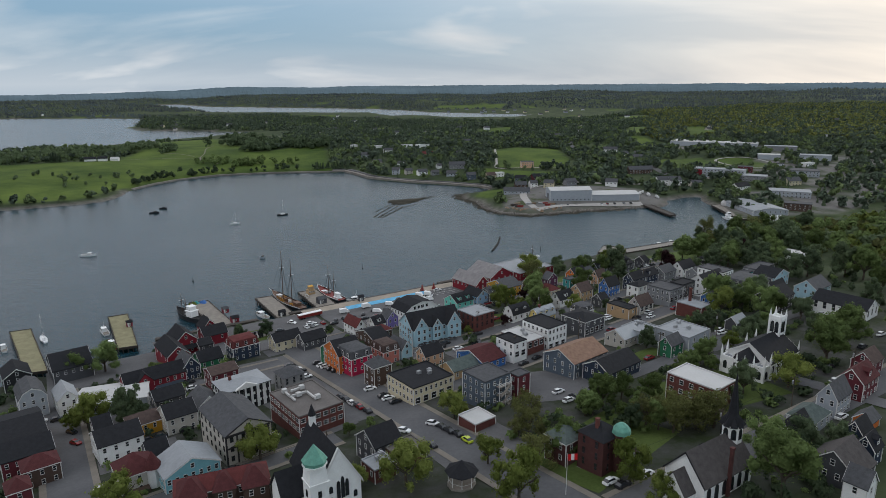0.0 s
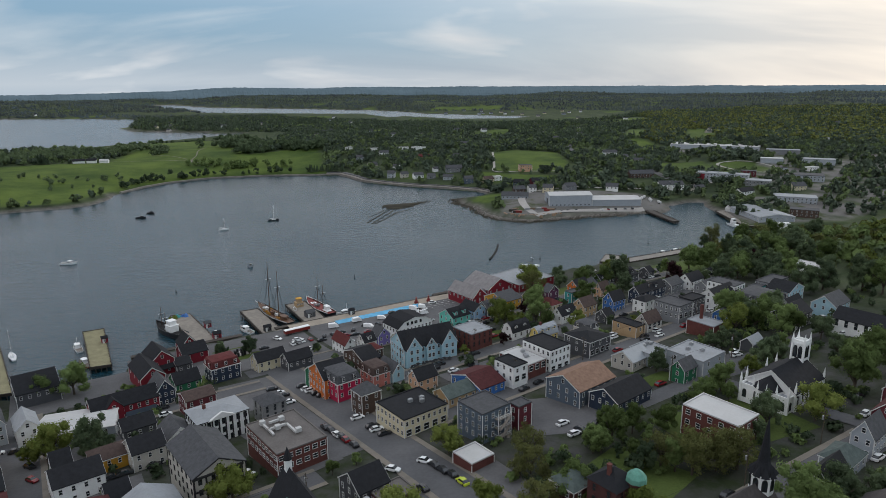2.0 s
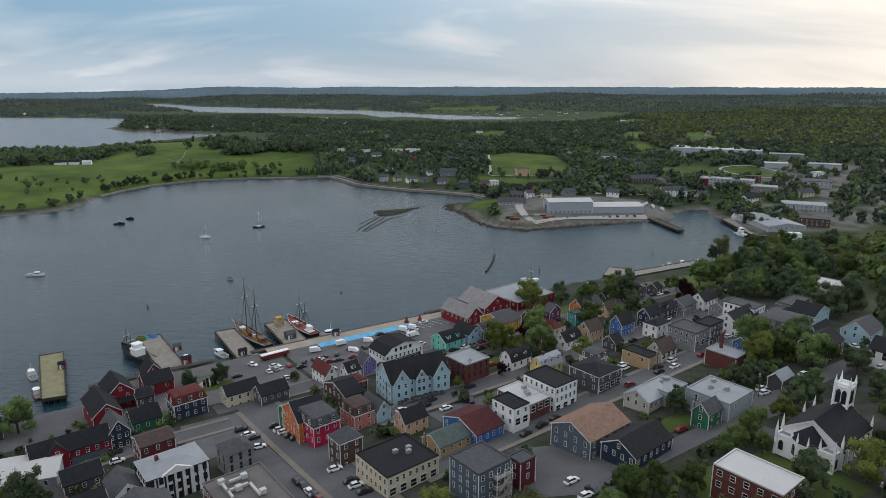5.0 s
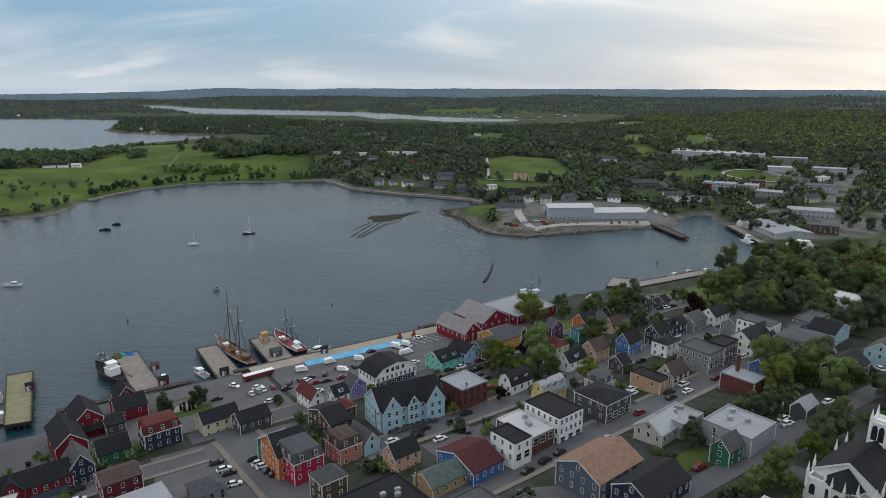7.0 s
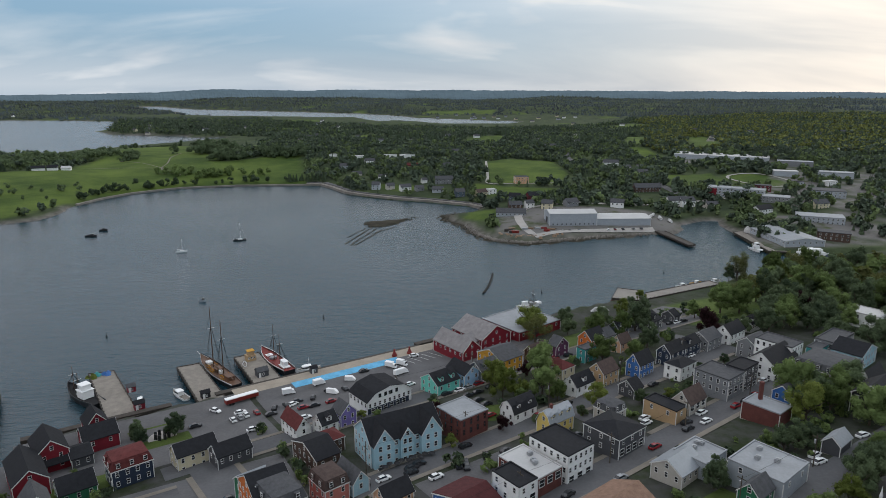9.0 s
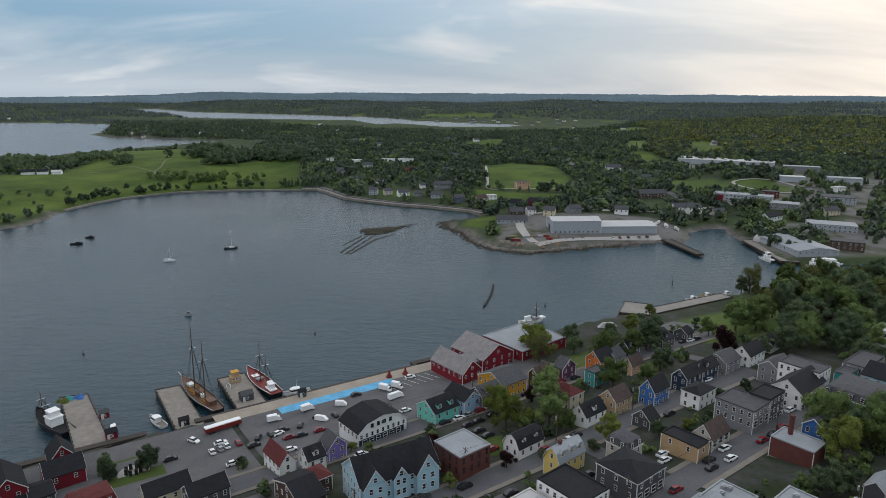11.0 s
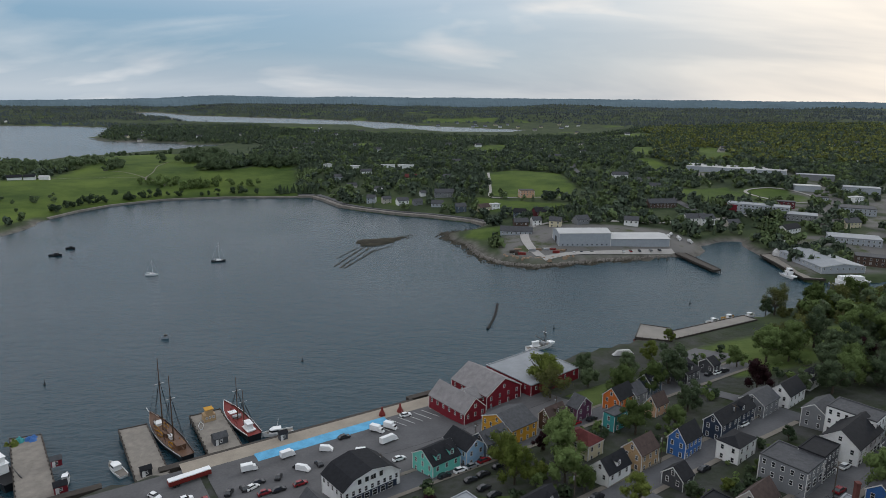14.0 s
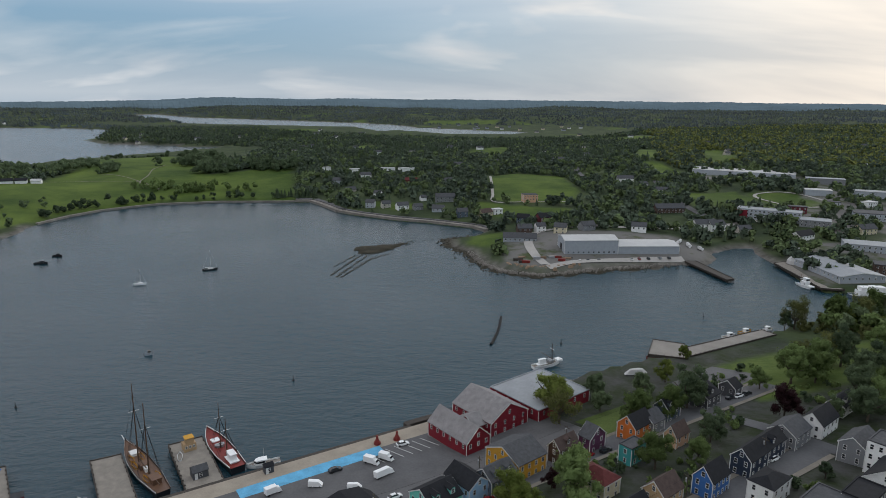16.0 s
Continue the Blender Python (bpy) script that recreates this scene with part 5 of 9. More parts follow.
house("grey three-storey shop block", 154.6, 309.3, 16.9, 7.4, 7.44, GREY, ROOF_GREY, form='tar', rows=3)
house("narrow teal shop front", 146.2, 305.7, 10.2, 4.4, 6.51, TEAL, ROOF_GREY, form='tar', rows=2)
house("dark garage with a pale gable roof", 113.7, 239.5, 7.7, 4.5, 3.26, DKGREY, ROOF_LIGHT, rise=2, rows=0)
house("dark brown house with a black roof", -28.6, 252.9, 7.7, 14.8, 4.05, DKBROWN, ROOF_BLACK, rise=2.70, rows=2)
house("small white gabled cottage with dark roof", -80.6, 195.7, 7.6, 10.3, 4.65, WHITE, ROOF_GREY, rise=3, ridge='y', rows=1)
house("low dark house behind the shop row", -99.3, 206.0, 9.9, 8.4, 3.72, DKGREY, ROOF_BLACK, rise=2.6, rows=1)
house("dark house with a black gable roof", -107.6, 182.1, 4.9, 6.2, 5.58, DKGREY, ROOF_BLACK, rise=3, rows=2)
house("maroon house with a red-brown roof", -111.3, 146.2, 5.4, 6.4, 5.58, MAROON, ROOF_MAROON, form='hip', rise=2.6, rows=2)
house("dark grey house with black roof", -82.2, 162.6, 5.6, 7.5, 4.65, DKGREY, ROOF_BLACK, rise=3, rows=1)
house("white gabled house beside a dark roof", 88.8, 121.1, 5.3, 4.4, 4.65, WHITE, ROOF_GREY, rise=3, ridge='y', rows=2)
house("maroon house with a brown roof", 131.7, 186.1, 8.0, 6.1, 4.65, MAROON, ROOF_DKBROWN, rise=3, rows=2)
house("small orange garage with grey roof", 110.2, 152.7, 5.4, 4.4, 2.79, ORANGE, ROOF_GREY, rise=2, rows=0)
house("navy house with white trimmed dormers", 99.8, 135.7, 4.9, 4.4, 4.65, NAVY, ROOF_BLACK, rise=3, rows=2, dormers=1)

# ---- the inn and the churches ----


def inn(x, y, w, d, h):
    top, H = house("large light-blue inn with steep gables and black roof", x, y, w, d, h, LTBLUE, ROOF_BLACK, rise=5.0, rows=3, rot=28, pitch=2.2, name="inn", category="inn")
    for x0, gw, out, up in ((0.4, 6.4, 1.6, 4.6), (9.2, 4.2, 0.9, 3.0), (15.6, 6.6, 1.8, 5.0)):
        g = Geo().extrude([(x0, 0.4), (x0 + gw, 0.4), (x0 + gw, H), (x0 + gw / 2, H + up), (x0, H)], "y", -out, d * 0.45)
        wing = part("gable_wing", g.mesh("gable_wing", LTBLUE), top)
        sec = [(x0 - 0.35, H - 0.5), (x0 + gw / 2, H + up + 0.04), (x0 + gw + 0.35, H - 0.5)]
        part("gable_roof", Geo().extrude([(a, b) for a, b in sec] + [(a, b + 0.25) for a, b in sec[::-1]], "y", -out - 0.35, d * 0.5).mesh("gable_roof", ROOF_BLACK), wing)
        part("bargeboard", Geo().extrude([(a, b - 0.2) for a, b in sec] + [(a, b + 0.22) for a, b in sec[::-1]], "y", -out - 0.42, -out - 0.36).mesh("bargeboard", TRIM), wing)
        for k in range(3):
            for i in range(2):
                put_window(wing, pose(x0 + gw * (0.3 + 0.4 * i), -out - 0.02, H - 1.3 - 2.9 * k), 0.95, 1.5, TRIM)
        put_window(wing, pose(x0 + gw / 2, -out - 0.02, H + up * 0.38), 0.9, 1.3, TRIM)
    part("terrace", Geo().box(1.0, -6.2, 0.2, w - 1.5, -1.9, 2.4).mesh("terrace", TRIM), top, label="white-walled front terrace")
    part("terrace_deck", Geo().box(1.2, -6.0, 2.404, w - 1.7, -1.9, 2.46).mesh("terrace_deck", DARKTRIM), top)
    for i in range(9):
        px = 2.5 + i * 1.9
        part("patio_umbrella", Geo().rod((px, -4 + 0.8 * (i % 2), 2.4), (px, -4 + 0.8 * (i % 2), 4.3), 0.04, 5).disc(px, -4 + 0.8 * (i % 2), 1.0, 3.9, 4.4, 8, 0.05).mesh("patio_umbrella", DARKTRIM), top)


def gothic(w, h, n=5):
    """The outline of a pointed window."""
    side = [(w / 2, -h / 2), (w / 2, h * 0.18)]
    arc = [(w / 2 * math.cos(math.pi / 2 * i / n), h * 0.18 + h * 0.32 * math.sin(math.pi / 2 * i / n)) for i in range(1, n)]
    right = side + arc + [(0, h / 2)]
    return right + [(-a, b) for a, b in right[-2::-1]]


def gothic_mesh(w, h, name, material, y0, y1, grow=1.0):
    pts = [(a * grow, b * (1 + (grow - 1) * w / h)) for a, b in gothic(w, h)]
    n = len(pts)
    vs = [(a, y0, b) for a, b in pts] + [(a, y1, b) for a, b in pts]
    return tidy(mesh_of(name, vs, [tuple(range(n)), tuple(range(2 * n - 1, n - 1, -1))] + [(i, (i + 1) % n, n + (i + 1) % n, n + i) for i in range(n)], material))


GOTHIC = {}


def gothic_window(parent, m, w, h, frame_mat=None):
    key = (w, h, (frame_mat or TRIM).name)
    if key not in GOTHIC:
        GOTHIC[key] = (gothic_mesh(w, h, "window", frame_mat or TRIM, -0.10, 0.02, 1.28), gothic_mesh(w, h, "pane", GLASS, -0.14, 0.0))
    ob = part("window", GOTHIC[key][0], parent, m)
    part("pane", GOTHIC[key][1], ob)


def nave(top, w, d, H, rise, wall, roof, trim):
    part("wall", Geo().extrude([(0, 0), (d, 0), (d, H), (d / 2, H + rise), (0, H)], "x", 0, w).mesh("nave_wall", wall), top)
    sl = 2 * rise / d
    low = [(-0.4, H - 0.4 * sl), (d / 2, H + rise + 0.02), (d + 0.4, H - 0.4 * sl)]
    part("roof", Geo().extrude(low + [(a, b + 0.28) for a, b in low[::-1]], "x", -0.4, w + 0.4).mesh("nave_roof", roof), top)
    for e in (-0.47, w + 0.41):
        part("bargeboard", Geo().extrude([(a, b - 0.3) for a, b in low] + [(a, b + 0.26) for a, b in low[::-1]], "x", e, e + 0.06).mesh("bargeboard", trim), top)


def pinnacle(top, x, y, z0, z1, r=0.28):
    part("pinnacle", Geo().box(x - r, y - r, z0, x + r, y + r, z1).disc(x, y, r * 1.5, z1, z1 + 0.35, 4, 0.8, math.pi / 4).disc(x, y, r * 1.1, z1 + 0.35, z1 + 2.4, 4, 0.05, math.pi / 4).mesh("pinnacle", WHITE), top)


def big_church(x, y):
    """White carpenter-Gothic church: nave with aisles, apse, square tower with pinnacles."""
    z = ground_z(x, y) - 0.8
    top = thing("church", pose(x, y, z, 0, 0, 37), "white wooden Gothic church with black roofs and pinnacled tower", "church")
    w, d, H, rise = 18.0, 14.5, 6.4, 4.7
    nave(top, w, d, H, rise, WHITE, ROOF_BLACK, TRIM)
    for i in range(6):
        gothic_window(top, pose(1.7 + i * 2.9, -0.02, 3.6), 1.1, 3.2, DARKTRIM)
        part("buttress", Geo().box(0.1 + i * 2.9, -0.55, 0, 0.55 + i * 2.9, -0.003, 5.2).mesh("buttress", WHITE), top)
    # low east end: flat-roofed aisles with a parapet, and an apse under a half-cone of black shingles
    out = 3.6
    part("aisle", Geo().box(-out, 0.2, 0, 0.1, d - 0.2, 5.3).mesh("aisle", WHITE), top)
    part("aisle_roof", Geo().box(-out + 0.3, 0.5, 5.304, -0.5, d - 0.5, 5.42).mesh("aisle_roof", ROOF_LIGHT), top)
    part("aisle_parapet", Geo().box(-out - 0.1, 0.1, 5.302, -out + 0.25, d - 0.1, 6.0).box(-out + 0.26, 0.1, 5.302, -0.5, 0.45, 5.99).box(-out + 0.26, d - 0.45, 5.302, -0.5, d - 0.1, 5.99).mesh("aisle_parapet", WHITE), top)
    apse = [(-0.2 - 4.9 * math.sin(math.pi * k / 5), d / 2 - 4.2 * math.cos(math.pi * k / 5)) for k in range(6)]
    part("apse", Geo().prism(apse, 0, 6.1).mesh("apse", WHITE), top)
    cone = [(a_ - 0.3, b_) for a_, b_ in apse]
    part("apse_roof", Geo().add([(a_, b_, 6.104) for a_, b_ in cone] + [(-0.3, d / 2, 9.9)], [(i, i + 1, 6) for i in range(5)] + [(5, 0, 6), (5, 4, 3, 2, 1, 0)]).mesh("apse_roof", ROOF_BLACK), top)
    for k in range(1, 4):
        (ax, ay), (bx, by) = apse[k], apse[k + 1]
        ang = math.degrees(math.atan2(by - ay, bx - ax))
        gothic_window(top, pose((ax + bx) / 2, (ay + by) / 2, 3.4, 0, 0, ang + 180), 1.0, 2.6, DARKTRIM)
    for py in (1.6, d - 1.6):
        gothic_window(top, pose(-out - 0.02, py, 3.0, 0, 0, -90), 0.95, 2.4, DARKTRIM)
    gothic_window(top, pose(-out + 1.7, 0.18, 3.0), 0.95, 2.4, DARKTRIM)
    for px, py in (apse[1], apse[2], apse[3], apse[4]):
        pinnacle(top, px, py, 0, 6.5, 0.26)
    for px, py in ((0, 0), (w, 0), (0, d), (w, d), (-out, 0.2), (-out, d - 0.2), (w * 0.66, d)):
        pinnacle(top, px, py, 0, 7.4 if px else 7.9)
    tx, ty, tw = w - 1.2, d / 2, 1.75
    tower = part("tower", Geo().box(tx - tw, ty - tw, 0, tx + tw, ty + tw, 15.6).box(tx - tw - 0.25, ty - tw - 0.25, 15.6, tx + tw + 0.25, ty + tw + 0.25, 16.1).box(tx - tw - 0.2, ty - tw - 0.2, 10.6, tx + tw + 0.2, ty + tw + 0.2, 10.9).mesh("tower", WHITE), top)
    for px in (-1, 1):
        for py in (-1, 1):
            pinnacle(tower, tx + px * tw, ty + py * tw, 9, 16.9, 0.3)
    part("tower_parapet", Geo().box(tx - tw, ty - tw, 16.1, tx + tw, ty - tw + 0.3, 16.8).box(tx - tw, ty + tw - 0.3, 16.1, tx + tw, ty + tw, 16.8)
         .box(tx - tw, ty - tw, 16.1, tx - tw + 0.3, ty + tw, 16.79).box(tx + tw - 0.3, ty - tw, 16.1, tx + tw, ty + tw, 16.79).mesh("tower_parapet", WHITE), tower)
    for m in (pose(tx - 0.72, ty - tw - 0.02, 13.2), pose(tx + 0.72, ty - tw - 0.02, 13.2), pose(tx - tw - 0.02, ty - 0.72, 13.2, 0, 0, -90), pose(tx - tw - 0.02, ty + 0.72, 13.2, 0, 0, -90)):
        gothic_window(tower, m, 0.95, 3.6, DARKTRIM)


def spire_church(x, y):
    """White church with a grey-brown roof, a slim black spire on its ridge end and a brick chimney."""
    z = ground_z(x + 4, y + 4) - 1.0
    top = thing("church", pose(x, y, z, 0, 0, 33), "white church with dark roof and slim black spire", "church")
    w, d, H, rise = 17.5, 10.5, 6.2, 6.0
    nave(top, w, d, H, rise, WHITE, ROOF_DUSK, DARKTRIM)
    for i in range(6):
        gothic_window(top, pose(1.6 + i * 2.8, -0.02, 3.6), 1.05, 3.4, DARKTRIM)
    part("porch", Geo().extrude([(2.2, 0), (2.2, 4.4), (d / 2, 8.6), (d - 2.2, 4.4), (d - 2.2, 0)], "x", -4.0, 0).mesh("porch", WHITE), top)
    lo = [(1.7, 4.0), (d / 2, 8.7), (d - 1.7, 4.0)]
    part("porch_roof", Geo().extrude(lo + [(a, b + 0.25) for a, b in lo[::-1]], "x", -4.4, -0.5).mesh("porch_roof", ROOF_DUSK), top)
    part("chimney", Geo().box(7.7, -0.85, 0, 8.4, -0.15, 13.0).box(7.6, -0.95, 13.0, 8.5, -0.05, 13.5).mesh("chimney", OLDBRICK), top)
    sx, sy = w - 1.2, d / 2
    belfry = part("belfry", Geo().disc(sx, sy, 2.4, 4, 14.2, 8, 1.0, math.pi / 8).mesh("belfry", WHITE), top)
    for k in range(8):
        a = math.pi / 4 * k
        gothic_window(belfry, pose(sx + 2.24 * math.cos(a), sy + 2.24 * math.sin(a), 12.4, 0, 0, math.degrees(a) + 90), 0.9, 2.5, DARKTRIM)
        part("gablet", Geo().rod((sx + 2.3 * math.cos(a), sy + 2.3 * math.sin(a), 14.0), (sx + 1.4 * math.cos(a), sy + 1.4 * math.sin(a), 16.2), 0.9, 4, 0.05).mesh("gablet", ROOF_BLACK), belfry)
    part("spire", Geo().disc(sx, sy, 2.2, 14.3, 17.0, 8, 0.55, math.pi / 8).disc(sx, sy, 1.2, 17.0, 27.0, 8, 0.03, math.pi / 8).mesh("spire", ROOF_BLACK), top)


def dome_church(x, y):
    """White church with a corner tower under a copper-green eight-sided cap."""
    z = ground_z(x, y) - 1.0
    top = thing("church", pose(x, y, z, 0, 0, 33), "white church with steep black roof and green copper-capped tower", "church")
    w, d, H, rise = 11.0, 17.0, 7.5, 9.5
    part("wall", Geo().extrude([(0, 0), (w, 0), (w, H), (w / 2, H + rise), (0, H)], "y", 0, d).mesh("nave_wall", WHITE), top)
    low = [(-0.5, H - 0.8), (w / 2, H + rise), (w + 0.5, H - 0.8)]
    part("roof", Geo().extrude(low + [(a, b + 0.3) for a, b in low[::-1]], "y", 0.3, d + 0.5).mesh("nave_roof", ROOF_BLACK), top)
    part("bargeboard", Geo().extrude([(a, b - 0.2) for a, b in low] + [(a, b + 0.6) for a, b in low[::-1]], "y", -0.3, 0.28).mesh("bargeboard", TRIM), top)
    for px, hh, zz in ((5.1, 4.6, 6.6), (6.2, 5.8, 7.0), (7.3, 4.6, 6.6), (3.2, 1.8, 4.2), (3.2, 1.8, 7.2), (9.4, 1.8, 4.2)):
        gothic_window(top, pose(px, -0.02, zz), 0.95, hh, TRIM)
    part("wing", Geo().extrude([(4, 0), (4, 6), (8, 11), (12, 6), (12, 0)], "x", -7.0, 0).mesh("wing", WHITE), top)
    lo = [(3.5, 5.4), (8, 11.1), (12.5, 5.4)]
    part("wing_roof", Geo().extrude(lo + [(a, b + 0.3) for a, b in lo[::-1]], "x", -7.5, 4).mesh("wing_roof", ROOF_BLACK), top)
    part("fleche", Geo().box(w / 2 - 0.7, d - 2.2, H + rise - 1.0, w / 2 + 0.7, d - 0.8, H + rise + 2.0).mesh("fleche", WHITE), top)
    part("fleche_cap", Geo().disc(w / 2, d - 1.5, 1.1, H + rise + 2.004, H + rise + 5.0, 8, 0.04).mesh("fleche_cap", ROOF_BLACK), top)
    tower = part("tower", Geo().box(-2.6, -2.2, 0, 1.9, 2.3, 11.0).box(-2.8, -2.4, 11.0, 2.1, 2.5, 11.4).prism([(-2.6, -2.2), (1.9, -2.2), (1.9, 2.3), (-2.6, 2.3)], 11.4, 15.2, 0.86)
                 .disc(-0.35, 0.05, 2.9, 15.2, 15.7, 8, 1.0, math.pi / 8).mesh("tower", WHITE), top)
    part("cap", Geo().disc(-0.35, 0.05, 2.75, 15.7, 16.6, 8, 0.95, math.pi / 8).disc(-0.35, 0.05, 3.05, 16.6, 18.7, 8, 0.45, math.pi / 8).disc(-0.35, 0.05, 1.4, 18.7, 20.4, 8, 0.05, math.pi / 8).mesh("cap", COPPER), tower, label="green copper cap")
    for m in (pose(-0.35, -2.22, 5.0), pose(-0.35, -2.22, 8.6), pose(-2.62, 0.05, 5.0, 0, 0, -90), pose(-2.62, 0.05, 8.6, 0, 0, -90)):
        put_window(tower, m, 0.7, 1.5, DARKTRIM)


inn(-13.0, 253.6, 23.0, 12.5, 7.6)
big_church(102.6, 190.6)
spire_church(56.6, 125.5)
dome_church(-29.5, 133.6)
# turret of the brick house
turret = thing("turret", pose(43.4, 144.9, ground_z(43.4, 144.9)), "brick corner turret with a green copper roof", "turret")
part("wall", Geo().disc(0, 0, 2.2, -1, 10.0, 8).mesh("turret_wall", OLDBRICK), turret)
part("cap", Geo().disc(0, 0, 2.4, 10.0, 11.0, 8, 0.92).disc(0, 0, 2.2, 11.0, 12.0, 8, 0.66).disc(0, 0, 1.45, 12.0, 12.7, 8, 0.3).mesh("turret_cap", COPPER), turret)


def bandstand(x, y):
    top = thing("bandstand", pose(x, y, ground_z(x, y)), "open eight-sided bandstand with a black roof", "bandstand")
    part("floor", Geo().disc(0, 0, 3.6, -0.5, 0.8, 8).mesh("floor", DECK), top)
    for k in range(8):
        a = math.pi / 4 * k
        part("post", Geo().rod((3.3 * math.cos(a), 3.3 * math.sin(a), 0.7), (3.3 * math.cos(a), 3.3 * math.sin(a), 3.9), 0.1).mesh("post", TRIM), top)
        b = a + math.pi / 4
        part("railing", Geo().rod((3.3 * math.cos(a), 3.3 * math.sin(a), 1.7), (3.3 * math.cos(b), 3.3 * math.sin(b), 1.7), 0.05).mesh("railing", TRIM), top)
    part("roof", Geo().disc(0, 0, 4.2, 3.9, 4.1, 8).disc(0, 0, 4.1, 4.1, 6.2, 8, 0.18).disc(0, 0, 0.8, 6.2, 6.9, 8, 0.1).mesh("roof", ROOF_BLACK), top)


bandstand(4.1, 143.2)
flag = thing("flagpole", pose(28.3, 134.9, ground_z(28.3, 134.9)), "white flagpole flying a red and white flag", "flagpole")
part("pole", Geo().rod((0, 0, 0), (0, 0, 11), 0.09, 8, 0.5).mesh("pole", TRIM), flag)
FLAGRED = mat("flag_red", (0.45, 0.01, 0.012), 0.8, 0.1)
for i, m_ in enumerate((FLAGRED, TRIM, FLAGRED)):
    part("flag_panel", Geo().box(0.12 + i * 0.75, -0.03 + 0.12 * i, 9.2, 0.87 + i * 0.75, 0.03 + 0.12 * i, 10.8).mesh("flag_panel", m_), flag)

# ---- distant buildings ----
CLEARINGS = []


def far_house(x, y, w, d, h, wall, roof, rot, form="gable", label="small house among the trees beyond the harbour"):
    z = ground_z(x, y) - 0.6
    top = thing("building", pose(x, y, z, 0, 0, rot), label, "building", "buildings beyond the harbour")
    CLEARINGS.append((x + w / 2, y - 5, w / 2 + (5 if y < 1300 else 10)))
    h += 0.6
    if form == "gable":
        rise = d * 0.36
        part("wall", Geo().extrude([(0, 0), (d, 0), (d, h), (d / 2, h + rise), (0, h)], "x", 0, w).mesh("wall", wall), top)
        lo = [(-0.4, h - 0.3), (d / 2, h + rise), (d + 0.4, h - 0.3)]
        part("roof", Geo().extrude([(a, b + 0.03) for a, b in lo] + [(a, b + 0.3) for a, b in lo[::-1]], "x", -0.4, w + 0.4).mesh("roof", roof), top)
    else:
        part("wall", Geo().box(0, 0, 0, w, d, h).mesh("wall", wall), top)
        part("roof", Geo().box(-0.3, -0.3, h + 0.01, w + 0.3, d + 0.3, h + 0.5).mesh("roof", roof), top)
    if y < 830:
        n = max(2, int(w / 3.4))
        for r in range(2 if h > 5.5 else 1):
            for i in range(min(n, 10)):
                put_window(top, pose(w * (i + 0.5) / min(n, 10), -0.03, h - 1.5 - 2.8 * r), 1.1, 1.4, TRIM)


far_house(-63, 818, 9, 8, 6, LTGREY, ROOF_GREY, -8, "gable")
far_house(-29, 801, 12, 8, 5, WHITE, ROOF_GREY, 22, "gable")
far_house(-12, 798, 9, 7, 4, GREY, ROOF_GREY, 22, "gable")
far_house(5, 790, 12, 8, 4, LTGREY, ROOF_GREY, -8, "gable")
far_house(9, 826, 20, 9, 6, GREY, ROOF_GREY, 5, "gable")
far_house(-6, 834, 6, 6, 4, WHITE, ROOF_GREY, 22, "gable")
far_house(30, 766, 10, 8, 6, SLATE, ROOF_GREY, 14, "gable")
far_house(53, 764, 12, 8, 4.5, CREAM, ROOF_DKBROWN, 30, "gable")
far_house(65, 771, 9, 7, 5, WHITE, ROOF_WHITE, 22, "tar")
far_house(82, 737, 11, 8, 5, SLATE, ROOF_BLACK, -18, "gable")
far_house(101, 722, 12, 9, 6, MAROON, ROOF_BLACK, 22, "gable")
far_house(105, 677, 10, 8, 5.5, CREAM, ROOF_GREY, -18, "gable")
far_house(93, 687, 8, 7, 5, WHITE, ROOF_GREY, 14, "gable")
far_house(77, 685, 12, 8, 5, DKBROWN, ROOF_GREY, 5, "gable")
far_house(130, 680, 12, 8, 4.5, GREY, ROOF_GREY, 22, "gable")
far_house(62, 659, 26, 9, 4, LTGREY, ROOF_GREY, -8, "gable")
far_house(-119, 968, 12, 8, 5, LTGREY, ROOF_GREY, -8, "gable")
far_house(-94, 911, 12, 8, 3.5, BEIGE, ROOF_GREY, 30, "gable")
far_house(-89, 1013, 14, 8, 5, WHITE, ROOF_GREY, 14, "gable")
far_house(-45, 812, 9, 7, 5, BEIGE, ROOF_GREY, 22, "gable")
far_house(-147, 1065, 12, 8, 4, WHITE, ROOF_WHITE, 22, "tar")
far_house(-113, 1066, 18, 8, 4, WHITE, ROOF_WHITE, 14, "tar")
far_house(-70, 1091, 22, 8, 4, WHITE, ROOF_WHITE, 14, "tar")
far_house(-40, 1085, 22, 9, 5, WHITE, ROOF_WHITE, 30, "tar")
far_house(37, 1154, 13.5, 7.5, 6, LTGREY, ROOF_GREY, -8, "gable")
far_house(-29, 969, 16, 8, 4, MAROON, ROOF_RED, -8, "gable")
far_house(106, 1197, 13.5, 6.8, 4.2, GREY, ROOF_GREY, 30, "gable")
far_house(298, 1450, 10.5, 7.5, 10.2, BEIGE, ROOF_GREY, -8, "tar")
far_house(258, 1250, 15, 6.8, 4.2, WHITE, ROOF_GREY, 22, "gable")
far_house(195, 1185, 18, 7.5, 4.2, LTGREY, ROOF_GREY, 14, "gable")
far_house(-36, 1349, 10.5, 6, 3.4, BEIGE, ROOF_GREY, 30, "tar")
far_house(-60, 875, 8, 7, 4, WHITE, ROOF_GREY, -18, "gable")
far_house(20, 950, 12, 8, 4, GREY, ROOF_GREY, 30, "gable")
far_house(211, 1393, 10.5, 6, 3.4, WHITE, ROOF_GREY, -18, "tar")
far_house(239, 978, 20, 9, 5, WHITE, ROOF_GREY, -8, "gable")
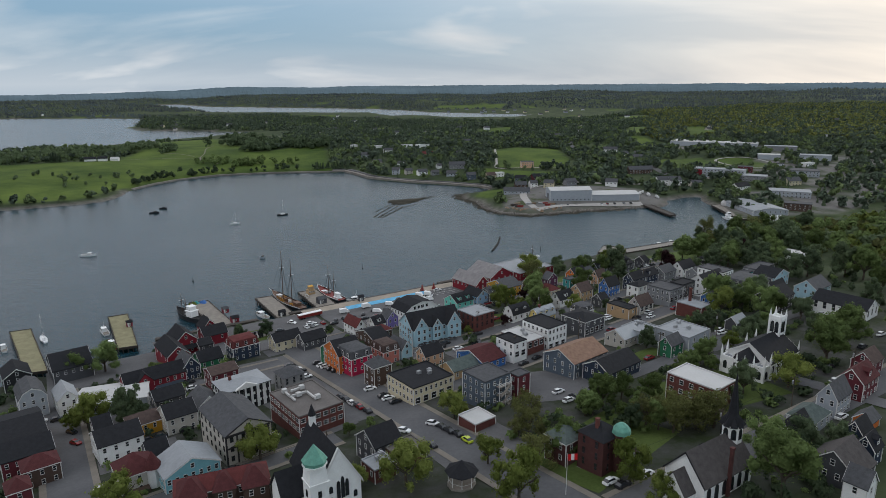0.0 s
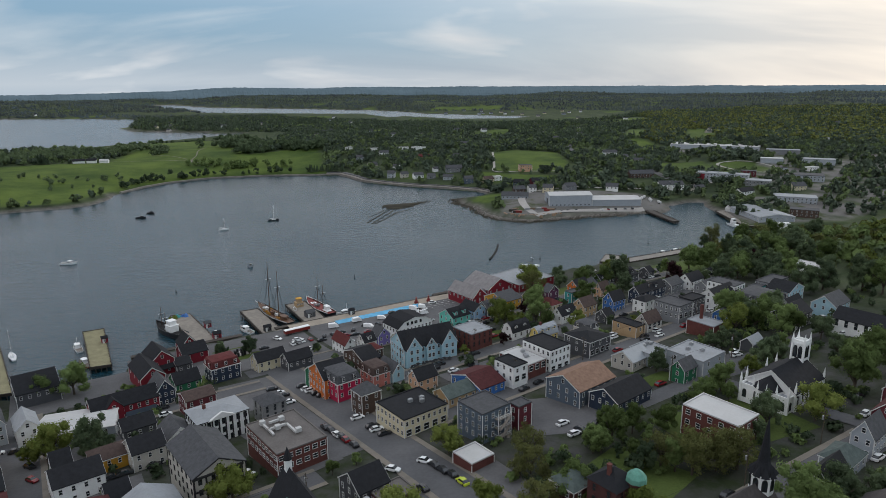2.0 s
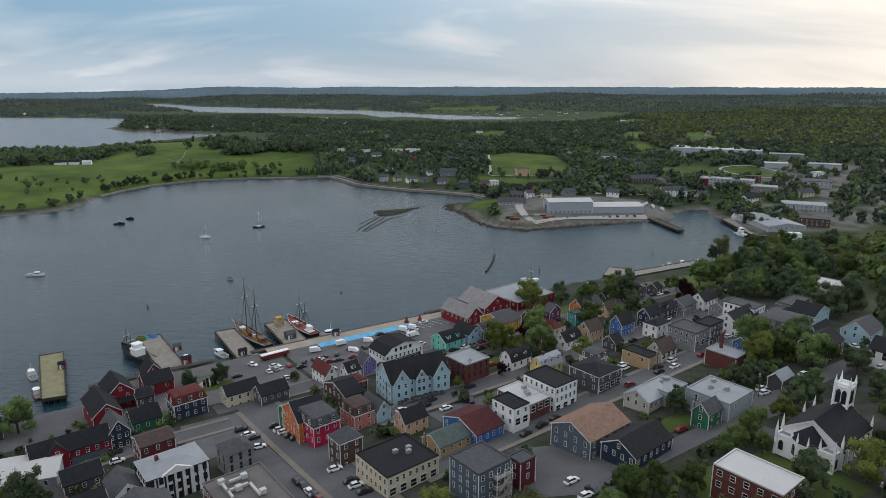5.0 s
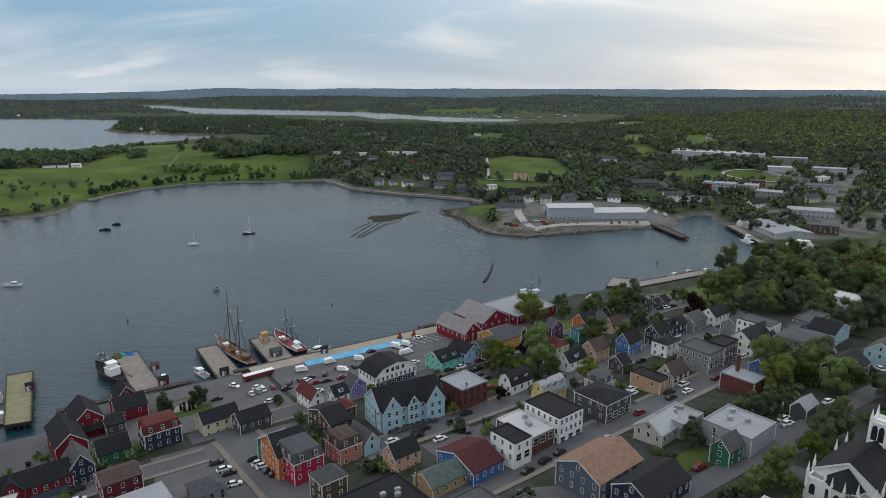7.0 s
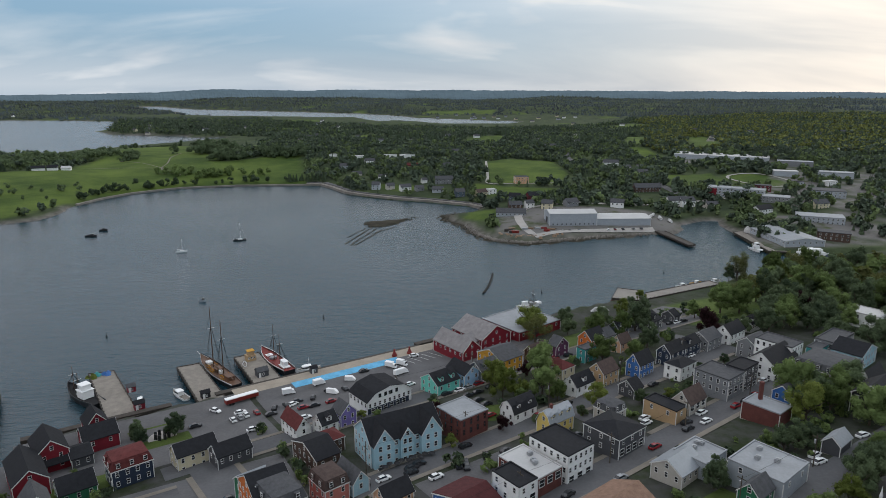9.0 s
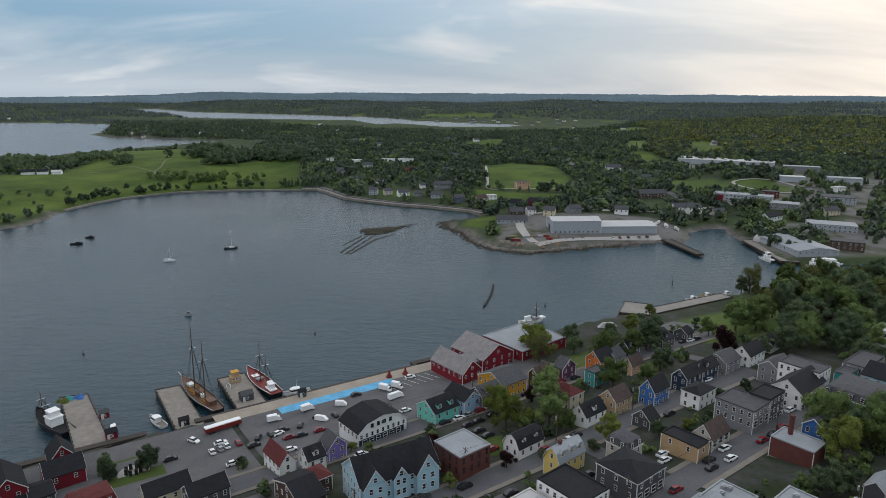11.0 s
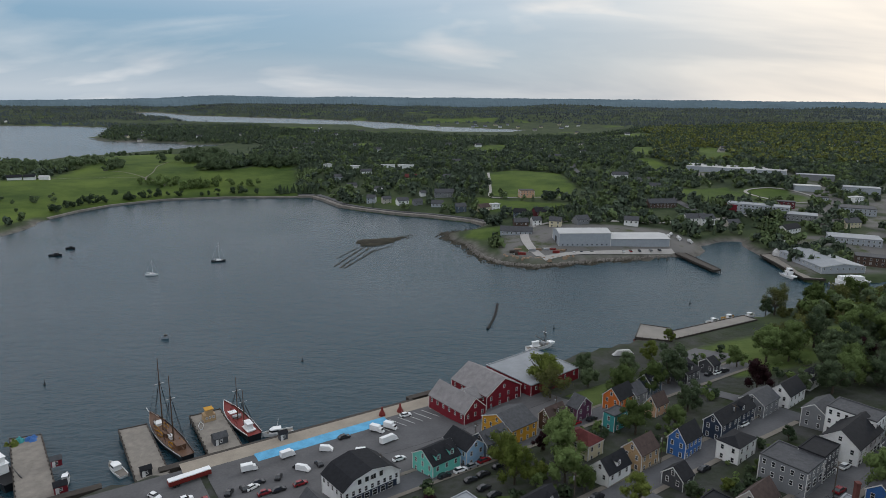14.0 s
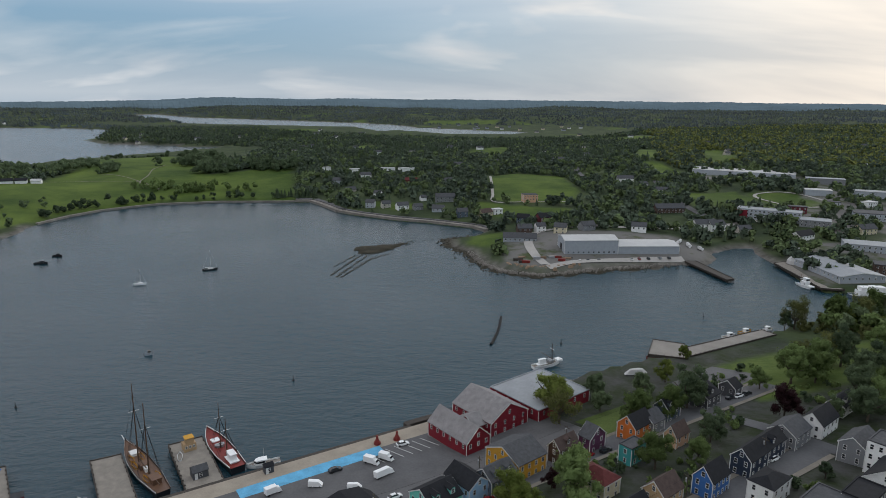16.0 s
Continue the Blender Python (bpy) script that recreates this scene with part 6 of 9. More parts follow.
far_house(253, 924, 10, 8, 5, WHITE, ROOF_GREY, 22, "gable")
far_house(253, 873, 12, 8, 5, WHITE, ROOF_GREY, -18, "gable")
far_house(219, 766, 28, 10, 5, DKBROWN, ROOF_GREY, 5, "gable")
far_house(171, 685, 12, 8, 4.5, WHITE, ROOF_GREY, -18, "gable")
far_house(232, 702, 16, 9, 6, WHITE, ROOF_GREY, 5, "gable")
far_house(245, 701, 14, 9, 6, WHITE, ROOF_GREY, 14, "gable")
far_house(444, 800, 14, 8, 5, WHITE, ROOF_WHITE, 22, "tar")
far_house(301, 663, 20, 9, 5, WHITE, ROOF_BLACK, 30, "gable")
far_house(360, 678, 16, 9, 5, CREAM, ROOF_GREY, 14, "gable")
far_house(853, 1575, 18, 6.8, 3.4, WHITE, ROOF_GREY, 30, "tar")
far_house(642, 1125, 14, 8, 4, WHITE, ROOF_WHITE, 14, "tar")
far_house(267, 695, 12, 8, 4, BEIGE, ROOF_GREY, 14, "gable")
far_house(-497, 915, 15, 7, 3.0, WHITE, ROOF_BLACK, 30, "gable")
far_house(-468, 929, 11, 6, 2.8, WHITE, ROOF_WHITE, 10, "gable")
far_house(-482, 922, 12, 7, 3.4, WHITE, ROOF_BLACK, 22, "gable")
far_house(-251, 1355, 10.5, 6.8, 4.2, BEIGE, ROOF_GREY, 14, "tar")
far_house(412, 858, 26, 13, 6, LTGREY, ROOF_WHITE, -20, "tar", "low commercial building with a pale flat roof")
far_house(463, 949, 42, 14, 6, GREY, ROOF_LIGHT, -24, "tar", "low commercial building with a pale flat roof")
far_house(462, 851, 36, 16, 6, LTGREY, ROOF_LIGHT, -26, "tar", "low commercial building with a pale flat roof")
far_house(318, 632, 36, 19, 5, LTGREY, ROOF_LIGHT, -24, "tar", "low commercial building with a pale flat roof")
far_house(327, 713, 24, 16, 6, GREY, ROOF_LIGHT, -30, "tar", "low commercial building with a pale flat roof")
far_house(396, 746, 30, 22, 6, LTGREY, ROOF_GREY, -25, "tar", "low commercial building with a pale flat roof")
far_house(347, 770, 16, 8, 6, MAROON, ROOF_GREY, -25, "tar", "low commercial building with a pale flat roof")
far_house(408, 809, 12, 6, 4, LTGREY, ROOF_GREY, -20, "tar", "low commercial building with a pale flat roof")
far_house(304, 576, 22, 12, 6, DKBROWN, ROOF_GREY, -28, "tar", "low commercial building with a pale flat roof")
far_house(517, 2485, 11.2, 7.5, 4.2, WHITE, ROOF_GREY, 1, "gable")
far_house(-199, 2001, 11.2, 7.5, 4.2, LTGREY, ROOF_GREY, 2, "gable")
far_house(375, 2439, 12, 7.5, 4.2, CREAM, ROOF_GREY, -16, "gable")
far_house(433, 2367, 14.2, 7.5, 4.2, LTGREY, ROOF_GREY, 12, "gable")
far_house(236, 2445, 11.2, 7.5, 4.2, WHITE, ROOF_GREY, 11, "gable")
far_house(-207, 2024, 12.8, 7.5, 4.2, LTGREY, ROOF_GREY, -26, "gable")
far_house(20, 2540, 12, 7.5, 4.2, LTGREY, ROOF_GREY, -4, "gable")
far_house(461, 2557, 11.2, 7.5, 4.2, CREAM, ROOF_GREY, -28, "gable")
far_house(145, 2464, 11.2, 7.5, 4.2, LTGREY, ROOF_GREY, 26, "gable")
far_house(471, 2470, 10.5, 7.5, 4.2, WHITE, ROOF_GREY, -30, "gable")
far_house(-349, 2209, 9, 7.5, 4.2, WHITE, ROOF_GREY, -12, "gable")
far_house(159, 2595, 9, 7.5, 4.2, LTGREY, ROOF_GREY, -7, "gable")
far_house(416, 2040, 11.2, 7.5, 4.2, CREAM, ROOF_GREY, -6, "gable")
far_house(187, 2485, 12, 7.5, 4.2, LTGREY, ROOF_GREY, 10, "gable")
far_house(275, 2573, 10.5, 7.5, 4.2, LTGREY, ROOF_GREY, -11, "gable")
far_house(95, 2683, 11.2, 7.5, 4.2, LTGREY, ROOF_GREY, -6, "gable")
far_house(158, 2487, 9, 7.5, 4.2, LTGREY, ROOF_GREY, -8, "gable")
far_house(229, 2554, 13.5, 7.5, 4.2, CREAM, ROOF_GREY, 7, "gable")
far_house(-323, 1983, 15, 7.5, 4.2, LTGREY, ROOF_GREY, -1, "gable")
far_house(294, 2402, 10.5, 7.5, 4.2, CREAM, ROOF_GREY, 19, "gable")
far_house(326, 2252, 12.8, 7.5, 4.2, BEIGE, ROOF_GREY, 2, "gable")
far_house(-199, 2037, 10.5, 7.5, 4.2, WHITE, ROOF_GREY, -3, "gable")
far_house(885, 1819, 15, 7.5, 4.2, WHITE, ROOF_GREY, 21, "gable")
far_house(987, 1733, 13.5, 7.5, 4.2, BEIGE, ROOF_GREY, -2, "gable")
far_house(-92, 1266, 12, 7.5, 4.2, WHITE, ROOF_GREY, 21, "gable")
far_house(787, 1422, 11.2, 7.5, 4.2, WHITE, ROOF_GREY, -8, "gable")
far_house(701, 1535, 12, 7.5, 4.2, CREAM, ROOF_GREY, -4, "gable")
far_house(842, 1854, 9.8, 7.5, 4.2, WHITE, ROOF_GREY, 23, "gable")
far_house(698, 1237, 12, 7.5, 4.2, WHITE, ROOF_GREY, 17, "gable")
far_house(537, 1346, 12, 7.5, 4.2, BEIGE, ROOF_GREY, 24, "gable")
far_house(85, 1632, 9, 7.5, 4.2, WHITE, ROOF_GREY, 6, "gable")
far_house(-249, 1526, 9.8, 7.5, 4.2, LTGREY, ROOF_GREY, 12, "gable")
far_house(-253, 1456, 15, 7.5, 4.2, BEIGE, ROOF_GREY, -22, "gable")
far_house(393, 1248, 13.5, 7.5, 4.2, WHITE, ROOF_GREY, -16, "gable")
far_house(-153, 1476, 9.8, 7.5, 4.2, LTGREY, ROOF_GREY, 22, "gable")
far_house(865, 1469, 9, 7.5, 4.2, LTGREY, ROOF_GREY, -13, "gable")
far_house(92, 1439, 12, 7.5, 4.2, WHITE, ROOF_GREY, 19, "gable")
far_house(-250, 1849, 12, 7.5, 4.2, WHITE, ROOF_GREY, -25, "gable")
far_house(34, 1462, 11.2, 7.5, 4.2, LTGREY, ROOF_GREY, 11, "gable")
far_house(610, 1617, 10.5, 7.5, 4.2, LTGREY, ROOF_GREY, -23, "gable")
far_house(530, 1937, 13.5, 7.5, 4.2, WHITE, ROOF_GREY, -7, "gable")
far_house(566, 1407, 12.8, 7.5, 4.2, BEIGE, ROOF_GREY, 26, "gable")
far_house(-744, 1761, 11.2, 7.5, 4.2, CREAM, ROOF_GREY, -29, "gable")
far_house(-1052, 2856, 11.2, 7.5, 4.2, CREAM, ROOF_GREY, 26, "gable")
far_house(-483, 1822, 14.2, 7.5, 4.2, BEIGE, ROOF_GREY, 14, "gable")
far_house(-560, 1734, 13.5, 7.5, 4.2, WHITE, ROOF_GREY, 15, "gable")
far_house(-1472, 2454, 13.5, 7.5, 4.2, WHITE, ROOF_GREY, -25, "gable")
far_house(-716, 1788, 11.2, 7.5, 4.2, BEIGE, ROOF_GREY, 23, "gable")
far_house(-812, 2241, 10.5, 7.5, 4.2, WHITE, ROOF_GREY, 19, "gable")
far_house(-759, 1887, 10.5, 7.5, 4.2, WHITE, ROOF_GREY, -27, "gable")
far_house(-685, 1696, 9.8, 7.5, 4.2, BEIGE, ROOF_GREY, -19, "gable")

shed, SH = house("large pale metal boat shed with an open end door", 103, 620, 40, 21, 9.8, LTGREY, ROOF_WHITE, rise=2.0, rows=0, rot=3, name="boat_shed", category="shed", attic=False)
part("door", Geo().box(-0.08, 8.0, 0.4, 0.0, 13.0, 7.0).mesh("door", DARKTRIM), shed)
for i in range(10):
    put_window(shed, pose(3 + i * 3.8, -0.03, 2.2), 0.8, 0.8, DARKTRIM)
house("long low white shipyard building", 143.5, 623, 46, 24, 5.5, LTGREY, ROOF_WHITE, rise=1.6, rows=0, rot=2, name="boat_shed", category="shed", attic=False, pitch=4)
flats, FH = house("three-storey grey apartment block with red end bay", 287, 747.5, 53, 16, 9, LTGREY, ROOF_LIGHT, form="tar", rows=3, rot=-31, pitch=3.4, ww=1.6, name="apartment_block", category="apartments")
part("end_bay", Geo().box(-0.4, -1.0, 0, 9, 12, FH - 1).mesh("end_bay", RED), flats, label="red clad end bay")
house("very long low factory with a white roof", 359, 1043, 125, 42, 7, LTGREY, ROOF_WHITE, form="tar", rows=0, rot=-29, name="factory", category="factory")
house("wharf warehouse with a broad grey roof", 266, 552, 31, 48, 4.6, LTGREY, ROOF_LIGHT, rise=2.2, rows=1, ridge="y", rot=4, name="warehouse", category="warehouse", pitch=4, attic=False)
house("pinkish three-storey house in a sloping field", 99.8, 823.6, 15, 11, 8, PEACH, ROOF_GREY, form="flat", rows=2, rot=5)
dome = thing("storage_dome", pose(265, 604, ground_z(265, 604)), "white fabric storage dome on the wharf", "tent")
part("cover", Geo().disc(0, 0, 5, -0.5, 2, 12, 0.95).disc(0, 0, 4.75, 2, 4, 12, 0.7).disc(0, 0, 3.3, 4, 5.2, 12, 0.3).mesh("cover", ROOF_WHITE), dome)

# seawall and road across the water
SEA = [(-148, 883), (-130, 883), (-112, 858), (-91, 821), (-65, 800), (-29, 778), (5, 764), (44, 742), (55, 725)]
g = Geo()
gr = Geo()
for (ax, ay), (bx, by) in zip(SEA, SEA[1:]):
    l = math.hypot(bx - ax, by - ay)
    nx, ny = -(by - ay) / l, (bx - ax) / l
    sgn = 1 if ny > 0 or nx > 0 else -1
    nx, ny = nx * sgn, ny * sgn
    g.prism([(ax - nx * 3, ay - ny * 3), (bx - nx * 3, by - ny * 3), (bx + nx * 2, by + ny * 2), (ax + nx * 2, ay + ny * 2)], -2, 2.6)
    gr.prism([(ax + nx * 2, ay + ny * 2), (bx + nx * 2, by + ny * 2), (bx + nx * 10, by + ny * 10), (ax + nx * 10, ay + ny * 10)], 0, 3.4)
tagged(new("seawall", g.mesh("seawall", STONE)), "grey rubble seawall along the far shore", "seawall", kind="structure")
tagged(new("road", gr.mesh("shore_road", PATCH)), "grey shore road behind the seawall", "road", kind="structure")
g = Geo()
GOLFWALL = [(-354, 744), (-350, 764), (-346, 783), (-332, 815), (-312, 837), (-289, 857), (-231, 875), (-180, 879), (-140, 882)]
for (ax, ay), (bx, by) in zip(GOLFWALL, GOLFWALL[1:]):
    l = math.hypot(bx - ax, by - ay)
    nx, ny = (by - ay) / l * 1.5, -(bx - ax) / l * 1.5
    g.prism([(ax - nx, ay - ny), (bx - nx, by - ny), (bx + nx, by + ny), (ax + nx, ay + ny)], -2, 1.8)
tagged(new("seawall", g.mesh("golf_wall", STONE)), "dark stone wall below the golf links", "seawall", kind="structure")


def rubble(name, label, path, count, size, material, spread, seed, z=0.3):
    """Loose stones and weed along a shore, joined."""
    rng = np.random.default_rng(seed)
    g = Geo()
    for x, y in along_path(path, count, spread, rng):
        s = rng.uniform(*size)
        a = rng.uniform(0, 6.28)
        g.disc(x, y, s, z - 1.2, z + s * 0.35, 5, 0.55, a)
    tagged(new(name, g.mesh(name, material)), label, "rocks", kind="stuff")


def along_path(path, n, jitter, rng):
    out = []
    for _ in range(n):
        i = rng.integers(0, len(path) - 1)
        k = rng.uniform()
        out.append((path[i][0] + (path[i + 1][0] - path[i][0]) * k + rng.normal() * jitter, path[i][1] + (path[i + 1][1] - path[i][1]) * k + rng.normal() * jitter))
    return out


HEADLAND = [(38, 700), (19, 689), (22, 664), (35, 645), (43, 608), (55, 589), (80, 579), (117, 593), (186, 611)]
rubble("shore_rocks", "brown weed-covered rocks along the headland", HEADLAND, 900, (0.3, 1.1), WEED, 5.0, 1)
rubble("shore_rocks", "grey riprap along the shipyard edge", HEADLAND[3:], 900, (0.3, 0.9), STONE, 1.6, 2, 1.0)
rubble("shore_rocks", "dark weed-covered rocks of a low islet", [(-10, 680), (-32, 664), (-50, 655), (-46, 640), (-32, 652)], 420, (0.3, 0.8), WEED, 3.2, 3, 0.1)
for k, (a, b) in enumerate((((-47, 638), (-62, 578)), ((-43, 634), (-58, 573)), ((-38, 628), (-54, 574)), ((-27, 640), (-46, 612)), ((-50, 640), (-64, 600)))):
    rubble("shore_rocks", "line of dark weedy rocks off the islet", [a, b], 150 if k < 3 else 60, (0.3, 0.8), WEED, 0.55, 30 + k, 0.0)
rubble("shore_rocks", "grey rocks along the town shore", [on_grid(-25, 172), (92, 424), (108, 430)], 160, (0.4, 1.1), STONE, 1.0, 4, 0.6)
rubble("mooring_ruins", "rows of dark old pilings in shallow water", [(55, 588), (72, 570), (99, 577), (110, 586)], 220, (0.2, 0.5), TIMBER, 5.0, 5, 0.1)
rubble("dirt_piles", "brown heaps of soil and timber at the shipyard", [(62, 600), (80, 594), (108, 600)], 120, (0.8, 2.2), DIRT, 3.0, 6, 3.2)

# floating boom, buoys
curve = bpy.data.curves.new("boom", "CURVE")
curve.dimensions, curve.bevel_depth, curve.bevel_resolution = "3D", 0.7, 2
sp = curve.splines.new("POLY")
pts = [(35.0 + 9 * k + 1.0 * math.sin(k * 3.1), 453 + 41 * k, 0.2) for k in np.linspace(0, 1, 20)]
sp.points.add(len(pts) - 1)
for p, q in zip(sp.points, pts):
    p.co = (*q, 1)
curve.materials.append(RUBBER)
tagged(new("floating_boom", curve), "black curved floating boom on the water", "boom")
for x, y in ((-153.6, 386.1), (-52.4, 411.4), (69.7, 454.7), (157.2, 497.2)):
    b = thing("buoy", pose(x, y, 0), "small dark channel marker in the water", "buoy", "buoys in the harbour")
    part("float", Geo().disc(0, 0, 0.5, -0.5, 0.4, 8).mesh("float", RUBBER), b)
    part("spar", Geo().rod((0, 0, 0.4), (0, 0, 2.6), 0.16, 6, 0.7).mesh("buoy_spar", RUBBER), b)

# ---- vessels ----


def hull_mesh(name, length, beam, depth, free, material, rail=None, sheer=0.35, stern=0.6):
    """A boat's hull along local x, bow forward, with a deck below the rail."""
    stations = 12
    rows = []
    for i in range(stations + 1):
        k = i / stations
        x = (k - 0.5) * length
        half = beam / 2 * (min(1, (stern + (1 - stern) * min(1, k / 0.35))) * (1 - max(0, (k - 0.5) / 0.5) ** 2.2))
        half = max(half, 0.04)
        up = free * (1 + sheer * (2 * k - 0.9) ** 2 * (1.4 if k > 0.5 else 0.5))
        rows.append((x, half, up, k))
    vs, fs = [], []
    for x, half, up, k in rows:
        rake = 0.06 * length * max(0, (k - 0.8) / 0.2)
        vs += [(x - rake, 0, -depth), (x - rake * 0.4, -half * 0.8, 0), (x, -half, up), (x, -half * 0.93, up), (x, -half * 0.93, up - 0.5), (x, half * 0.93, up - 0.5), (x, half * 0.93, up), (x, half, up), (x - rake * 0.4, half * 0.8, 0)]
    n = 9
    for i in range(stations):
        for j in range(n):
            a, b = i * n + j, i * n + (j + 1) % n
            fs.append((a, b, b + n, a + n))
    fs += [tuple(range(n))[::-1], tuple(range(stations * n, stations * n + n))]
    me = tidy(mesh_of(name, vs, fs, material, rail or material))
    for p in me.polygons:
        if p.normal.z > 0.6 and p.center.z > 0.1 and abs(p.center.y) < beam * 0.4:
            p.material_index = 1
    return me


def rail_mesh(name, length, beam, free, material, sheer, stern, tall=0.3):
    """The painted rail round a hull: a band that follows its sheer."""
    g = Geo()
    for i in range(13):
        k = i / 12
        half = max(0.05, beam / 2 * (min(1, (stern + (1 - stern) * min(1, k / 0.35))) * (1 - max(0, (k - 0.5) / 0.5) ** 2.2)))
        here = ((k - 0.5) * length, half, free * (1 + sheer * (2 * k - 0.9) ** 2 * (1.4 if k > 0.5 else 0.5)))
        for side in (-1, 1):
            o, q = side * (half + 0.06), side * max(0.02, half - 0.12)
            g.v += [(here[0], o, here[2] - tall), (here[0], o, here[2] + 0.1), (here[0], q, here[2] + 0.1), (here[0], q, here[2] - tall)]
            if i:
                a, b = len(g.v) - 12, len(g.v) - 4
                g.f += [(a + j, a + (j + 1) % 4, b + (j + 1) % 4, b + j) for j in range(4)]
    return g.mesh(name, material)


def mast(top, x, h, z0, r, arms=()):
    m = part("mast", Geo().rod((x, 0, z0), (x - 0.03 * h, 0, z0 + h), r, 8, 0.5).mesh("mast", SPAR), top)
    for at_h, half in arms:
        part("crosstree", Geo().rod((x - 0.03 * at_h, -half, z0 + at_h), (x - 0.03 * at_h, half, z0 + at_h), 0.1, 6).mesh("crosstree", TRIM), m)
    return m


def rig(top, x, h, z0, beam, length):
    g = Geo()
    for side in (-1, 1):
        for dx in (-1.2, 0, 1.2):
            g.rod((x + dx, side * beam / 2 * 0.92, z0 + 0.8), (x - 0.025 * h, 0, z0 + h * 0.72), 0.045, 4)
    tagged(part("rigging", g.mesh("rigging", RUBBER), top), kind="stuff")


def schooner(x, y, rot):
    top = thing("schooner", pose(x, y, 0, 0, 0, rot), "black-hulled two-masted wooden schooner at the wharf", "ship")
    L, B = 36.0, 7.2
    part("hull", hull_mesh("schooner_hull", L, B, 2.5, 2.5, HULLBLACK, WOOD, 0.5), top)
    part("rail", rail_mesh("schooner_rail", L, B, 2.3, TRIM, 0.5, 0.6), top, label="white painted rail")
    for mx, h in ((4.5, 28), (-5.5, 25)):
        mast(top, mx, h, 1.6, 0.26, ((h * 0.66, 1.6),))
        rig(top, mx, h, 1.6, B, L)
    for mx, l in ((4.0, 8.5), (-6.0, 10.5)):
        part("boom", Geo().rod((mx, 0, 3.6), (mx - l, 0.4, 4.0), 0.17, 6).mesh("boom", SPAR), top)
    part("stay", Geo().rod((4.0, 0, 26), (L / 2, 0, 3.4), 0.05, 4).rod((-5.8, 0, 24), (4.0, 0, 26), 0.05, 4).mesh("stay", RUBBER), top)
    part("bowsprit", Geo().rod((L / 2 - 3, 0, 3.2), (L / 2 + 3.5, 0, 4.2), 0.2, 6, 0.6).mesh("bowsprit", TRIM), top)
    for dx, w, l, h, m_ in ((9, 2.2, 2.8, 1.2, TRIM), (0, 2.4, 3.2, 1.3, WOOD), (-11, 2.8, 4.0, 1.8, WOOD), (-1.5, 1.0, 4.6, 1.0, TRIM), (12, 1.2, 1.4, 0.8, SPAR)):
        part("deckhouse", Geo().box(dx - l / 2, -w / 2, 1.6, dx + l / 2, w / 2, 2.2 + h).box(dx - l / 2 - 0.15, -w / 2 - 0.15, 2.2 + h, dx + l / 2 + 0.15, w / 2 + 0.15, 2.3 + h).mesh("deckhouse", m_), top)
    for i, (dx, dy) in enumerate(((6.5, 1.6), (6.5, -1.6), (2.4, 2.0), (-8, 1.8), (-8, -1.8))):
        part("dory", hull_mesh("dory", 4.4, 1.4, 0.2, 0.6, OCHRE, WOOD), top, pose(dx, dy, 2.1))


def trawler(x, y, rot, label, L=30.0, B=7.0, hull_mat=None, deck=None, house_at=-8.0, masts=((3, 15), (-4, 12)), free=2.4, big_house=False, low=False, rail_mat=None):
    top = thing("trawler", pose(x, y, 0, 0, 0, rot), label, "ship")
    part("hull", hull_mesh("trawler_hull", L, B, 2.2, free, hull_mat or HULLBLACK, deck or HULLRED, 0.45, 0.75), top)
    part("rail", rail_mesh("trawler_rail", L, B, free, rail_mat or TRIM, 0.45, 0.75), top)
    hw = B * 0.62
    hh = 0.2 if low else 2.6 if not big_house else 3.0
    hw = hw * 0.6 if low else hw
    wheel = part("wheelhouse", Geo().box(house_at - 2.2, -hw / 2, 1.4, house_at + 2.4, hw / 2, free + hh).box(house_at - 2.5, -hw / 2 - 0.3, free + hh, house_at + 2.7, hw / 2 + 0.3, free + hh + 0.18)
                 .box(house_at - 1.4, -hw / 2 * 0.8, free + hh + 0.18, house_at + 2.0, hw / 2 * 0.8, free + hh + 2.2).box(house_at - 1.7, -hw / 2 * 0.9, free + hh + 2.2, house_at + 2.3, hw / 2 * 0.9, free + hh + 2.36).mesh("wheelhouse", HULLWHITE), top)
    for i in range(5):
        put_window(wheel, pose(house_at + 2.03, -hw * 0.3 + i * hw * 0.15, free + hh + 1.4, 0, 0, 90), 0.5, 0.7, DARKTRIM)
    for mx, h in masts:
        mast(top, mx, h, 1.6, 0.2, ((h * 0.68, 1.5),))
        rig(top, mx, h, 1.6, B, L)
        part("derrick", Geo().rod((mx, 0, 3), (mx - 5, 2.0, 6.5), 0.13, 6).mesh("derrick", SPAR), top)
    part("winch", Geo().box(1, -1.2, 1.6, 3, 1.2, 2.8).rod((2, -1.6, 2.6), (2, 1.6, 2.6), 0.5, 8).mesh("winch", STEEL), top)
    part("hatch", Geo().box(5, -1.4, 1.6, 8, 1.4, 2.5).mesh("hatch", HULLWHITE), top)


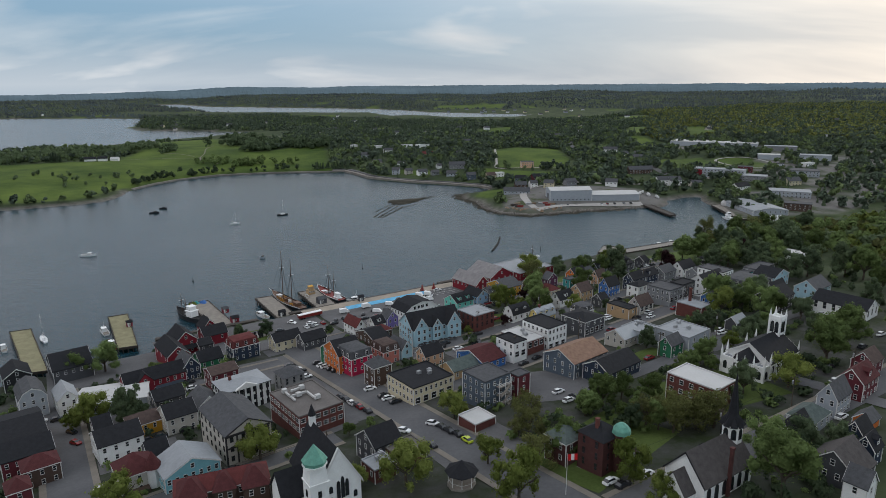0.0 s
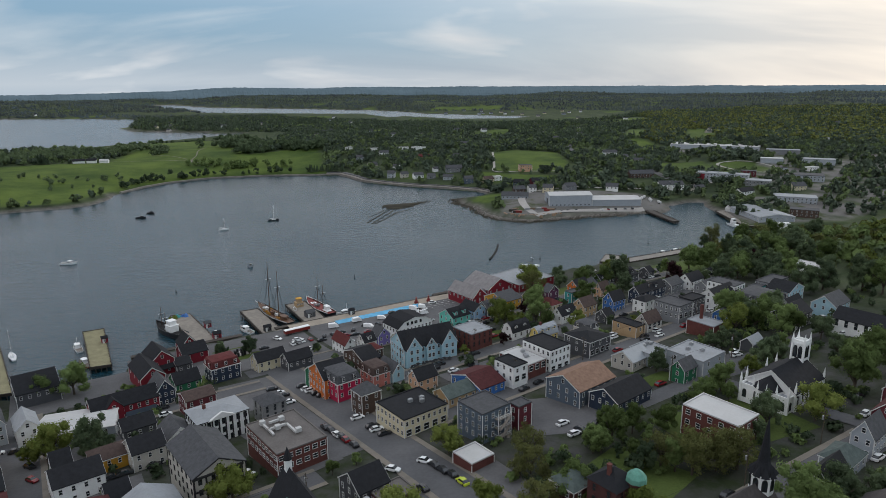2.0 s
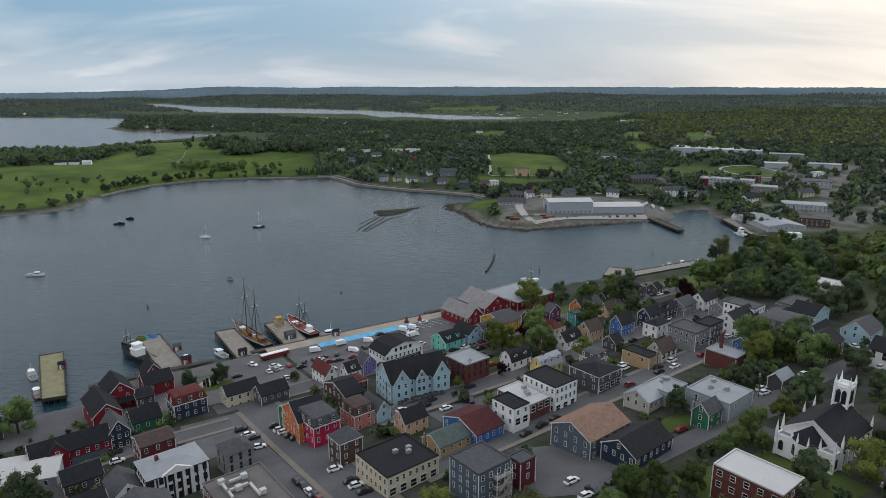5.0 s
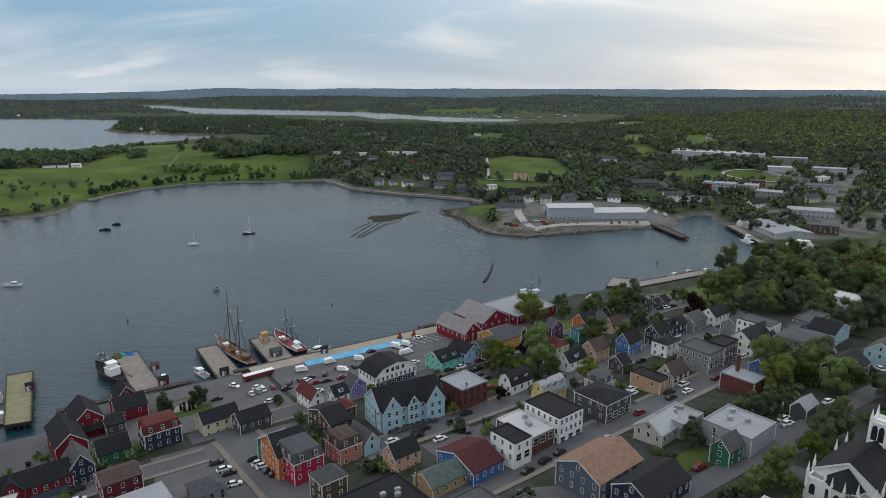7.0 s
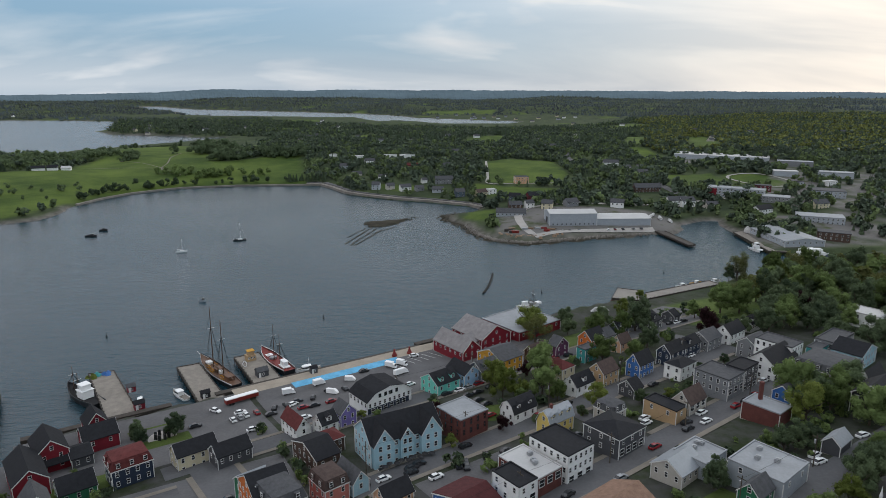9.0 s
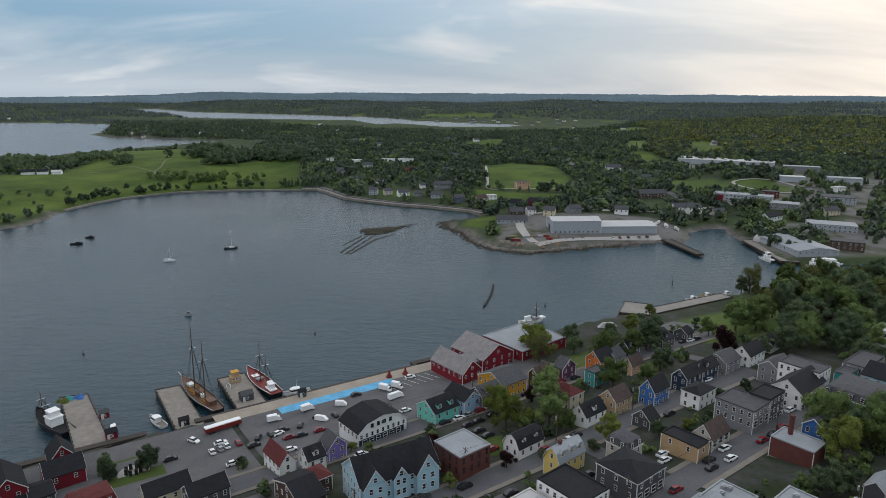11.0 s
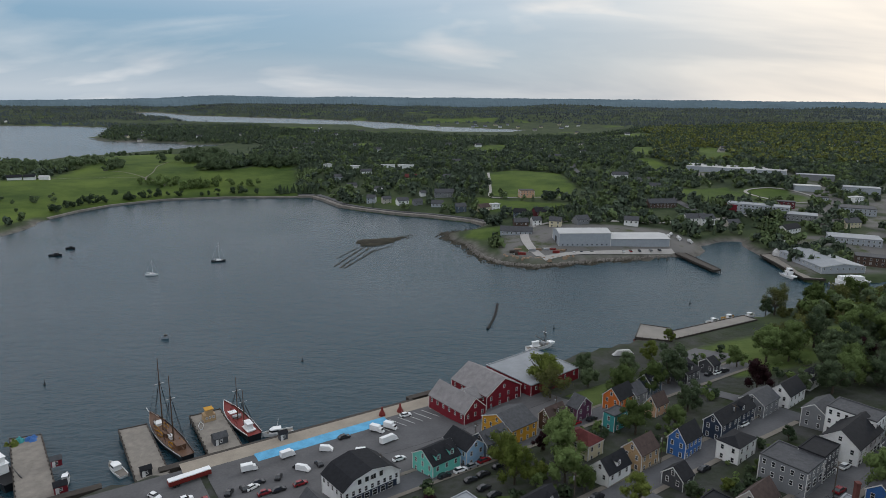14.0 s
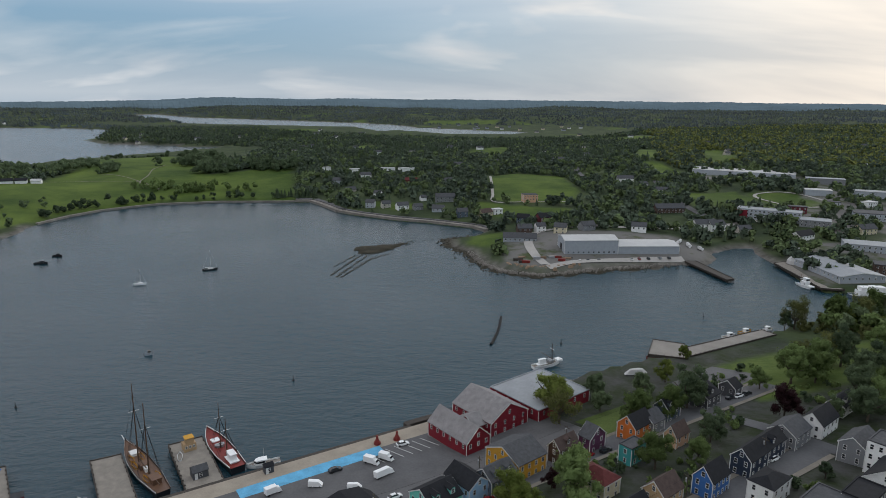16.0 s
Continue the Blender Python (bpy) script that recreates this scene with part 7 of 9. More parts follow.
def motor_boat(x, y, rot, label, L=10.0, hull_mat=None, cabin=None, fly=True, pole=False):
    top = thing("motor_boat", pose(x, y, 0, 0, 0, rot), label, "boat", "small boats in the harbour")
    B = L * 0.31
    part("hull", hull_mesh("boat_hull", L, B, 0.5, 1.1, hull_mat or HULLWHITE, DECK, 0.35, 0.85), top)
    w = B * 0.36
    part("cabin", Geo().prism([(-L * 0.08, -w), (L * 0.2, -w), (L * 0.27, 0), (L * 0.2, w), (-L * 0.08, w)], 0.6, 2.4, 0.88).mesh("cabin", cabin or HULLWHITE), top)
    part("windscreen", Geo().prism([(-L * 0.06, -w - 0.02), (L * 0.2, -w - 0.02), (L * 0.275, 0), (L * 0.2, w + 0.02), (-L * 0.06, w + 0.02)], 1.55, 2.1, 0.95).mesh("windscreen", GLASS), top)
    if fly:
        part("canopy", Geo().box(-L * 0.12, -w, 2.45, L * 0.14, w, 2.6).mesh("canopy", cabin or HULLWHITE), top)
    if pole:
        part("antenna", Geo().rod((0, 0, 2.4), (-0.5, 0, 6.0), 0.05, 5).mesh("antenna", TRIM), top)


def sail_boat(x, y, rot, label, L=9.5, h=12.0, hull_mat=None):
    top = thing("sailing_boat", pose(x, y, 0, 0, 0, rot), label, "boat", "small boats in the harbour")
    part("hull", hull_mesh("yacht_hull", L, L * 0.3, 0.6, 0.95, hull_mat or HULLWHITE, HULLWHITE, 0.3, 0.6), top)
    part("coach_roof", Geo().prism([(-1.5, -0.7), (1.8, -0.6), (2.3, 0), (1.8, 0.6), (-1.5, 0.7)], 0.5, 1.5, 0.85).mesh("coach_roof", HULLWHITE), top)
    part("mast", Geo().rod((0.6, 0, 0.6), (0.6, 0, h), 0.08, 6, 0.6).mesh("yacht_mast", TRIM), top)
    part("boom", Geo().rod((0.5, 0, 2.0), (-3.2, 0, 2.1), 0.13, 6).mesh("yacht_boom", TRIM), top)
    part("stay", Geo().rod((0.6, 0, h), (L / 2 - 0.1, 0, 1.1), 0.02, 4).rod((0.6, 0, h), (-L / 2 + 0.1, 0, 1.0), 0.02, 4).mesh("yacht_stay", STEEL), top)


schooner(-85.5, 341.5, 131)
trawler(-64.2, 353.0, 127.5, "black-hulled fishing vessel with red decks and white masts", 29, 7.0, HULLBLACK, HULLRED, -9.5, ((1, 17), (-5, 14)), low=True)
trawler(-130.5, 319.5, 143, "black side trawler with white wheelhouse and rigging", 24, 6.8, HULLBLACK, RUBBER, -2.0, ((7, 11), (3.5, 9)), 2.6, rail_mat=HULLBLACK)
motor_boat(-94.5, 322.5, 137, "white cabin cruiser moored beside the wharf", 11)
motor_boat(-107.3, 316.1, 110, "white motor boat lying off the wharf", 8)
motor_boat(-95.5, 308.0, 130, "small yellow workboat at a float", 7, OCHRE, OCHRE, False)
motor_boat(-48.6, 346.0, 200, "white sport fishing boat at the quay", 11, None, None, True, True)
motor_boat(-166.0, 301.5, 128, "white fishing boat moored at the pier", 11, None, None, True, True)
motor_boat(-154.0, 284.5, 128, "fishing boat with dark hull at the pier", 11, HULLRED)
sail_boat(-190.2, 292.2, 130, "white sailing yacht beside the pier", 10, 13)
motor_boat(-202.0, 281.0, 128, "white cabin boat moored at the far pier", 9)
sail_boat(-146.5, 590, 20, "dark-hulled yacht on a mooring", 10, 14, HULLBLACK)
sail_boat(-178.5, 553, 10, "white yacht on a mooring", 8, 10)
motor_boat(-250.7, 449.3, 5, "long white boat on a mooring", 11, None, None, False)
motor_boat(-269.4, 603.6, 8, "small dark boat on a mooring", 9, HULLBLACK, HULLBLACK, False)
motor_boat(-270.0, 625.3, 2, "small grey boat on a mooring", 7, RUBBER, RUBBER, False)
motor_boat(-124.9, 438.7, 15, "small pale skiff on the water", 3.6, LTGREY, DECK, False)
motor_boat(110.6, 437.5, 20, "red wooden boat at the end of the low wharf", 9, HULLRED, HULLRED)
for bx, by, lab, hm in ((121, 446.5, "white workboat at the low wharf", None), (157, 464.5, "white fishing boat at the low wharf", None), (168, 470.5, "yellow and white boat at the low wharf", OCHRE), (181, 474, "white boat at the wooded wharf", None)):
    motor_boat(bx, by, 24, lab, 8.5, hm)
trawler(58, 427.5, 28, "white-hulled fishing vessel moored behind the museum", 15, 4.2, HULLWHITE, DECK, -3, ((3, 9),), 1.5, low=True)
trawler(246.0, 556, -84, "white tug boat at the warehouse wharf", 13, 4.6, HULLWHITE, LTGREY, 1, ((-2, 5),), 1.4)
trawler(275.0, 533.5, 3, "blue and white ferry at the warehouse wharf", 27, 7.5, SLATE, LTGREY, 0, ((-6, 6),), 2.0, True)
part("cabin", Geo().box(266, 530.8, 2, 284, 536.2, 4.8).box(267, 531.2, 4.82, 282, 535.8, 7.0).mesh("cabin", HULLWHITE), bpy.data.objects["trawler.004"] if "trawler.004" in bpy.data.objects else None, pose(275.0, 533.5, 0, 0, 0, 3).inverted())

covered = thing("covered_boat", pose(93.3, 411.5, ground_z(93.3, 411.5), 0, 0, 10), "boat laid up under a white cover on the grass", "boat")
part("cover", Geo().prism([(-5, -0.9), (3, -1.7), (5.5, 0), (3, 1.7), (-5, 0.9)], 0.4, 2.6, 0.55).mesh("boat_cover", ROOF_WHITE), covered)
part("cradle", Geo().box(-3, -0.8, -0.3, -2.6, 0.8, 0.5).box(2, -0.8, -0.3, 2.4, 0.8, 0.5).mesh("cradle", TIMBER), covered)

# ---- vehicles ----
PAINTS = {"k": mat("car_black", (0.018, 0.019, 0.022), 0.25, 0.1, spec=0.6, rand=0.3), "w": mat("car_white", (0.70, 0.71, 0.71), 0.25, 0.03, spec=0.6), "g": mat("car_silver", (0.33, 0.34, 0.35), 0.25, 0.05, metal=0.4),
          "r": mat("car_red", (0.20, 0.012, 0.016), 0.25, 0.1, spec=0.6), "y": mat("car_lime", (0.42, 0.50, 0.03), 0.3, 0.05, spec=0.6)}
CARNAMES = {"k": "dark parked car on grey asphalt", "w": "white parked car on grey asphalt", "g": "silver parked car on grey asphalt", "r": "red parked car on grey asphalt", "y": "lime green parked car on asphalt"}


def car_body(kind):
    """A car's body: sills, bonnet, boot and roof as lofted cross sections."""
    prof = [(-2.2, 0.35, 0.62), (-2.15, 0.85, 0.86), (-1.35, 0.98, 0.88), (-0.2, 0.98, 0.90), (1.0, 0.94, 0.90), (1.9, 0.80, 0.85), (2.2, 0.62, 0.70), (2.22, 0.38, 0.62)]
    vs, fs = [], []
    for x, z, half in prof:
        vs += [(x, -half, 0.28), (x, -half, z * 0.7), (x, -half * 0.92, z), (x, half * 0.92, z), (x, half, z * 0.7), (x, half, 0.28)]
    n = 6
    for i in range(len(prof) - 1):
        fs += [(i * n + j, i * n + (j + 1) % n, (i + 1) * n + (j + 1) % n, (i + 1) * n + j) for j in range(n)]
    fs += [tuple(range(n))[::-1], tuple(range((len(prof) - 1) * n, len(prof) * n))]
    g = Geo()
    g.add(vs, fs)
    g.prism([(-1.25, -0.66), (0.35, -0.66), (0.35, 0.66), (-1.25, 0.66)], 1.41, 1.48, 0.95)
    return g.mesh("car_body", PAINTS[kind])


CARKIT = {k: car_body(k) for k in PAINTS}
CABIN = Geo().add([(-1.95, -0.80, 0.93), (1.05, -0.80, 0.93), (1.05, 0.80, 0.93), (-1.95, 0.80, 0.93), (-1.3, -0.67, 1.42), (0.38, -0.67, 1.42), (0.38, 0.67, 1.42), (-1.3, 0.67, 1.42)],
                  [(3, 2, 1, 0), (4, 5, 6, 7), (0, 1, 5, 4), (1, 2, 6, 5), (2, 3, 7, 6), (3, 0, 4, 7)]).mesh("car_windows", GLASS)
WHEEL = Geo().rod((0, -0.1, 0), (0, 0.1, 0), 0.33, 12).rod((0, -0.105, 0), (0, 0.105, 0), 0.18, 8).mesh("wheel", RUBBER)


def tilt(x, y, rot):
    """The pose of a thing standing on the sloping street."""
    c, s = math.cos(radians(rot)), math.sin(radians(rot))
    za, zb = float(slope(x + c, y + s)), float(slope(x - c, y - s))
    zc, zd = float(slope(x - s, y + c)), float(slope(x + s, y - c))
    return pose(x, y, (za + zb) / 2 + 0.12, 0, 0, rot) @ pose(0, 0, 0, math.degrees(math.atan2(zc - zd, 2)), -math.degrees(math.atan2(za - zb, 2)), 0)


def park_car(kind, x, y, rot):
    top = thing("car", tilt(x, y, rot), CARNAMES[kind], "car", "parked cars in town")
    part("body", CARKIT[kind], top)
    part("cabin_glass", CABIN, top)
    for wx in (-1.35, 1.38):
        for wy in (-0.8, 0.8):
            part("wheel", WHEEL, top, pose(wx, wy, 0.33))


def van(x, y, rot, label, L=5.6, box=False, H=2.5):
    top = thing("van", tilt(x, y, rot) @ Matrix.Scale(0.8, 4), label, "van", "vans and trucks by the quay")
    h = 1.0
    if box:
        part("box", Geo().box(-L / 2, -1.15, 0.8, L / 2 - 2.0, 1.15, 3.2).mesh("van_box", HULLWHITE), top)
        part("cab", Geo().add([(L / 2 - 1.95, -1.0, 0.5), (L / 2, -1.0, 0.5), (L / 2, 1.0, 0.5), (L / 2 - 1.95, 1.0, 0.5), (L / 2 - 1.95, -0.9, 2.3), (L / 2 - 0.9, -0.9, 2.3), (L / 2 - 0.9, 0.9, 2.3), (L / 2 - 1.95, 0.9, 2.3)],
                              [(3, 2, 1, 0), (4, 5, 6, 7), (0, 1, 5, 4), (1, 2, 6, 5), (2, 3, 7, 6), (3, 0, 4, 7)]).mesh("van_cab", HULLWHITE), top)
        part("windscreen", Geo().add([(L / 2 - 0.62, -0.85, 1.5), (L / 2 - 0.62, 0.85, 1.5), (L / 2 - 0.88, 0.8, 2.15), (L / 2 - 0.88, -0.8, 2.15), (L / 2 - 0.42, -0.85, 1.5), (L / 2 - 0.42, 0.85, 1.5), (L / 2 - 0.83, 0.8, 2.2), (L / 2 - 0.83, -0.8, 2.2)],
                                     [(0, 1, 2, 3), (7, 6, 5, 4), (0, 4, 5, 1), (1, 5, 6, 2), (2, 6, 7, 3), (3, 7, 4, 0)]).mesh("windscreen", GLASS), top)
    else:
        part("body", Geo().add([(-L / 2, -0.98, 0.4), (L / 2, -0.98, 0.4), (L / 2, 0.98, 0.4), (-L / 2, 0.98, 0.4), (-L / 2, -0.98, 1.3), (L / 2, -0.9, 1.1), (L / 2, 0.9, 1.1), (-L / 2, 0.98, 1.3),
                                (-L / 2 + 0.1, -0.85, H), (L / 2 - 1.6, -0.85, H), (L / 2 - 1.6, 0.85, H), (-L / 2 + 0.1, 0.85, H)],
                               [(3, 2, 1, 0), (0, 1, 5, 4), (1, 2, 6, 5), (2, 3, 7, 6), (3, 0, 4, 7), (4, 5, 9, 8), (5, 6, 10, 9), (6, 7, 11, 10), (7, 4, 8, 11), (8, 9, 10, 11)]).mesh("van_body", HULLWHITE), top)
        part("windscreen", Geo().add([(L / 2 - 0.5, -0.84, 1.45), (L / 2 - 0.5, 0.84, 1.45), (L / 2 - 1.42, 0.8, 2.3), (L / 2 - 1.42, -0.8, 2.3)], [(0, 1, 2, 3)]).mesh("windscreen", GLASS), top)
    for wx in (-L / 2 + 1.0, L / 2 - 1.0):
        for wy in (-0.85, 0.85):
            part("wheel", WHEEL, top, pose(wx, wy, 0.35) @ Matrix.Diagonal((1.15, 1.1, 1.15, 1)))


park_car("k", 10.1, 305.5, 32)
park_car("w", 15.0, 308.4, 32)
park_car("g", 18.7, 310.5, 32)
park_car("r", 22.5, 313.6, 32)
park_car("w", 26.1, 316.5, 32)
park_car("k", 17.7, 301.7, 32)
park_car("k", 21.6, 304.6, 32)
park_car("k", 26.5, 308.8, 32)
park_car("k", 21.1, 296.4, 32)
park_car("k", 23.6, 292.0, 32)
park_car("w", -3.9, 319.5, 32)
park_car("k", 46.2, 330.9, 32)
park_car("k", 51.5, 333.7, 32)
park_car("r", 55.5, 336.4, 32)
park_car("k", 61.6, 338.8, 32)
park_car("k", 82.9, 356.4, 32)
park_car("k", 118.1, 376.8, 32)
park_car("w", 121.7, 377.8, 32)
park_car("k", 125.7, 379.7, 32)
park_car("r", 82.5, 308.1, 32)
park_car("w", 107.0, 324.3, 32)
park_car("k", 117.0, 331.7, 32)
park_car("k", 83.3, 297.5, 32)
park_car("w", 89.1, 265.9, 32)
park_car("r", 102.4, 274.9, 32)
park_car("k", 107.1, 278.0, 32)
park_car("r", 112.0, 282.0, 32)
park_car("k", 138.4, 300.7, 32)
park_car("w", 47.9, 284.6, 32)
park_car("r", 39.5, 279.1, 32)
park_car("k", 50.5, 287.1, 32)
park_car("w", -56.0, 286.2, 32)
park_car("w", -65.6, 295.4, 122)
park_car("g", -63.5, 297.2, 122)
park_car("w", -62.1, 299.2, 122)
park_car("w", -64.9, 301.9, 32)
park_car("r", -58.7, 300.9, 122)
park_car("k", -53.0, 304.4, 92)
park_car("k", -49.3, 306.4, 122)
park_car("w", -46.8, 306.8, 52)
park_car("k", -45.9, 309.6, 32)
park_car("r", -42.2, 303.0, 32)
park_car("k", -38.4, 304.3, 32)
park_car("k", -40.4, 312.5, 92)
park_car("w", -74.4, 303.5, -28)
park_car("k", -77.6, 291.8, 32)
park_car("w", -39.7, 293.4, 32)
park_car("k", -52.9, 298.6, 32)
park_car("k", -35.1, 318.0, -28)
park_car("k", -29.4, 319.8, 122)
park_car("k", -23.7, 337.3, 32)
park_car("w", -3.3, 353.2, 22)
park_car("w", -16.2, 286.2, 32)
park_car("r", -32.7, 307.3, 32)
park_car("k", -50.2, 241.8, 28)
park_car("w", -47.8, 238.5, 32)
park_car("w", -46.0, 236.6, 32)
park_car("k", -43.2, 233.7, 32)
park_car("k", -41.0, 231.4, 32)
park_car("k", -61.2, 241.0, 32)
park_car("w", -57.5, 236.5, 32)
park_car("k", -55.3, 234.1, 32)
park_car("w", -51.7, 227.4, 22)
park_car("k", -35.4, 204.8, 122)
park_car("k", -33.4, 202.5, 122)
park_car("w", -31.0, 198.9, 122)
park_car("k", -29.1, 197.2, 122)
park_car("r", -27.7, 195.0, 122)
park_car("k", -24.6, 191.3, 122)
park_car("w", -25.8, 209.9, 28)
park_car("k", -20.3, 202.7, 28)
park_car("w", -18.7, 200.3, 28)
park_car("k", -16.0, 196.9, 28)
park_car("w", -3.5, 178.1, -28)
park_car("k", -14.3, 242.9, 32)
park_car("k", 0.8, 253.0, 32)
park_car("k", -0.9, 175.6, 122)
park_car("k", 1.3, 172.5, 122)
park_car("k", 3.6, 170.1, 122)
park_car("y", 6.3, 165.8, 122)
park_car("w", -12.0, 174.9, -28)
park_car("k", -3.7, 164.3, 122)
park_car("w", 37.0, 194.2, 32)
park_car("k", 41.1, 189.2, 122)
park_car("w", 39.0, 187.0, 32)
park_car("k", 46.9, 192.3, 32)
park_car("k", 12.2, 250.5, 92)
park_car("k", 14.3, 251.9, 92)
park_car("k", 20.3, 254.9, 92)
park_car("k", 29.2, 222.1, 42)
park_car("k", 34.7, 227.0, 42)
park_car("k", 39.5, 231.1, 42)
park_car("w", 71.9, 271.3, 32)
park_car("k", 83.1, 266.0, 32)
park_car("w", 90.1, 271.9, 32)
park_car("k", 14.7, 262.0, 32)
park_car("k", 26.6, 256.8, 32)
park_car("k", 14.5, 249.4, 92)
park_car("r", 24.0, 282.2, 32)
park_car("k", 48.9, 263.1, 32)
park_car("w", 71.3, 267.8, 32)
park_car("r", 68.8, 252.4, 32)
park_car("g", 54.7, 237.0, 32)
park_car("w", 65.5, 333.6, 32)
park_car("k", 82.0, 261.8, 32)
park_car("w", 120.9, 294.1, 32)
park_car("w", 107.4, 237.5, 22)
park_car("w", 126.7, 249.7, 22)
park_car("k", 62.2, 179.5, 42)
park_car("r", 73.4, 217.3, 32)
park_car("w", 159.1, 274.6, 92)
park_car("k", 125.0, 196.2, 32)
park_car("w", 120.2, 185.2, 32)
park_car("k", 144.9, 211.4, 32)
park_car("w", 158.7, 222.7, 32)
park_car("w", 108.2, 161.7, 32)
park_car("w", 154.2, 252.1, 32)
park_car("k", 161.9, 250.3, 32)
park_car("w", 108.1, 240.9, 32)
park_car("w", 39.8, 138.5, 32)
park_car("w", 48.9, 140.5, 32)
park_car("k", 42.2, 136.5, 32)
park_car("k", 66.8, 150.9, 32)
park_car("k", -121.9, 193.6, -28)
park_car("r", -115.8, 185.0, -28)
park_car("w", -138.0, 203.0, 32)
park_car("k", -132.7, 203.9, 32)
park_car("k", -97.3, 230.5, 32)
park_car("w", -93.9, 224.7, 32)
park_car("w", -52.0, 179.0, -28)
park_car("k", -82.1, 188.3, 32)
park_car("w", -91.5, 154.1, 32)
park_car("k", -62.0, 158.5, 32)
park_car("k", -58.1, 159.5, 32)
park_car("k", -88.7, 184.9, 32)
park_car("k", -91.7, 182.9, 32)
park_car("k", -1.2, 248.5, 32)
park_car("w", 5.8, 245.0, 32)
park_car("w", -8.9, 246.1, 32)
park_car("k", -1.2, 250.9, 30)

for s_, u_, r_, lab, L_, bx_ in ((-6.5, 77, -58, "white box truck parked by the quay", 6.5, True), (-6.0, 82, -58, "white delivery van parked by the quay", 6.0, True), (2.5, 77, 8, "long white box truck on the quay lot", 8.5, True),
                                 (-4, 57, -35, "white van parked on the quay lot", 5.4, False), (4.5, 66, -35, "white panel van on the quay lot", 5.4, False), (4, 46, -58, "white camper van on the quay lot", 6.2, False),
                                 (-5.5, 32, -8, "white box truck at the wharf head", 6.4, True), (-7, 45, 5, "white horse trailer on the quay", 6.4, True)):
    van(*on_grid(s_, u_), GRID + r_, lab, L_, bx_)
tr = thing("trailer", tilt(*on_grid(-9.5, 15.2), GRID + 4), "long red and white flat trailer on the quay", "trailer")
part("bed", Geo().box(-6.5, -1.2, 0.8, 6.0, 1.2, 2.2).mesh("trailer_bed", HULLRED), tr)
part("cover", Geo().box(-6.5, -1.1, 2.204, 6.0, 1.1, 2.5).mesh("trailer_cover", HULLWHITE), tr)
for wx in (-5, -3.8, 4.5):
    for wy in (-1.0, 1.0):
        part("wheel", WHEEL, tr, pose(wx, wy, 0.4) @ Matrix.Diagonal((1.3, 1.2, 1.3, 1)))

# the shipyard: parked vehicles, laid-up boats and stores
for k, (x, y, rot) in enumerate(((112, 606, 10), (118, 607.5, 12), (126, 609, 8), (150, 612, 100), (156, 613, 96), (163, 614, 98), (172, 615, 102), (179, 616, 95), (184, 628, 20), (190, 634, 60), (196, 642, 70), (90, 652, 75), (94, 660, 80))):
    park_car("wkgwrkgkwkwgk"[k], x, y, rot)
for x, y, rot, L in ((198, 652, 70, 9), (206, 650, 80, 11), (212, 642, 95, 8), (203, 660, 60, 9), (276, 626, 30, 9), (284, 634, 40, 8)):
    z_ = ground_z(x, y)
    laid = thing("laid_up_boat", pose(x, y, z_ + 0.7, 0, 0, rot), "white boat laid up ashore in the yard", "boat", "boats laid up ashore")
    part("hull", hull_mesh("laid_hull", L, L * 0.3, 0.7, 1.1, HULLWHITE, DECK, 0.35, 0.85), laid)
    part("cover", Geo().prism([(-L * 0.4, -L * 0.12), (L * 0.3, -L * 0.12), (L * 0.44, 0), (L * 0.3, L * 0.12), (-L * 0.4, L * 0.12)], 1.0, 2.1, 0.5).mesh("laid_cover", ROOF_WHITE), laid)
    part("cradle", Geo().box(-L * 0.25, -1, -1.2, -L * 0.2, 1, -0.2).box(L * 0.2, -1, -1.2, L * 0.25, 1, -0.2).mesh("laid_cradle", TIMBER), laid)
store_rng = random.Random(21)
for k in range(14):
    x, y = store_rng.uniform(64, 104), store_rng.uniform(598, 616)
    l, d_, h_ = store_rng.uniform(3, 7), store_rng.uniform(1.5, 2.6), store_rng.uniform(0.8, 2.4)
    m_ = (DIRT, TIMBER, HULLRED, STEEL, DECK)[k % 5]
    stack = thing("yard_stack", pose(x, y, ground_z(x, y) - 0.2, 0, 0, store_rng.uniform(-20, 30)), ("heap of brown planks", "pile of dark timber", "rusty red steel stack", "grey metal stores", "stack of weathered boards")[k % 5] + " at the shipyard", "stores", "stores at the shipyard")
    for q in range(4):
        g = Geo().box(-l / 2 + store_rng.uniform(-0.3, 0.3), -d_ / 2, h_ * q / 4, l / 2 + store_rng.uniform(-0.3, 0.3), d_ / 2 - store_rng.uniform(0, 0.4), h_ * (q + 1) / 4 - 0.02)
        part("layer", g.mesh("yard_layer", m_), stack)

# ---- wharf sheds, nets, buoys on the quay, poles ----


def shed_small(x, y, w, d, h, wall, roof, rot, label, z=2.7):
    top = thing("wharf_shed", pose(x, y, z, 0, 0, rot), label, "shed", "sheds on the wharves")
    part("wall", Geo().extrude([(0, 0), (d, 0), (d, h), (d / 2, h + d * 0.36), (0, h)], "x", 0, w).mesh("wall", wall), top)
    lo = [(-0.2, h - 0.15), (d / 2, h + d * 0.36), (d + 0.2, h - 0.15)]
    part("roof", Geo().extrude([(a, b + 0.02) for a, b in lo] + [(a, b + 0.16) for a, b in lo[::-1]], "x", -0.2, w + 0.2).mesh("roof", roof), top)
    put_window(top, pose(w / 2, -0.03, h * 0.55), 0.7, 0.9, TRIM)
    part("door", Geo().box(w * 0.1, -0.05, 0, w * 0.1 + 0.9, 0, 2.0).mesh("door", TRIM), top)


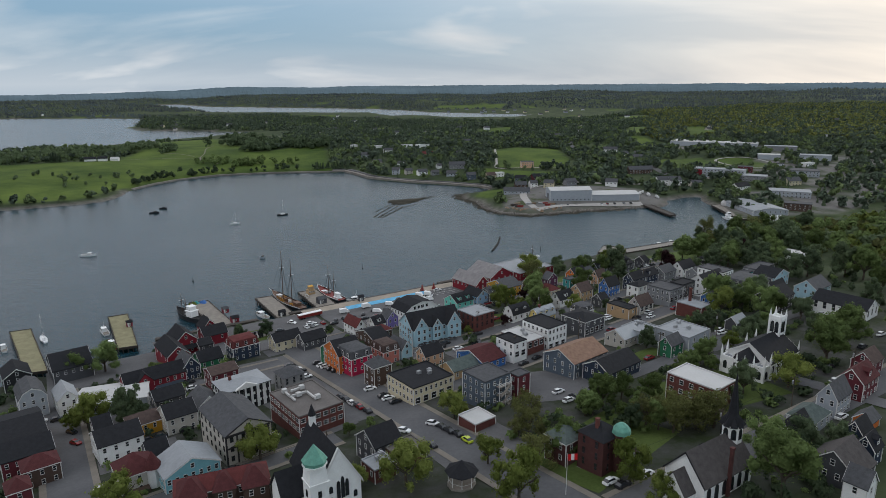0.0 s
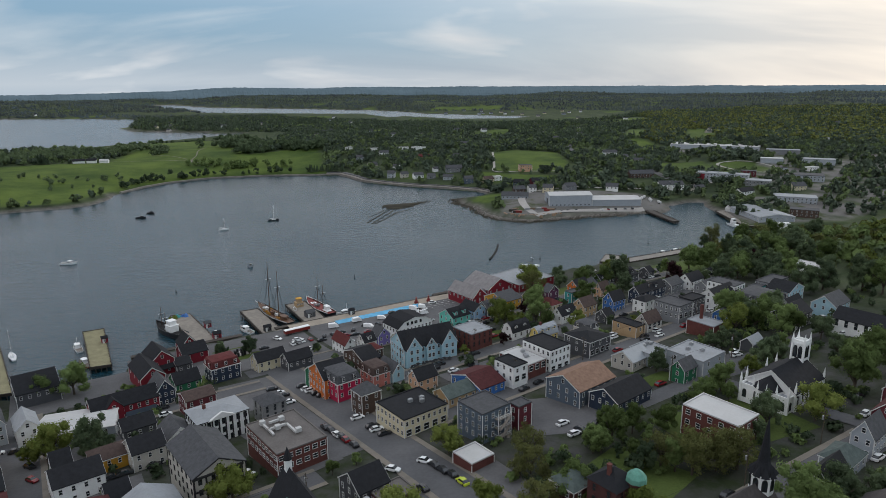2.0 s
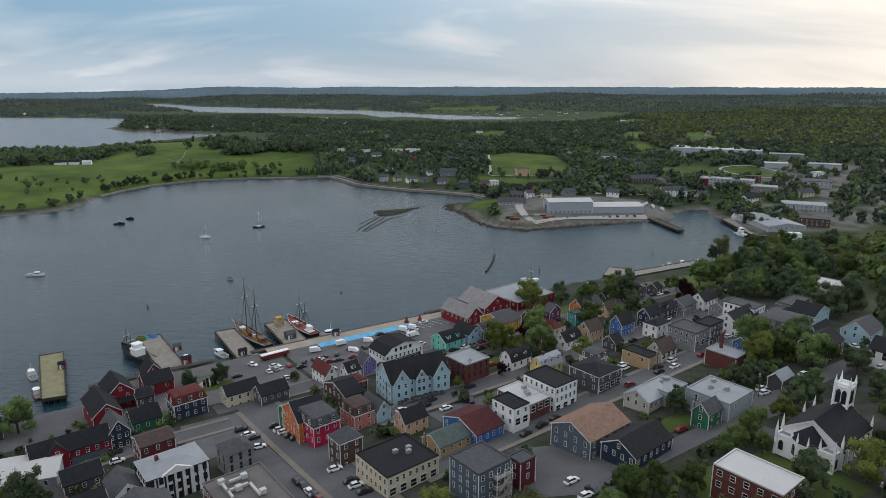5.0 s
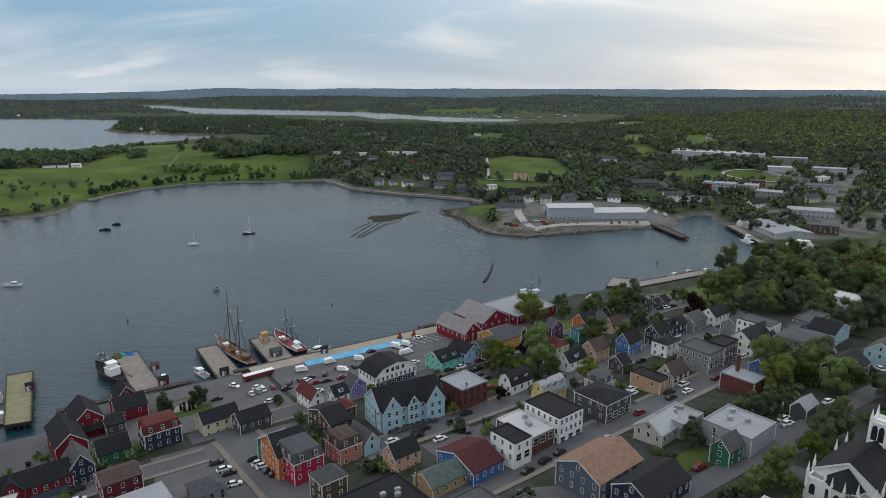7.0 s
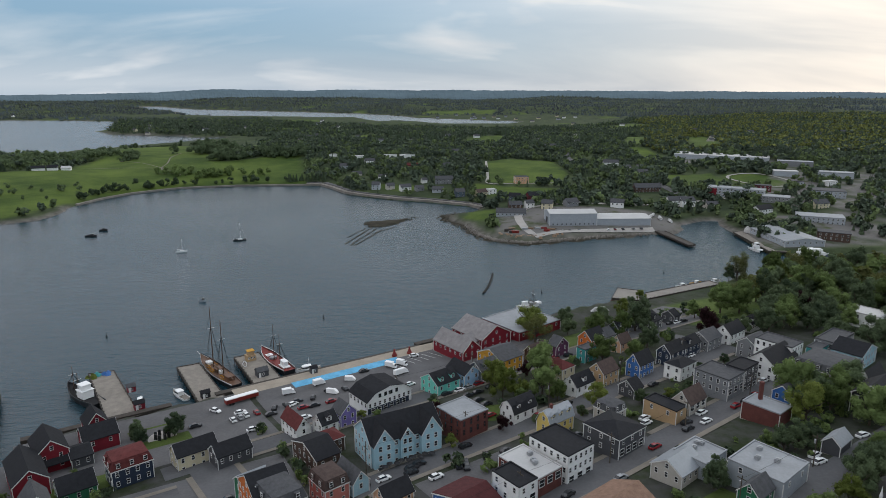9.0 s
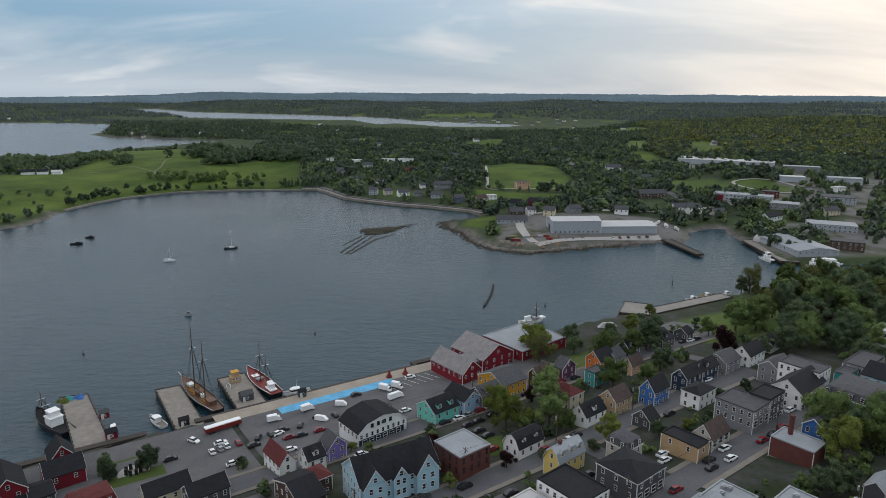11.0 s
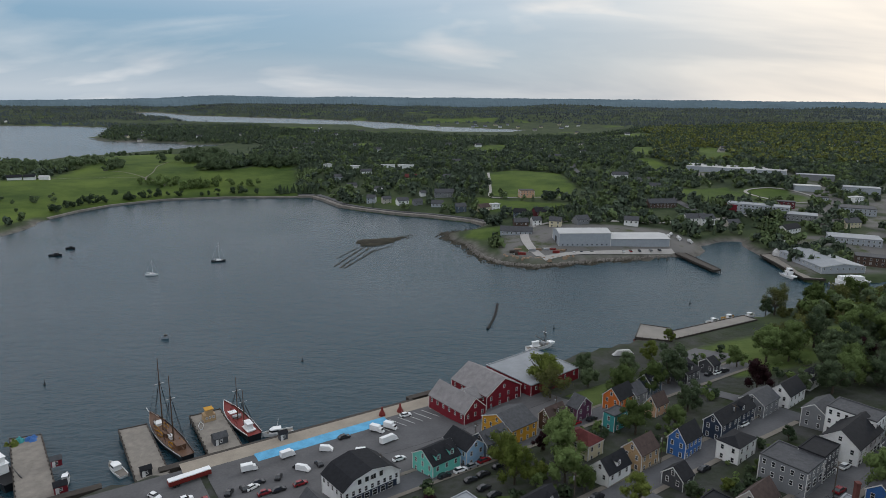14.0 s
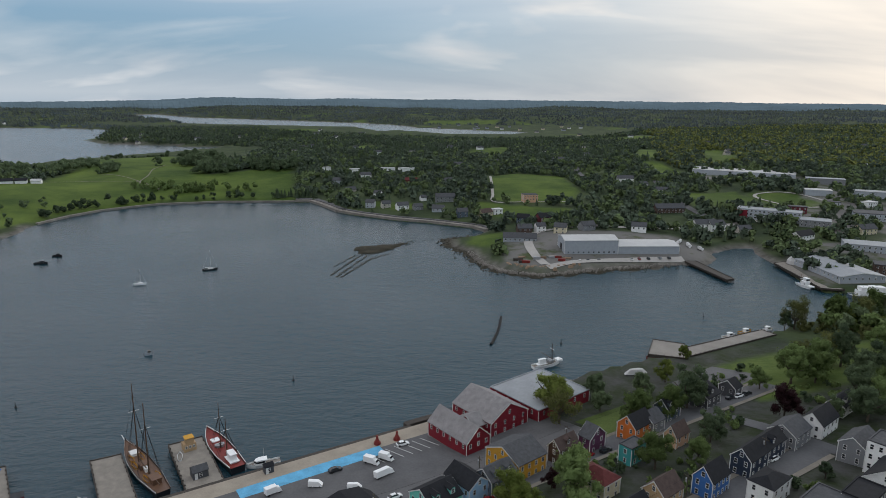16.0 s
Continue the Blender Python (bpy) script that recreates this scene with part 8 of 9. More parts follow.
shed_small(-66.5, 333.0, 4.6, 3.6, 2.4, DKGREY, ROOF_GREY, 35, "dark grey shed with shingle roof on the wharf")
shed_small(-83, 314.5, 3.2, 2.4, 2.2, BLACK, ROOF_BLACK, 35, "small black hut on the wharf")
shed_small(-104.5, 305.5, 3.6, 2.8, 2.4, RED, ROOF_BLACK, 35, "small red hut at the wharf root")
shed_small(-113.5, 320.0, 3.0, 2.6, 2.2, RED, ROOF_GREY, 35, "small red hut on the wharf edge")
shed_small(-154.5, 301.5, 2.6, 2.4, 2.2, RED, ROOF_BLACK, 35, "small red hut on the mossy pier")
shed_small(*on_grid(-18, 46), 2.8, 2.2, 2.4, DKGREY, ROOF_BLACK, GRID, "dark kiosk on the quay edge", 3.3)
rng_net = random.Random(8)
for nx_, ny_, m_, lab in ((-133, 336, TEAL, "heap of teal fishing nets on the wharf end"), (-130.5, 337.5, BLUE, "heap of blue fishing nets on the wharf end"), (-134.5, 334.5, LEAFY, "heap of green nets on the wharf end")):
    g = Geo()
    for k in range(9):
        g.disc(rng_net.uniform(-1.6, 1.6), rng_net.uniform(-1.2, 1.2), rng_net.uniform(0.7, 1.3), 0, rng_net.uniform(0.6, 1.5), 7, 0.35, rng_net.uniform(0, 3))
    net = thing("net_heap", pose(nx_, ny_, 2.7), lab, "fishing nets")
    part("netting", g.mesh("netting", m_), net)
capst = thing("boat_cabin", pose(-74.5, 351.5, 2.7, 0, 0, 35), "old buff wheelhouse standing on the wharf", "boat cabin")
part("cabin", Geo().box(-2, -1.6, 0, 2, 1.6, 2.6).box(-1.2, -1.3, 2.6, 1.4, 1.3, 4.4).mesh("cabin", TAN), capst)
for dx in (-1.2, 0, 1.2):
    put_window(capst, pose(dx, -1.62, 1.6), 0.6, 0.7, TRIM)
part("roof", Geo().box(-1.4, -1.5, 4.404, 1.6, 1.5, 4.55).mesh("cabin_roof", OCHRE), capst)
dory = thing("dory", pose(-75.5, 346.0, 2.8, 0, 0, 110), "small white dory lying on the wharf", "boat")
part("hull", hull_mesh("dory_hull", 4.6, 1.7, 0.1, 0.7, HULLWHITE, DECK), dory)
for s_, u_ in ((-16.5, 84), (-15.5, 91)):
    x, y = on_grid(s_, u_)
    bu = thing("channel_buoy", pose(x, y, 3.3), "large red steel buoy shown on the quay", "buoy")
    part("float", Geo().disc(0, 0, 1.2, 0, 0.8, 12).disc(0, 0, 0.95, 0.8, 2.3, 12, 0.4).mesh("float", HULLRED), bu)
    part("cage", Geo().disc(0, 0, 0.38, 2.3, 3.0, 6, 1.0).disc(0, 0, 0.5, 3.0, 3.3, 6, 0.5).mesh("cage", HULLRED), bu)


def utility_pole(x, y, rot, h=9.5):
    top = thing("utility_pole", pose(x, y, ground_z(x, y), 0, 0, rot), "brown wooden utility pole with crossarm", "utility pole", "utility poles along the streets")
    part("pole", Geo().rod((0, 0, -0.5), (0, 0, h), 0.16, 7, 0.7).mesh("pole", BARK), top)
    part("crossarm", Geo().box(-1.2, -0.07, h - 0.9, 1.2, 0.07, h - 0.75).mesh("crossarm", BARK), top)
    part("transformer", Geo().disc(0.35, 0, 0.28, h - 2.6, h - 1.5, 8).mesh("transformer", STEEL), top)
    return x, y, ground_z(x, y) + h - 0.7


def wire(a, b):
    c = bpy.data.curves.new("wire", "CURVE")
    c.dimensions, c.bevel_depth = "3D", 0.025
    s = c.splines.new("POLY")
    s.points.add(8)
    for i, p in enumerate(s.points):
        k = i / 8
        p.co = (a[0] + (b[0] - a[0]) * k, a[1] + (b[1] - a[1]) * k, a[2] + (b[2] - a[2]) * k - 1.2 * 4 * k * (1 - k) * 0.6, 1)
    c.materials.append(RUBBER)
    tagged(new("overhead_wire", c), "thin black overhead wire between poles", "wire")


for s_, us in ((110, (20, 52, 84, 116, 148)), (71, (28, 62, 96, 130, 164)), (26, (62, 96, 130, 165)), (197.5, (20, 52, 84, 116)), (138, (-70, -34)), (145, (90, 122))):
    last = None
    for u_ in us:
        x, y = on_grid(s_, u_)
        here = utility_pole(x, y, GRID + 90)
        if last:
            wire(last, here)
        last = here
# ducts on the office roof
duct = thing("roof_ducts", pose(-42.8, 175.1, ground_z(-42.8, 175.1) + 8.05, 0, 0, 38.5), "white sheet-metal ducts on a flat roof", "roof ducts")
for x0, y0, x1, y1 in ((3, 9, 3.6, 16), (3, 12, 9, 12.6), (8.5, 6, 9.1, 12.6), (5, 15.5, 8, 16.1)):
    part("duct", Geo().box(x0, y0, 0, x1, y1, 0.6).mesh("duct", ROOF_WHITE), duct)
for x0, y0 in ((2.6, 16), (9, 6), (5, 11), (8, 15)):
    part("fan_unit", Geo().box(x0, y0, 0, x0 + 1.5, y0 + 1.3, 1.2).mesh("fan_unit", ROOF_WHITE), duct)
chim = thing("chimney_stack", pose(106, 268, ground_z(106, 268)), "tall brick chimney stack beside the hall", "chimney")
part("shaft", Geo().box(-0.5, -0.5, 0, 0.5, 0.5, 11).box(-0.6, -0.6, 11, 0.6, 0.6, 11.4).mesh("stack", BRICK), chim)

# ---- trees ----


ICO = []
for a_, b_ in itertools.product((-1, 1), (-1.618, 1.618)):
    ICO += [(0, a_, b_), (a_, b_, 0), (b_, 0, a_)]
ICO = np.array(ICO) / 1.902
ICOF = np.array([f for f in itertools.combinations(range(12), 3) if all(np.linalg.norm(ICO[p] - ICO[q]) < 1.1 for p, q in itertools.combinations(f, 2))])


def boughs(rng, centres, radii):
    """Uneven leafy masses, twenty faces each."""
    n = len(centres)
    turn_ = rng.normal(size=(n, 3, 3))
    turn_ = np.linalg.qr(turn_)[0]
    vs = np.einsum("ij,njk->nik", ICO, turn_) * (radii[:, None] * rng.uniform(0.8, 1.15, (n, 12)))[:, :, None] + centres[:, None, :]
    fs = ICOF[None] + 12 * np.arange(n)[:, None, None]
    return vs.reshape(-1, 3), fs.reshape(-1, 3)


def crown_mesh(name, material, seed, leaves=4400, spread=1.0, tall=1.15, leaf=0.055, bare=0.0):
    """A broad crown about a unit across: small leaf sprays on many uneven boughs."""
    rng = np.random.default_rng(seed)
    lobes = [(0, 0, 0.15, 0.50)]
    for i in range(24):
        a, e, q = rng.uniform(0, 6.283), rng.uniform(-0.6, 1.25), rng.uniform(0.45, 0.86)
        lobes.append((q * math.cos(a) * math.cos(e) * spread, q * math.sin(a) * math.cos(e) * spread, q * math.sin(e) * tall, rng.uniform(0.15, 0.34)))
    lobes = np.array(lobes)
    weight = lobes[:, 3] ** 1.7
    pick = rng.choice(len(lobes), leaves, p=weight / weight.sum())
    way = rng.normal(size=(leaves, 3))
    way /= np.linalg.norm(way, axis=1)[:, None]
    r = lobes[pick, 3] * rng.uniform(0.25 - 0.2 * bare, 1.0, leaves) ** (0.6 + 0.2 * bare) * (1 + 0.35 * (rng.uniform(0, 1, leaves) > 0.86))
    c = lobes[pick, :3] + way * r[:, None]
    t = np.cross(way, rng.normal(size=(leaves, 3)))
    t /= np.linalg.norm(t, axis=1)[:, None]
    b = np.cross(way, t) + way * rng.uniform(-0.9, 0.9, leaves)[:, None]
    b /= np.linalg.norm(b, axis=1)[:, None]
    size = leaf * rng.uniform(0.5, 1.3, leaves)[:, None]
    vs = np.stack([c - t * size, c + t * size, c + b * size * 1.6], 1).reshape(-1, 3)
    fs = np.arange(leaves * 3).reshape(-1, 3)
    if bare < 0.5:
        core, core_faces = boughs(rng, lobes[:, :3], lobes[:, 3] * (0.74 - 0.35 * bare))
        fs = np.concatenate([fs, core_faces + len(vs)])
        vs = np.concatenate([vs, core])
    return mesh_of(name, vs.tolist(), fs.tolist(), material)


def trunk_mesh(name, seed, rise=1.15):
    """A tapered trunk that forks into limbs, for a crown of unit radius whose middle is at height rise."""
    rng = random.Random(seed)
    g = Geo()
    g.rod((0, 0, -0.4), (0.02, 0.01, rise * 0.6), 0.07, 7, 0.7)
    for i in range(8):
        a, l = i * 0.8 + rng.uniform(-0.3, 0.3), rng.uniform(0.35, 0.75)
        p0 = (0.02, 0.01, rise * rng.uniform(0.4, 0.6))
        p1 = (l * 0.5 * math.cos(a), l * 0.5 * math.sin(a), rise * 0.85)
        p2 = (l * math.cos(a), l * math.sin(a), rise + rng.uniform(0.0, 0.5))
        g.rod(p0, p1, 0.04, 5, 0.7).rod(p1, p2, 0.028, 5, 0.4)
    return g.mesh(name, BARK)


def conifer_mesh(name, seed, tiers=15):
    rng = np.random.default_rng(seed)
    vs, fs = [], []
    for k in range(tiers):
        z = 0.25 + 1.9 * k / tiers
        r = 0.62 * (1 - k / tiers) ** 0.85 + 0.05
        n = int(16 - 9 * k / tiers)
        for i in range(n):
            a = rng.uniform(0, 6.283)
            rr, w = r * rng.uniform(0.75, 1.2), 0.11 * rng.uniform(0.7, 1.4)
            dx, dy = math.cos(a), math.sin(a)
            q = len(vs)
            vs += [(0.05 * dx, 0.05 * dy, z + 0.16), (rr * 0.6 * dx - w * dy, rr * 0.6 * dy + w * dx, z + 0.02), (rr * dx, rr * dy, z - 0.10), (rr * 0.6 * dx + w * dy, rr * 0.6 * dy - w * dx, z + 0.02)]
            fs.append((q, q + 1, q + 2, q + 3))
    return mesh_of(name, vs, fs, NEEDLE)


KINDS = {"g": (LEAF, "spring-green broadleaf tree in a town garden", 0.0), "y": (LEAFY, "yellow-green tree in young spring leaf", 0.25), "d": (LEAFD, "dark green leafy tree among the houses", 0.0),
         "b": (LEAFB, "thin brownish tree just coming into leaf", 0.6), "m": (LEAFM, "dark maroon-leaved tree among the houses", 0.0)}
CROWNS = {k: [crown_mesh("crown_" + k, v[0], i * 7 + ord(k), int(5200 * (1 - 0.55 * v[2])), bare=v[2], leaf=0.047 - 0.010 * v[2]) for i in range(3)] for k, v in KINDS.items()}
TRUNKS = [trunk_mesh("trunk", i) for i in range(3)]
SPRUCES = [conifer_mesh("spruce_crown", i) for i in range(3)]
SPRUCE_TRUNK = Geo().rod((0, 0, -0.3), (0, 0, 2.0), 0.05, 6, 0.15).mesh("spruce_trunk", BARK)
tree_rng = random.Random(5)


def plant_tree(kind, x, y, r):
    z = ground_z(x, y)
    if z < 0.3:
        return
    i = tree_rng.randrange(3)
    spin = tree_rng.uniform(0, 360)
    if kind == "c":
        top = thing("tree", pose(x, y, z, 0, 0, spin), "narrow dark green spruce tree", "tree", "trees of the town")
        size = r * 2.1
        part("crown", SPRUCES[i], top, Matrix.Diagonal((size, size, size * 1.15, 1)))
        part("trunk", SPRUCE_TRUNK, top, Matrix.Diagonal((size, size, size * 1.15, 1)))
        return
    tall = tree_rng.uniform(0.9, 1.15)
    r *= 1.1
    top = thing("tree", pose(x, y, z, 0, 0, spin), KINDS[kind][1], "tree", "trees of the town")
    part("crown", CROWNS[kind][i], top, Matrix.Translation((0, 0, r * 0.98)) @ Matrix.Diagonal((r, r, r * tall, 1)))
    part("trunk", TRUNKS[i], top, Matrix.Diagonal((r, r, r * 0.85, 1)))


plant_tree("d", -95.0, 285.5, 3.0)
plant_tree("d", -91.3, 280.5, 2.6)
plant_tree("d", -106.5, 200.8, 5.9)
plant_tree("d", -100.7, 199.7, 2.9)
plant_tree("y", -118.4, 199.4, 6.0)
plant_tree("y", -123.0, 195.4, 3.0)
plant_tree("g", -138.8, 248.8, 6.3)
plant_tree("y", -52.0, 164.8, 5.6)
plant_tree("y", -80.5, 142.5, 5.6)
plant_tree("d", -82.5, 285.9, 3.7)
plant_tree("d", -40.1, 144.6, 3.4)
plant_tree("y", -22.6, 144.9, 3.7)
plant_tree("y", -9.7, 144.4, 6.4)
plant_tree("y", 2.9, 181.5, 4.4)
plant_tree("y", 28.4, 310.8, 5.4)
plant_tree("g", 45.2, 309.8, 7.0)
plant_tree("y", 52.1, 379.2, 7.5)
plant_tree("d", 69.6, 389.0, 4.8)
plant_tree("g", 77.0, 360.0, 6.3)
plant_tree("b", 24.4, 177.2, 4.8)
plant_tree("y", 11.2, 152.2, 4.1)
plant_tree("b", 23.5, 148.5, 5.0)
plant_tree("g", 30.5, 152.3, 5.1)
plant_tree("y", 17.0, 133.1, 6.2)
plant_tree("g", 11.3, 271.6, 2.7)
plant_tree("g", -28.4, 175.4, 2.1)
plant_tree("g", -22.4, 179.7, 1.7)
plant_tree("g", 41.6, 176.0, 3.6)
plant_tree("d", 99.5, 370.8, 7.5)
plant_tree("g", 90.5, 363.5, 5.5)
plant_tree("g", 120.3, 276.3, 6.4)
plant_tree("d", 138.0, 277.6, 5.9)
plant_tree("g", 135.9, 255.5, 5.0)
plant_tree("d", 105.3, 245.5, 4.0)
plant_tree("d", 113.7, 230.4, 4.2)
plant_tree("d", 75.9, 229.4, 3.9)
plant_tree("g", 89.4, 208.3, 4.8)
plant_tree("g", 79.6, 201.5, 3.3)
plant_tree("g", 63.5, 185.8, 3.9)
plant_tree("g", 48.2, 181.7, 4.7)
plant_tree("g", 54.7, 185.2, 4.0)
plant_tree("b", 56.6, 166.5, 5.1)
plant_tree("b", 62.5, 161.3, 5.1)
plant_tree("b", 68.7, 162.1, 4.5)
plant_tree("b", 74.1, 163.1, 3.6)
plant_tree("d", 90.8, 182.3, 4.4)
plant_tree("y", 105.3, 184.2, 6.0)
plant_tree("g", 125.1, 199.3, 7.9)
plant_tree("g", 141.6, 214.9, 6.7)
plant_tree("d", 143.5, 248.5, 4.2)
plant_tree("g", 78.4, 144.0, 5.2)
plant_tree("g", 75.0, 128.3, 7.5)
plant_tree("y", 44.4, 138.8, 4.8)
plant_tree("y", 48.3, 128.4, 3.5)
plant_tree("d", 86.7, 142.6, 4.9)
plant_tree("d", 95.9, 144.3, 3.8)
plant_tree("g", 204.7, 306.3, 7.5)
plant_tree("d", 201.2, 315.4, 7.5)
plant_tree("d", 173.8, 316.1, 6.7)
plant_tree("d", 166.6, 326.8, 5.4)
plant_tree("d", 185.6, 320.6, 6.9)
plant_tree("b", 191.8, 468.1, 7.5)
plant_tree("g", 210.6, 486.6, 7.3)
plant_tree("g", 216.4, 473.9, 7.5)
plant_tree("b", 230.0, 477.4, 7.5)
plant_tree("g", 242.7, 481.9, 7.5)
plant_tree("d", 231.6, 438.7, 7.5)
plant_tree("d", 262.0, 467.0, 7.5)
plant_tree("g", 146.7, 388.2, 7.5)
plant_tree("g", 161.0, 396.0, 7.5)
plant_tree("d", 176.0, 404.2, 7.5)
plant_tree("d", 175.6, 380.7, 7.0)
plant_tree("g", 197.4, 400.7, 7.5)
plant_tree("d", 211.5, 401.3, 7.5)
plant_tree("d", 204.5, 373.5, 7.2)
plant_tree("g", 219.7, 380.9, 7.5)
plant_tree("d", 149.3, 347.1, 6.2)
plant_tree("g", 164.2, 357.4, 6.3)
plant_tree("d", 169.1, 347.3, 5.1)
plant_tree("m", 125.3, 353.1, 5.4)
plant_tree("d", 183.1, 362.9, 6.4)
plant_tree("y", 116.7, 261.1, 5.9)
plant_tree("g", 126.7, 265.6, 4.2)
plant_tree("g", 132.9, 256.5, 6.0)
plant_tree("d", 101.3, 244.2, 3.7)
plant_tree("d", 109.0, 246.1, 3.3)
plant_tree("g", 98.0, 246.4, 2.6)
plant_tree("d", 113.8, 224.6, 4.8)
plant_tree("y", 102.1, 216.4, 3.8)
plant_tree("b", 52.1, 366.2, 6.8)
plant_tree("d", 68.9, 375.3, 4.0)
plant_tree("d", 89.3, 390.0, 4.2)
plant_tree("y", 103.1, 403.4, 4.4)
plant_tree("g", 71.9, 323.7, 5.7)
plant_tree("d", 94.7, 339.3, 5.1)
plant_tree("g", 85.3, 325.8, 4.0)
plant_tree("y", 29.8, 297.9, 5.0)
plant_tree("g", 43.7, 296.6, 5.5)
plant_tree("g", 48.0, 291.0, 3.4)
plant_tree("d", 53.4, 277.1, 1.9)
plant_tree("y", 59.5, 282.1, 4.3)
plant_tree("y", 10.5, 262.8, 2.0)
plant_tree("m", 40.6, 317.9, 2.8)
plant_tree("d", 74.7, 283.3, 2.5)
plant_tree("m", 6.0, 284.3, 2.7)
plant_tree("y", -19.7, 290.0, 1.7)
plant_tree("g", -14.5, 288.9, 1.7)
plant_tree("d", -83.1, 288.0, 3.3)
plant_tree("d", -94.6, 284.5, 2.6)
plant_tree("b", 59.4, 174.3, 2.8)
plant_tree("g", 83.0, 203.9, 3.3)
plant_tree("b", 73.8, 162.3, 6.0)
plant_tree("b", 69.8, 164.1, 5.3)
plant_tree("b", 64.1, 163.8, 5.2)
plant_tree("g", 59.1, 163.4, 3.8)
plant_tree("d", 85.1, 176.2, 3.2)
plant_tree("d", 109.3, 223.7, 4.1)
plant_tree("g", 123.0, 238.2, 3.4)
plant_tree("d", 125.0, 272.9, 5.0)
plant_tree("g", 133.4, 273.0, 5.5)
plant_tree("g", 88.2, 208.7, 2.7)
plant_tree("g", 88.6, 201.0, 2.6)
plant_tree("d", 146.3, 254.3, 3.6)
plant_tree("d", 138.2, 229.3, 3.7)
plant_tree("d", 135.9, 217.8, 4.0)
plant_tree("g", 155.4, 387.0, 6.5)
plant_tree("d", 157.8, 366.0, 6.2)
plant_tree("d", 171.8, 380.3, 6.5)
plant_tree("d", 176.4, 374.5, 6.5)
plant_tree("g", 202.4, 396.5, 7.1)
plant_tree("g", 132.9, 385.0, 4.2)
plant_tree("g", 105.7, 302.6, 2.5)
plant_tree("d", 115.1, 312.6, 2.2)
plant_tree("d", 121.6, 271.4, 3.8)
plant_tree("d", 169.6, 353.0, 6.1)
plant_tree("g", 159.9, 354.7, 6.2)
plant_tree("d", 177.2, 351.7, 4.8)
plant_tree("g", 98.1, 295.5, 2.0)
plant_tree("y", 84.7, 286.8, 1.9)
plant_tree("d", 140.9, 351.0, 3.6)
plant_tree("g", 192.8, 371.4, 6.2)
plant_tree("d", 196.6, 399.1, 6.7)
plant_tree("b", 174.6, 408.9, 6.6)
plant_tree("b", 164.0, 413.7, 5.1)
plant_tree("g", 35.7, 295.2, 2.2)
plant_tree("m", 27.0, 270.9, 2.6)
plant_tree("y", 37.4, 300.9, 2.7)
plant_tree("d", 37.8, 275.1, 1.4)
plant_tree("g", 31.1, 285.4, 1.3)
plant_tree("d", 25.6, 314.9, 1.3)
plant_tree("g", -146.8, 243.6, 4.6)
plant_tree("d", -106.0, 198.4, 3.1)
plant_tree("y", -118.2, 196.3, 3.7)
plant_tree("b", -86.1, 202.0, 2.0)
plant_tree("b", 23.9, 168.1, 4.2)
plant_tree("b", 20.9, 166.5, 3.0)
plant_tree("g", 43.8, 176.1, 3.5)
plant_tree("g", 42.7, 181.1, 2.5)
plant_tree("d", 52.1, 166.1, 3.4)
plant_tree("g", 50.8, 170.5, 2.8)
plant_tree("y", 4.7, 181.1, 2.2)
plant_tree("b", 26.5, 163.7, 2.3)


# the wooded bank beside the low wharf, and garden trees up the hill
BANK = [(196, 466), (240, 486), (330, 512), (520, 515), (520, 330), (300, 300), (215, 372), (222, 440)]
for x, y, r, k in ((150, 452, 4, "b"), (158, 458, 4.2, "g"), (168, 462, 3.6, "b"), (178, 466, 4.4, "g"), (188, 470, 4, "d"), (206, 428, 5, "g"), (200, 405, 5, "d"), (178, 375, 5, "m"), (166, 372, 4, "d"),
                   (120, 428, 3.0, "y"), (186, 352, 5, "g"), (205, 350, 5.5, "d"), (222, 330, 5.5, "g"), (190, 325, 4.5, "d"), (236, 310, 6, "d"), (250, 290, 6, "g"), (214, 300, 5, "d"),
                   (196, 280, 5.5, "g"), (180, 262, 5, "d"), (200, 255, 6, "d"), (222, 262, 6, "g"), (186, 232, 5, "d"), (160, 216, 5, "g"), (176, 206, 5.5, "d"), (150, 196, 5, "d")):
    plant_tree(k, x, y, r)


def scattered(name, label, rng, count, area, accept, make, material):
    """Joined woodland: many small trees of one kind in one mesh."""
    x = rng.uniform(area[0], area[1], count)
    y = area[2] + (area[3] - area[2]) * rng.uniform(0, 1, count) ** area[4]
    keep = accept(x, y)
    x, y = x[keep], y[keep]
    z = terrain(x, y)
    x, y, z = x[z > 1.2], y[z > 1.2], z[z > 1.2]
    vs, fs = make(rng, x, y, z)
    me = bpy.data.meshes.new(name)
    me.vertices.add(len(vs))
    me.vertices.foreach_set("co", np.ascontiguousarray(vs, dtype=np.float32).ravel())
    k = fs.shape[1]
    me.loops.add(fs.size)
    me.loops.foreach_set("vertex_index", fs.astype(np.int32).ravel())
    me.polygons.add(len(fs))
    me.polygons.foreach_set("loop_start", np.arange(0, fs.size, k, dtype=np.int32))
    me.polygons.foreach_set("use_smooth", np.ones(len(fs), bool))
    me.update(calc_edges=True)
    me.materials.append(material)
    return tagged(new(name, me), label, "woods", kind="stuff")


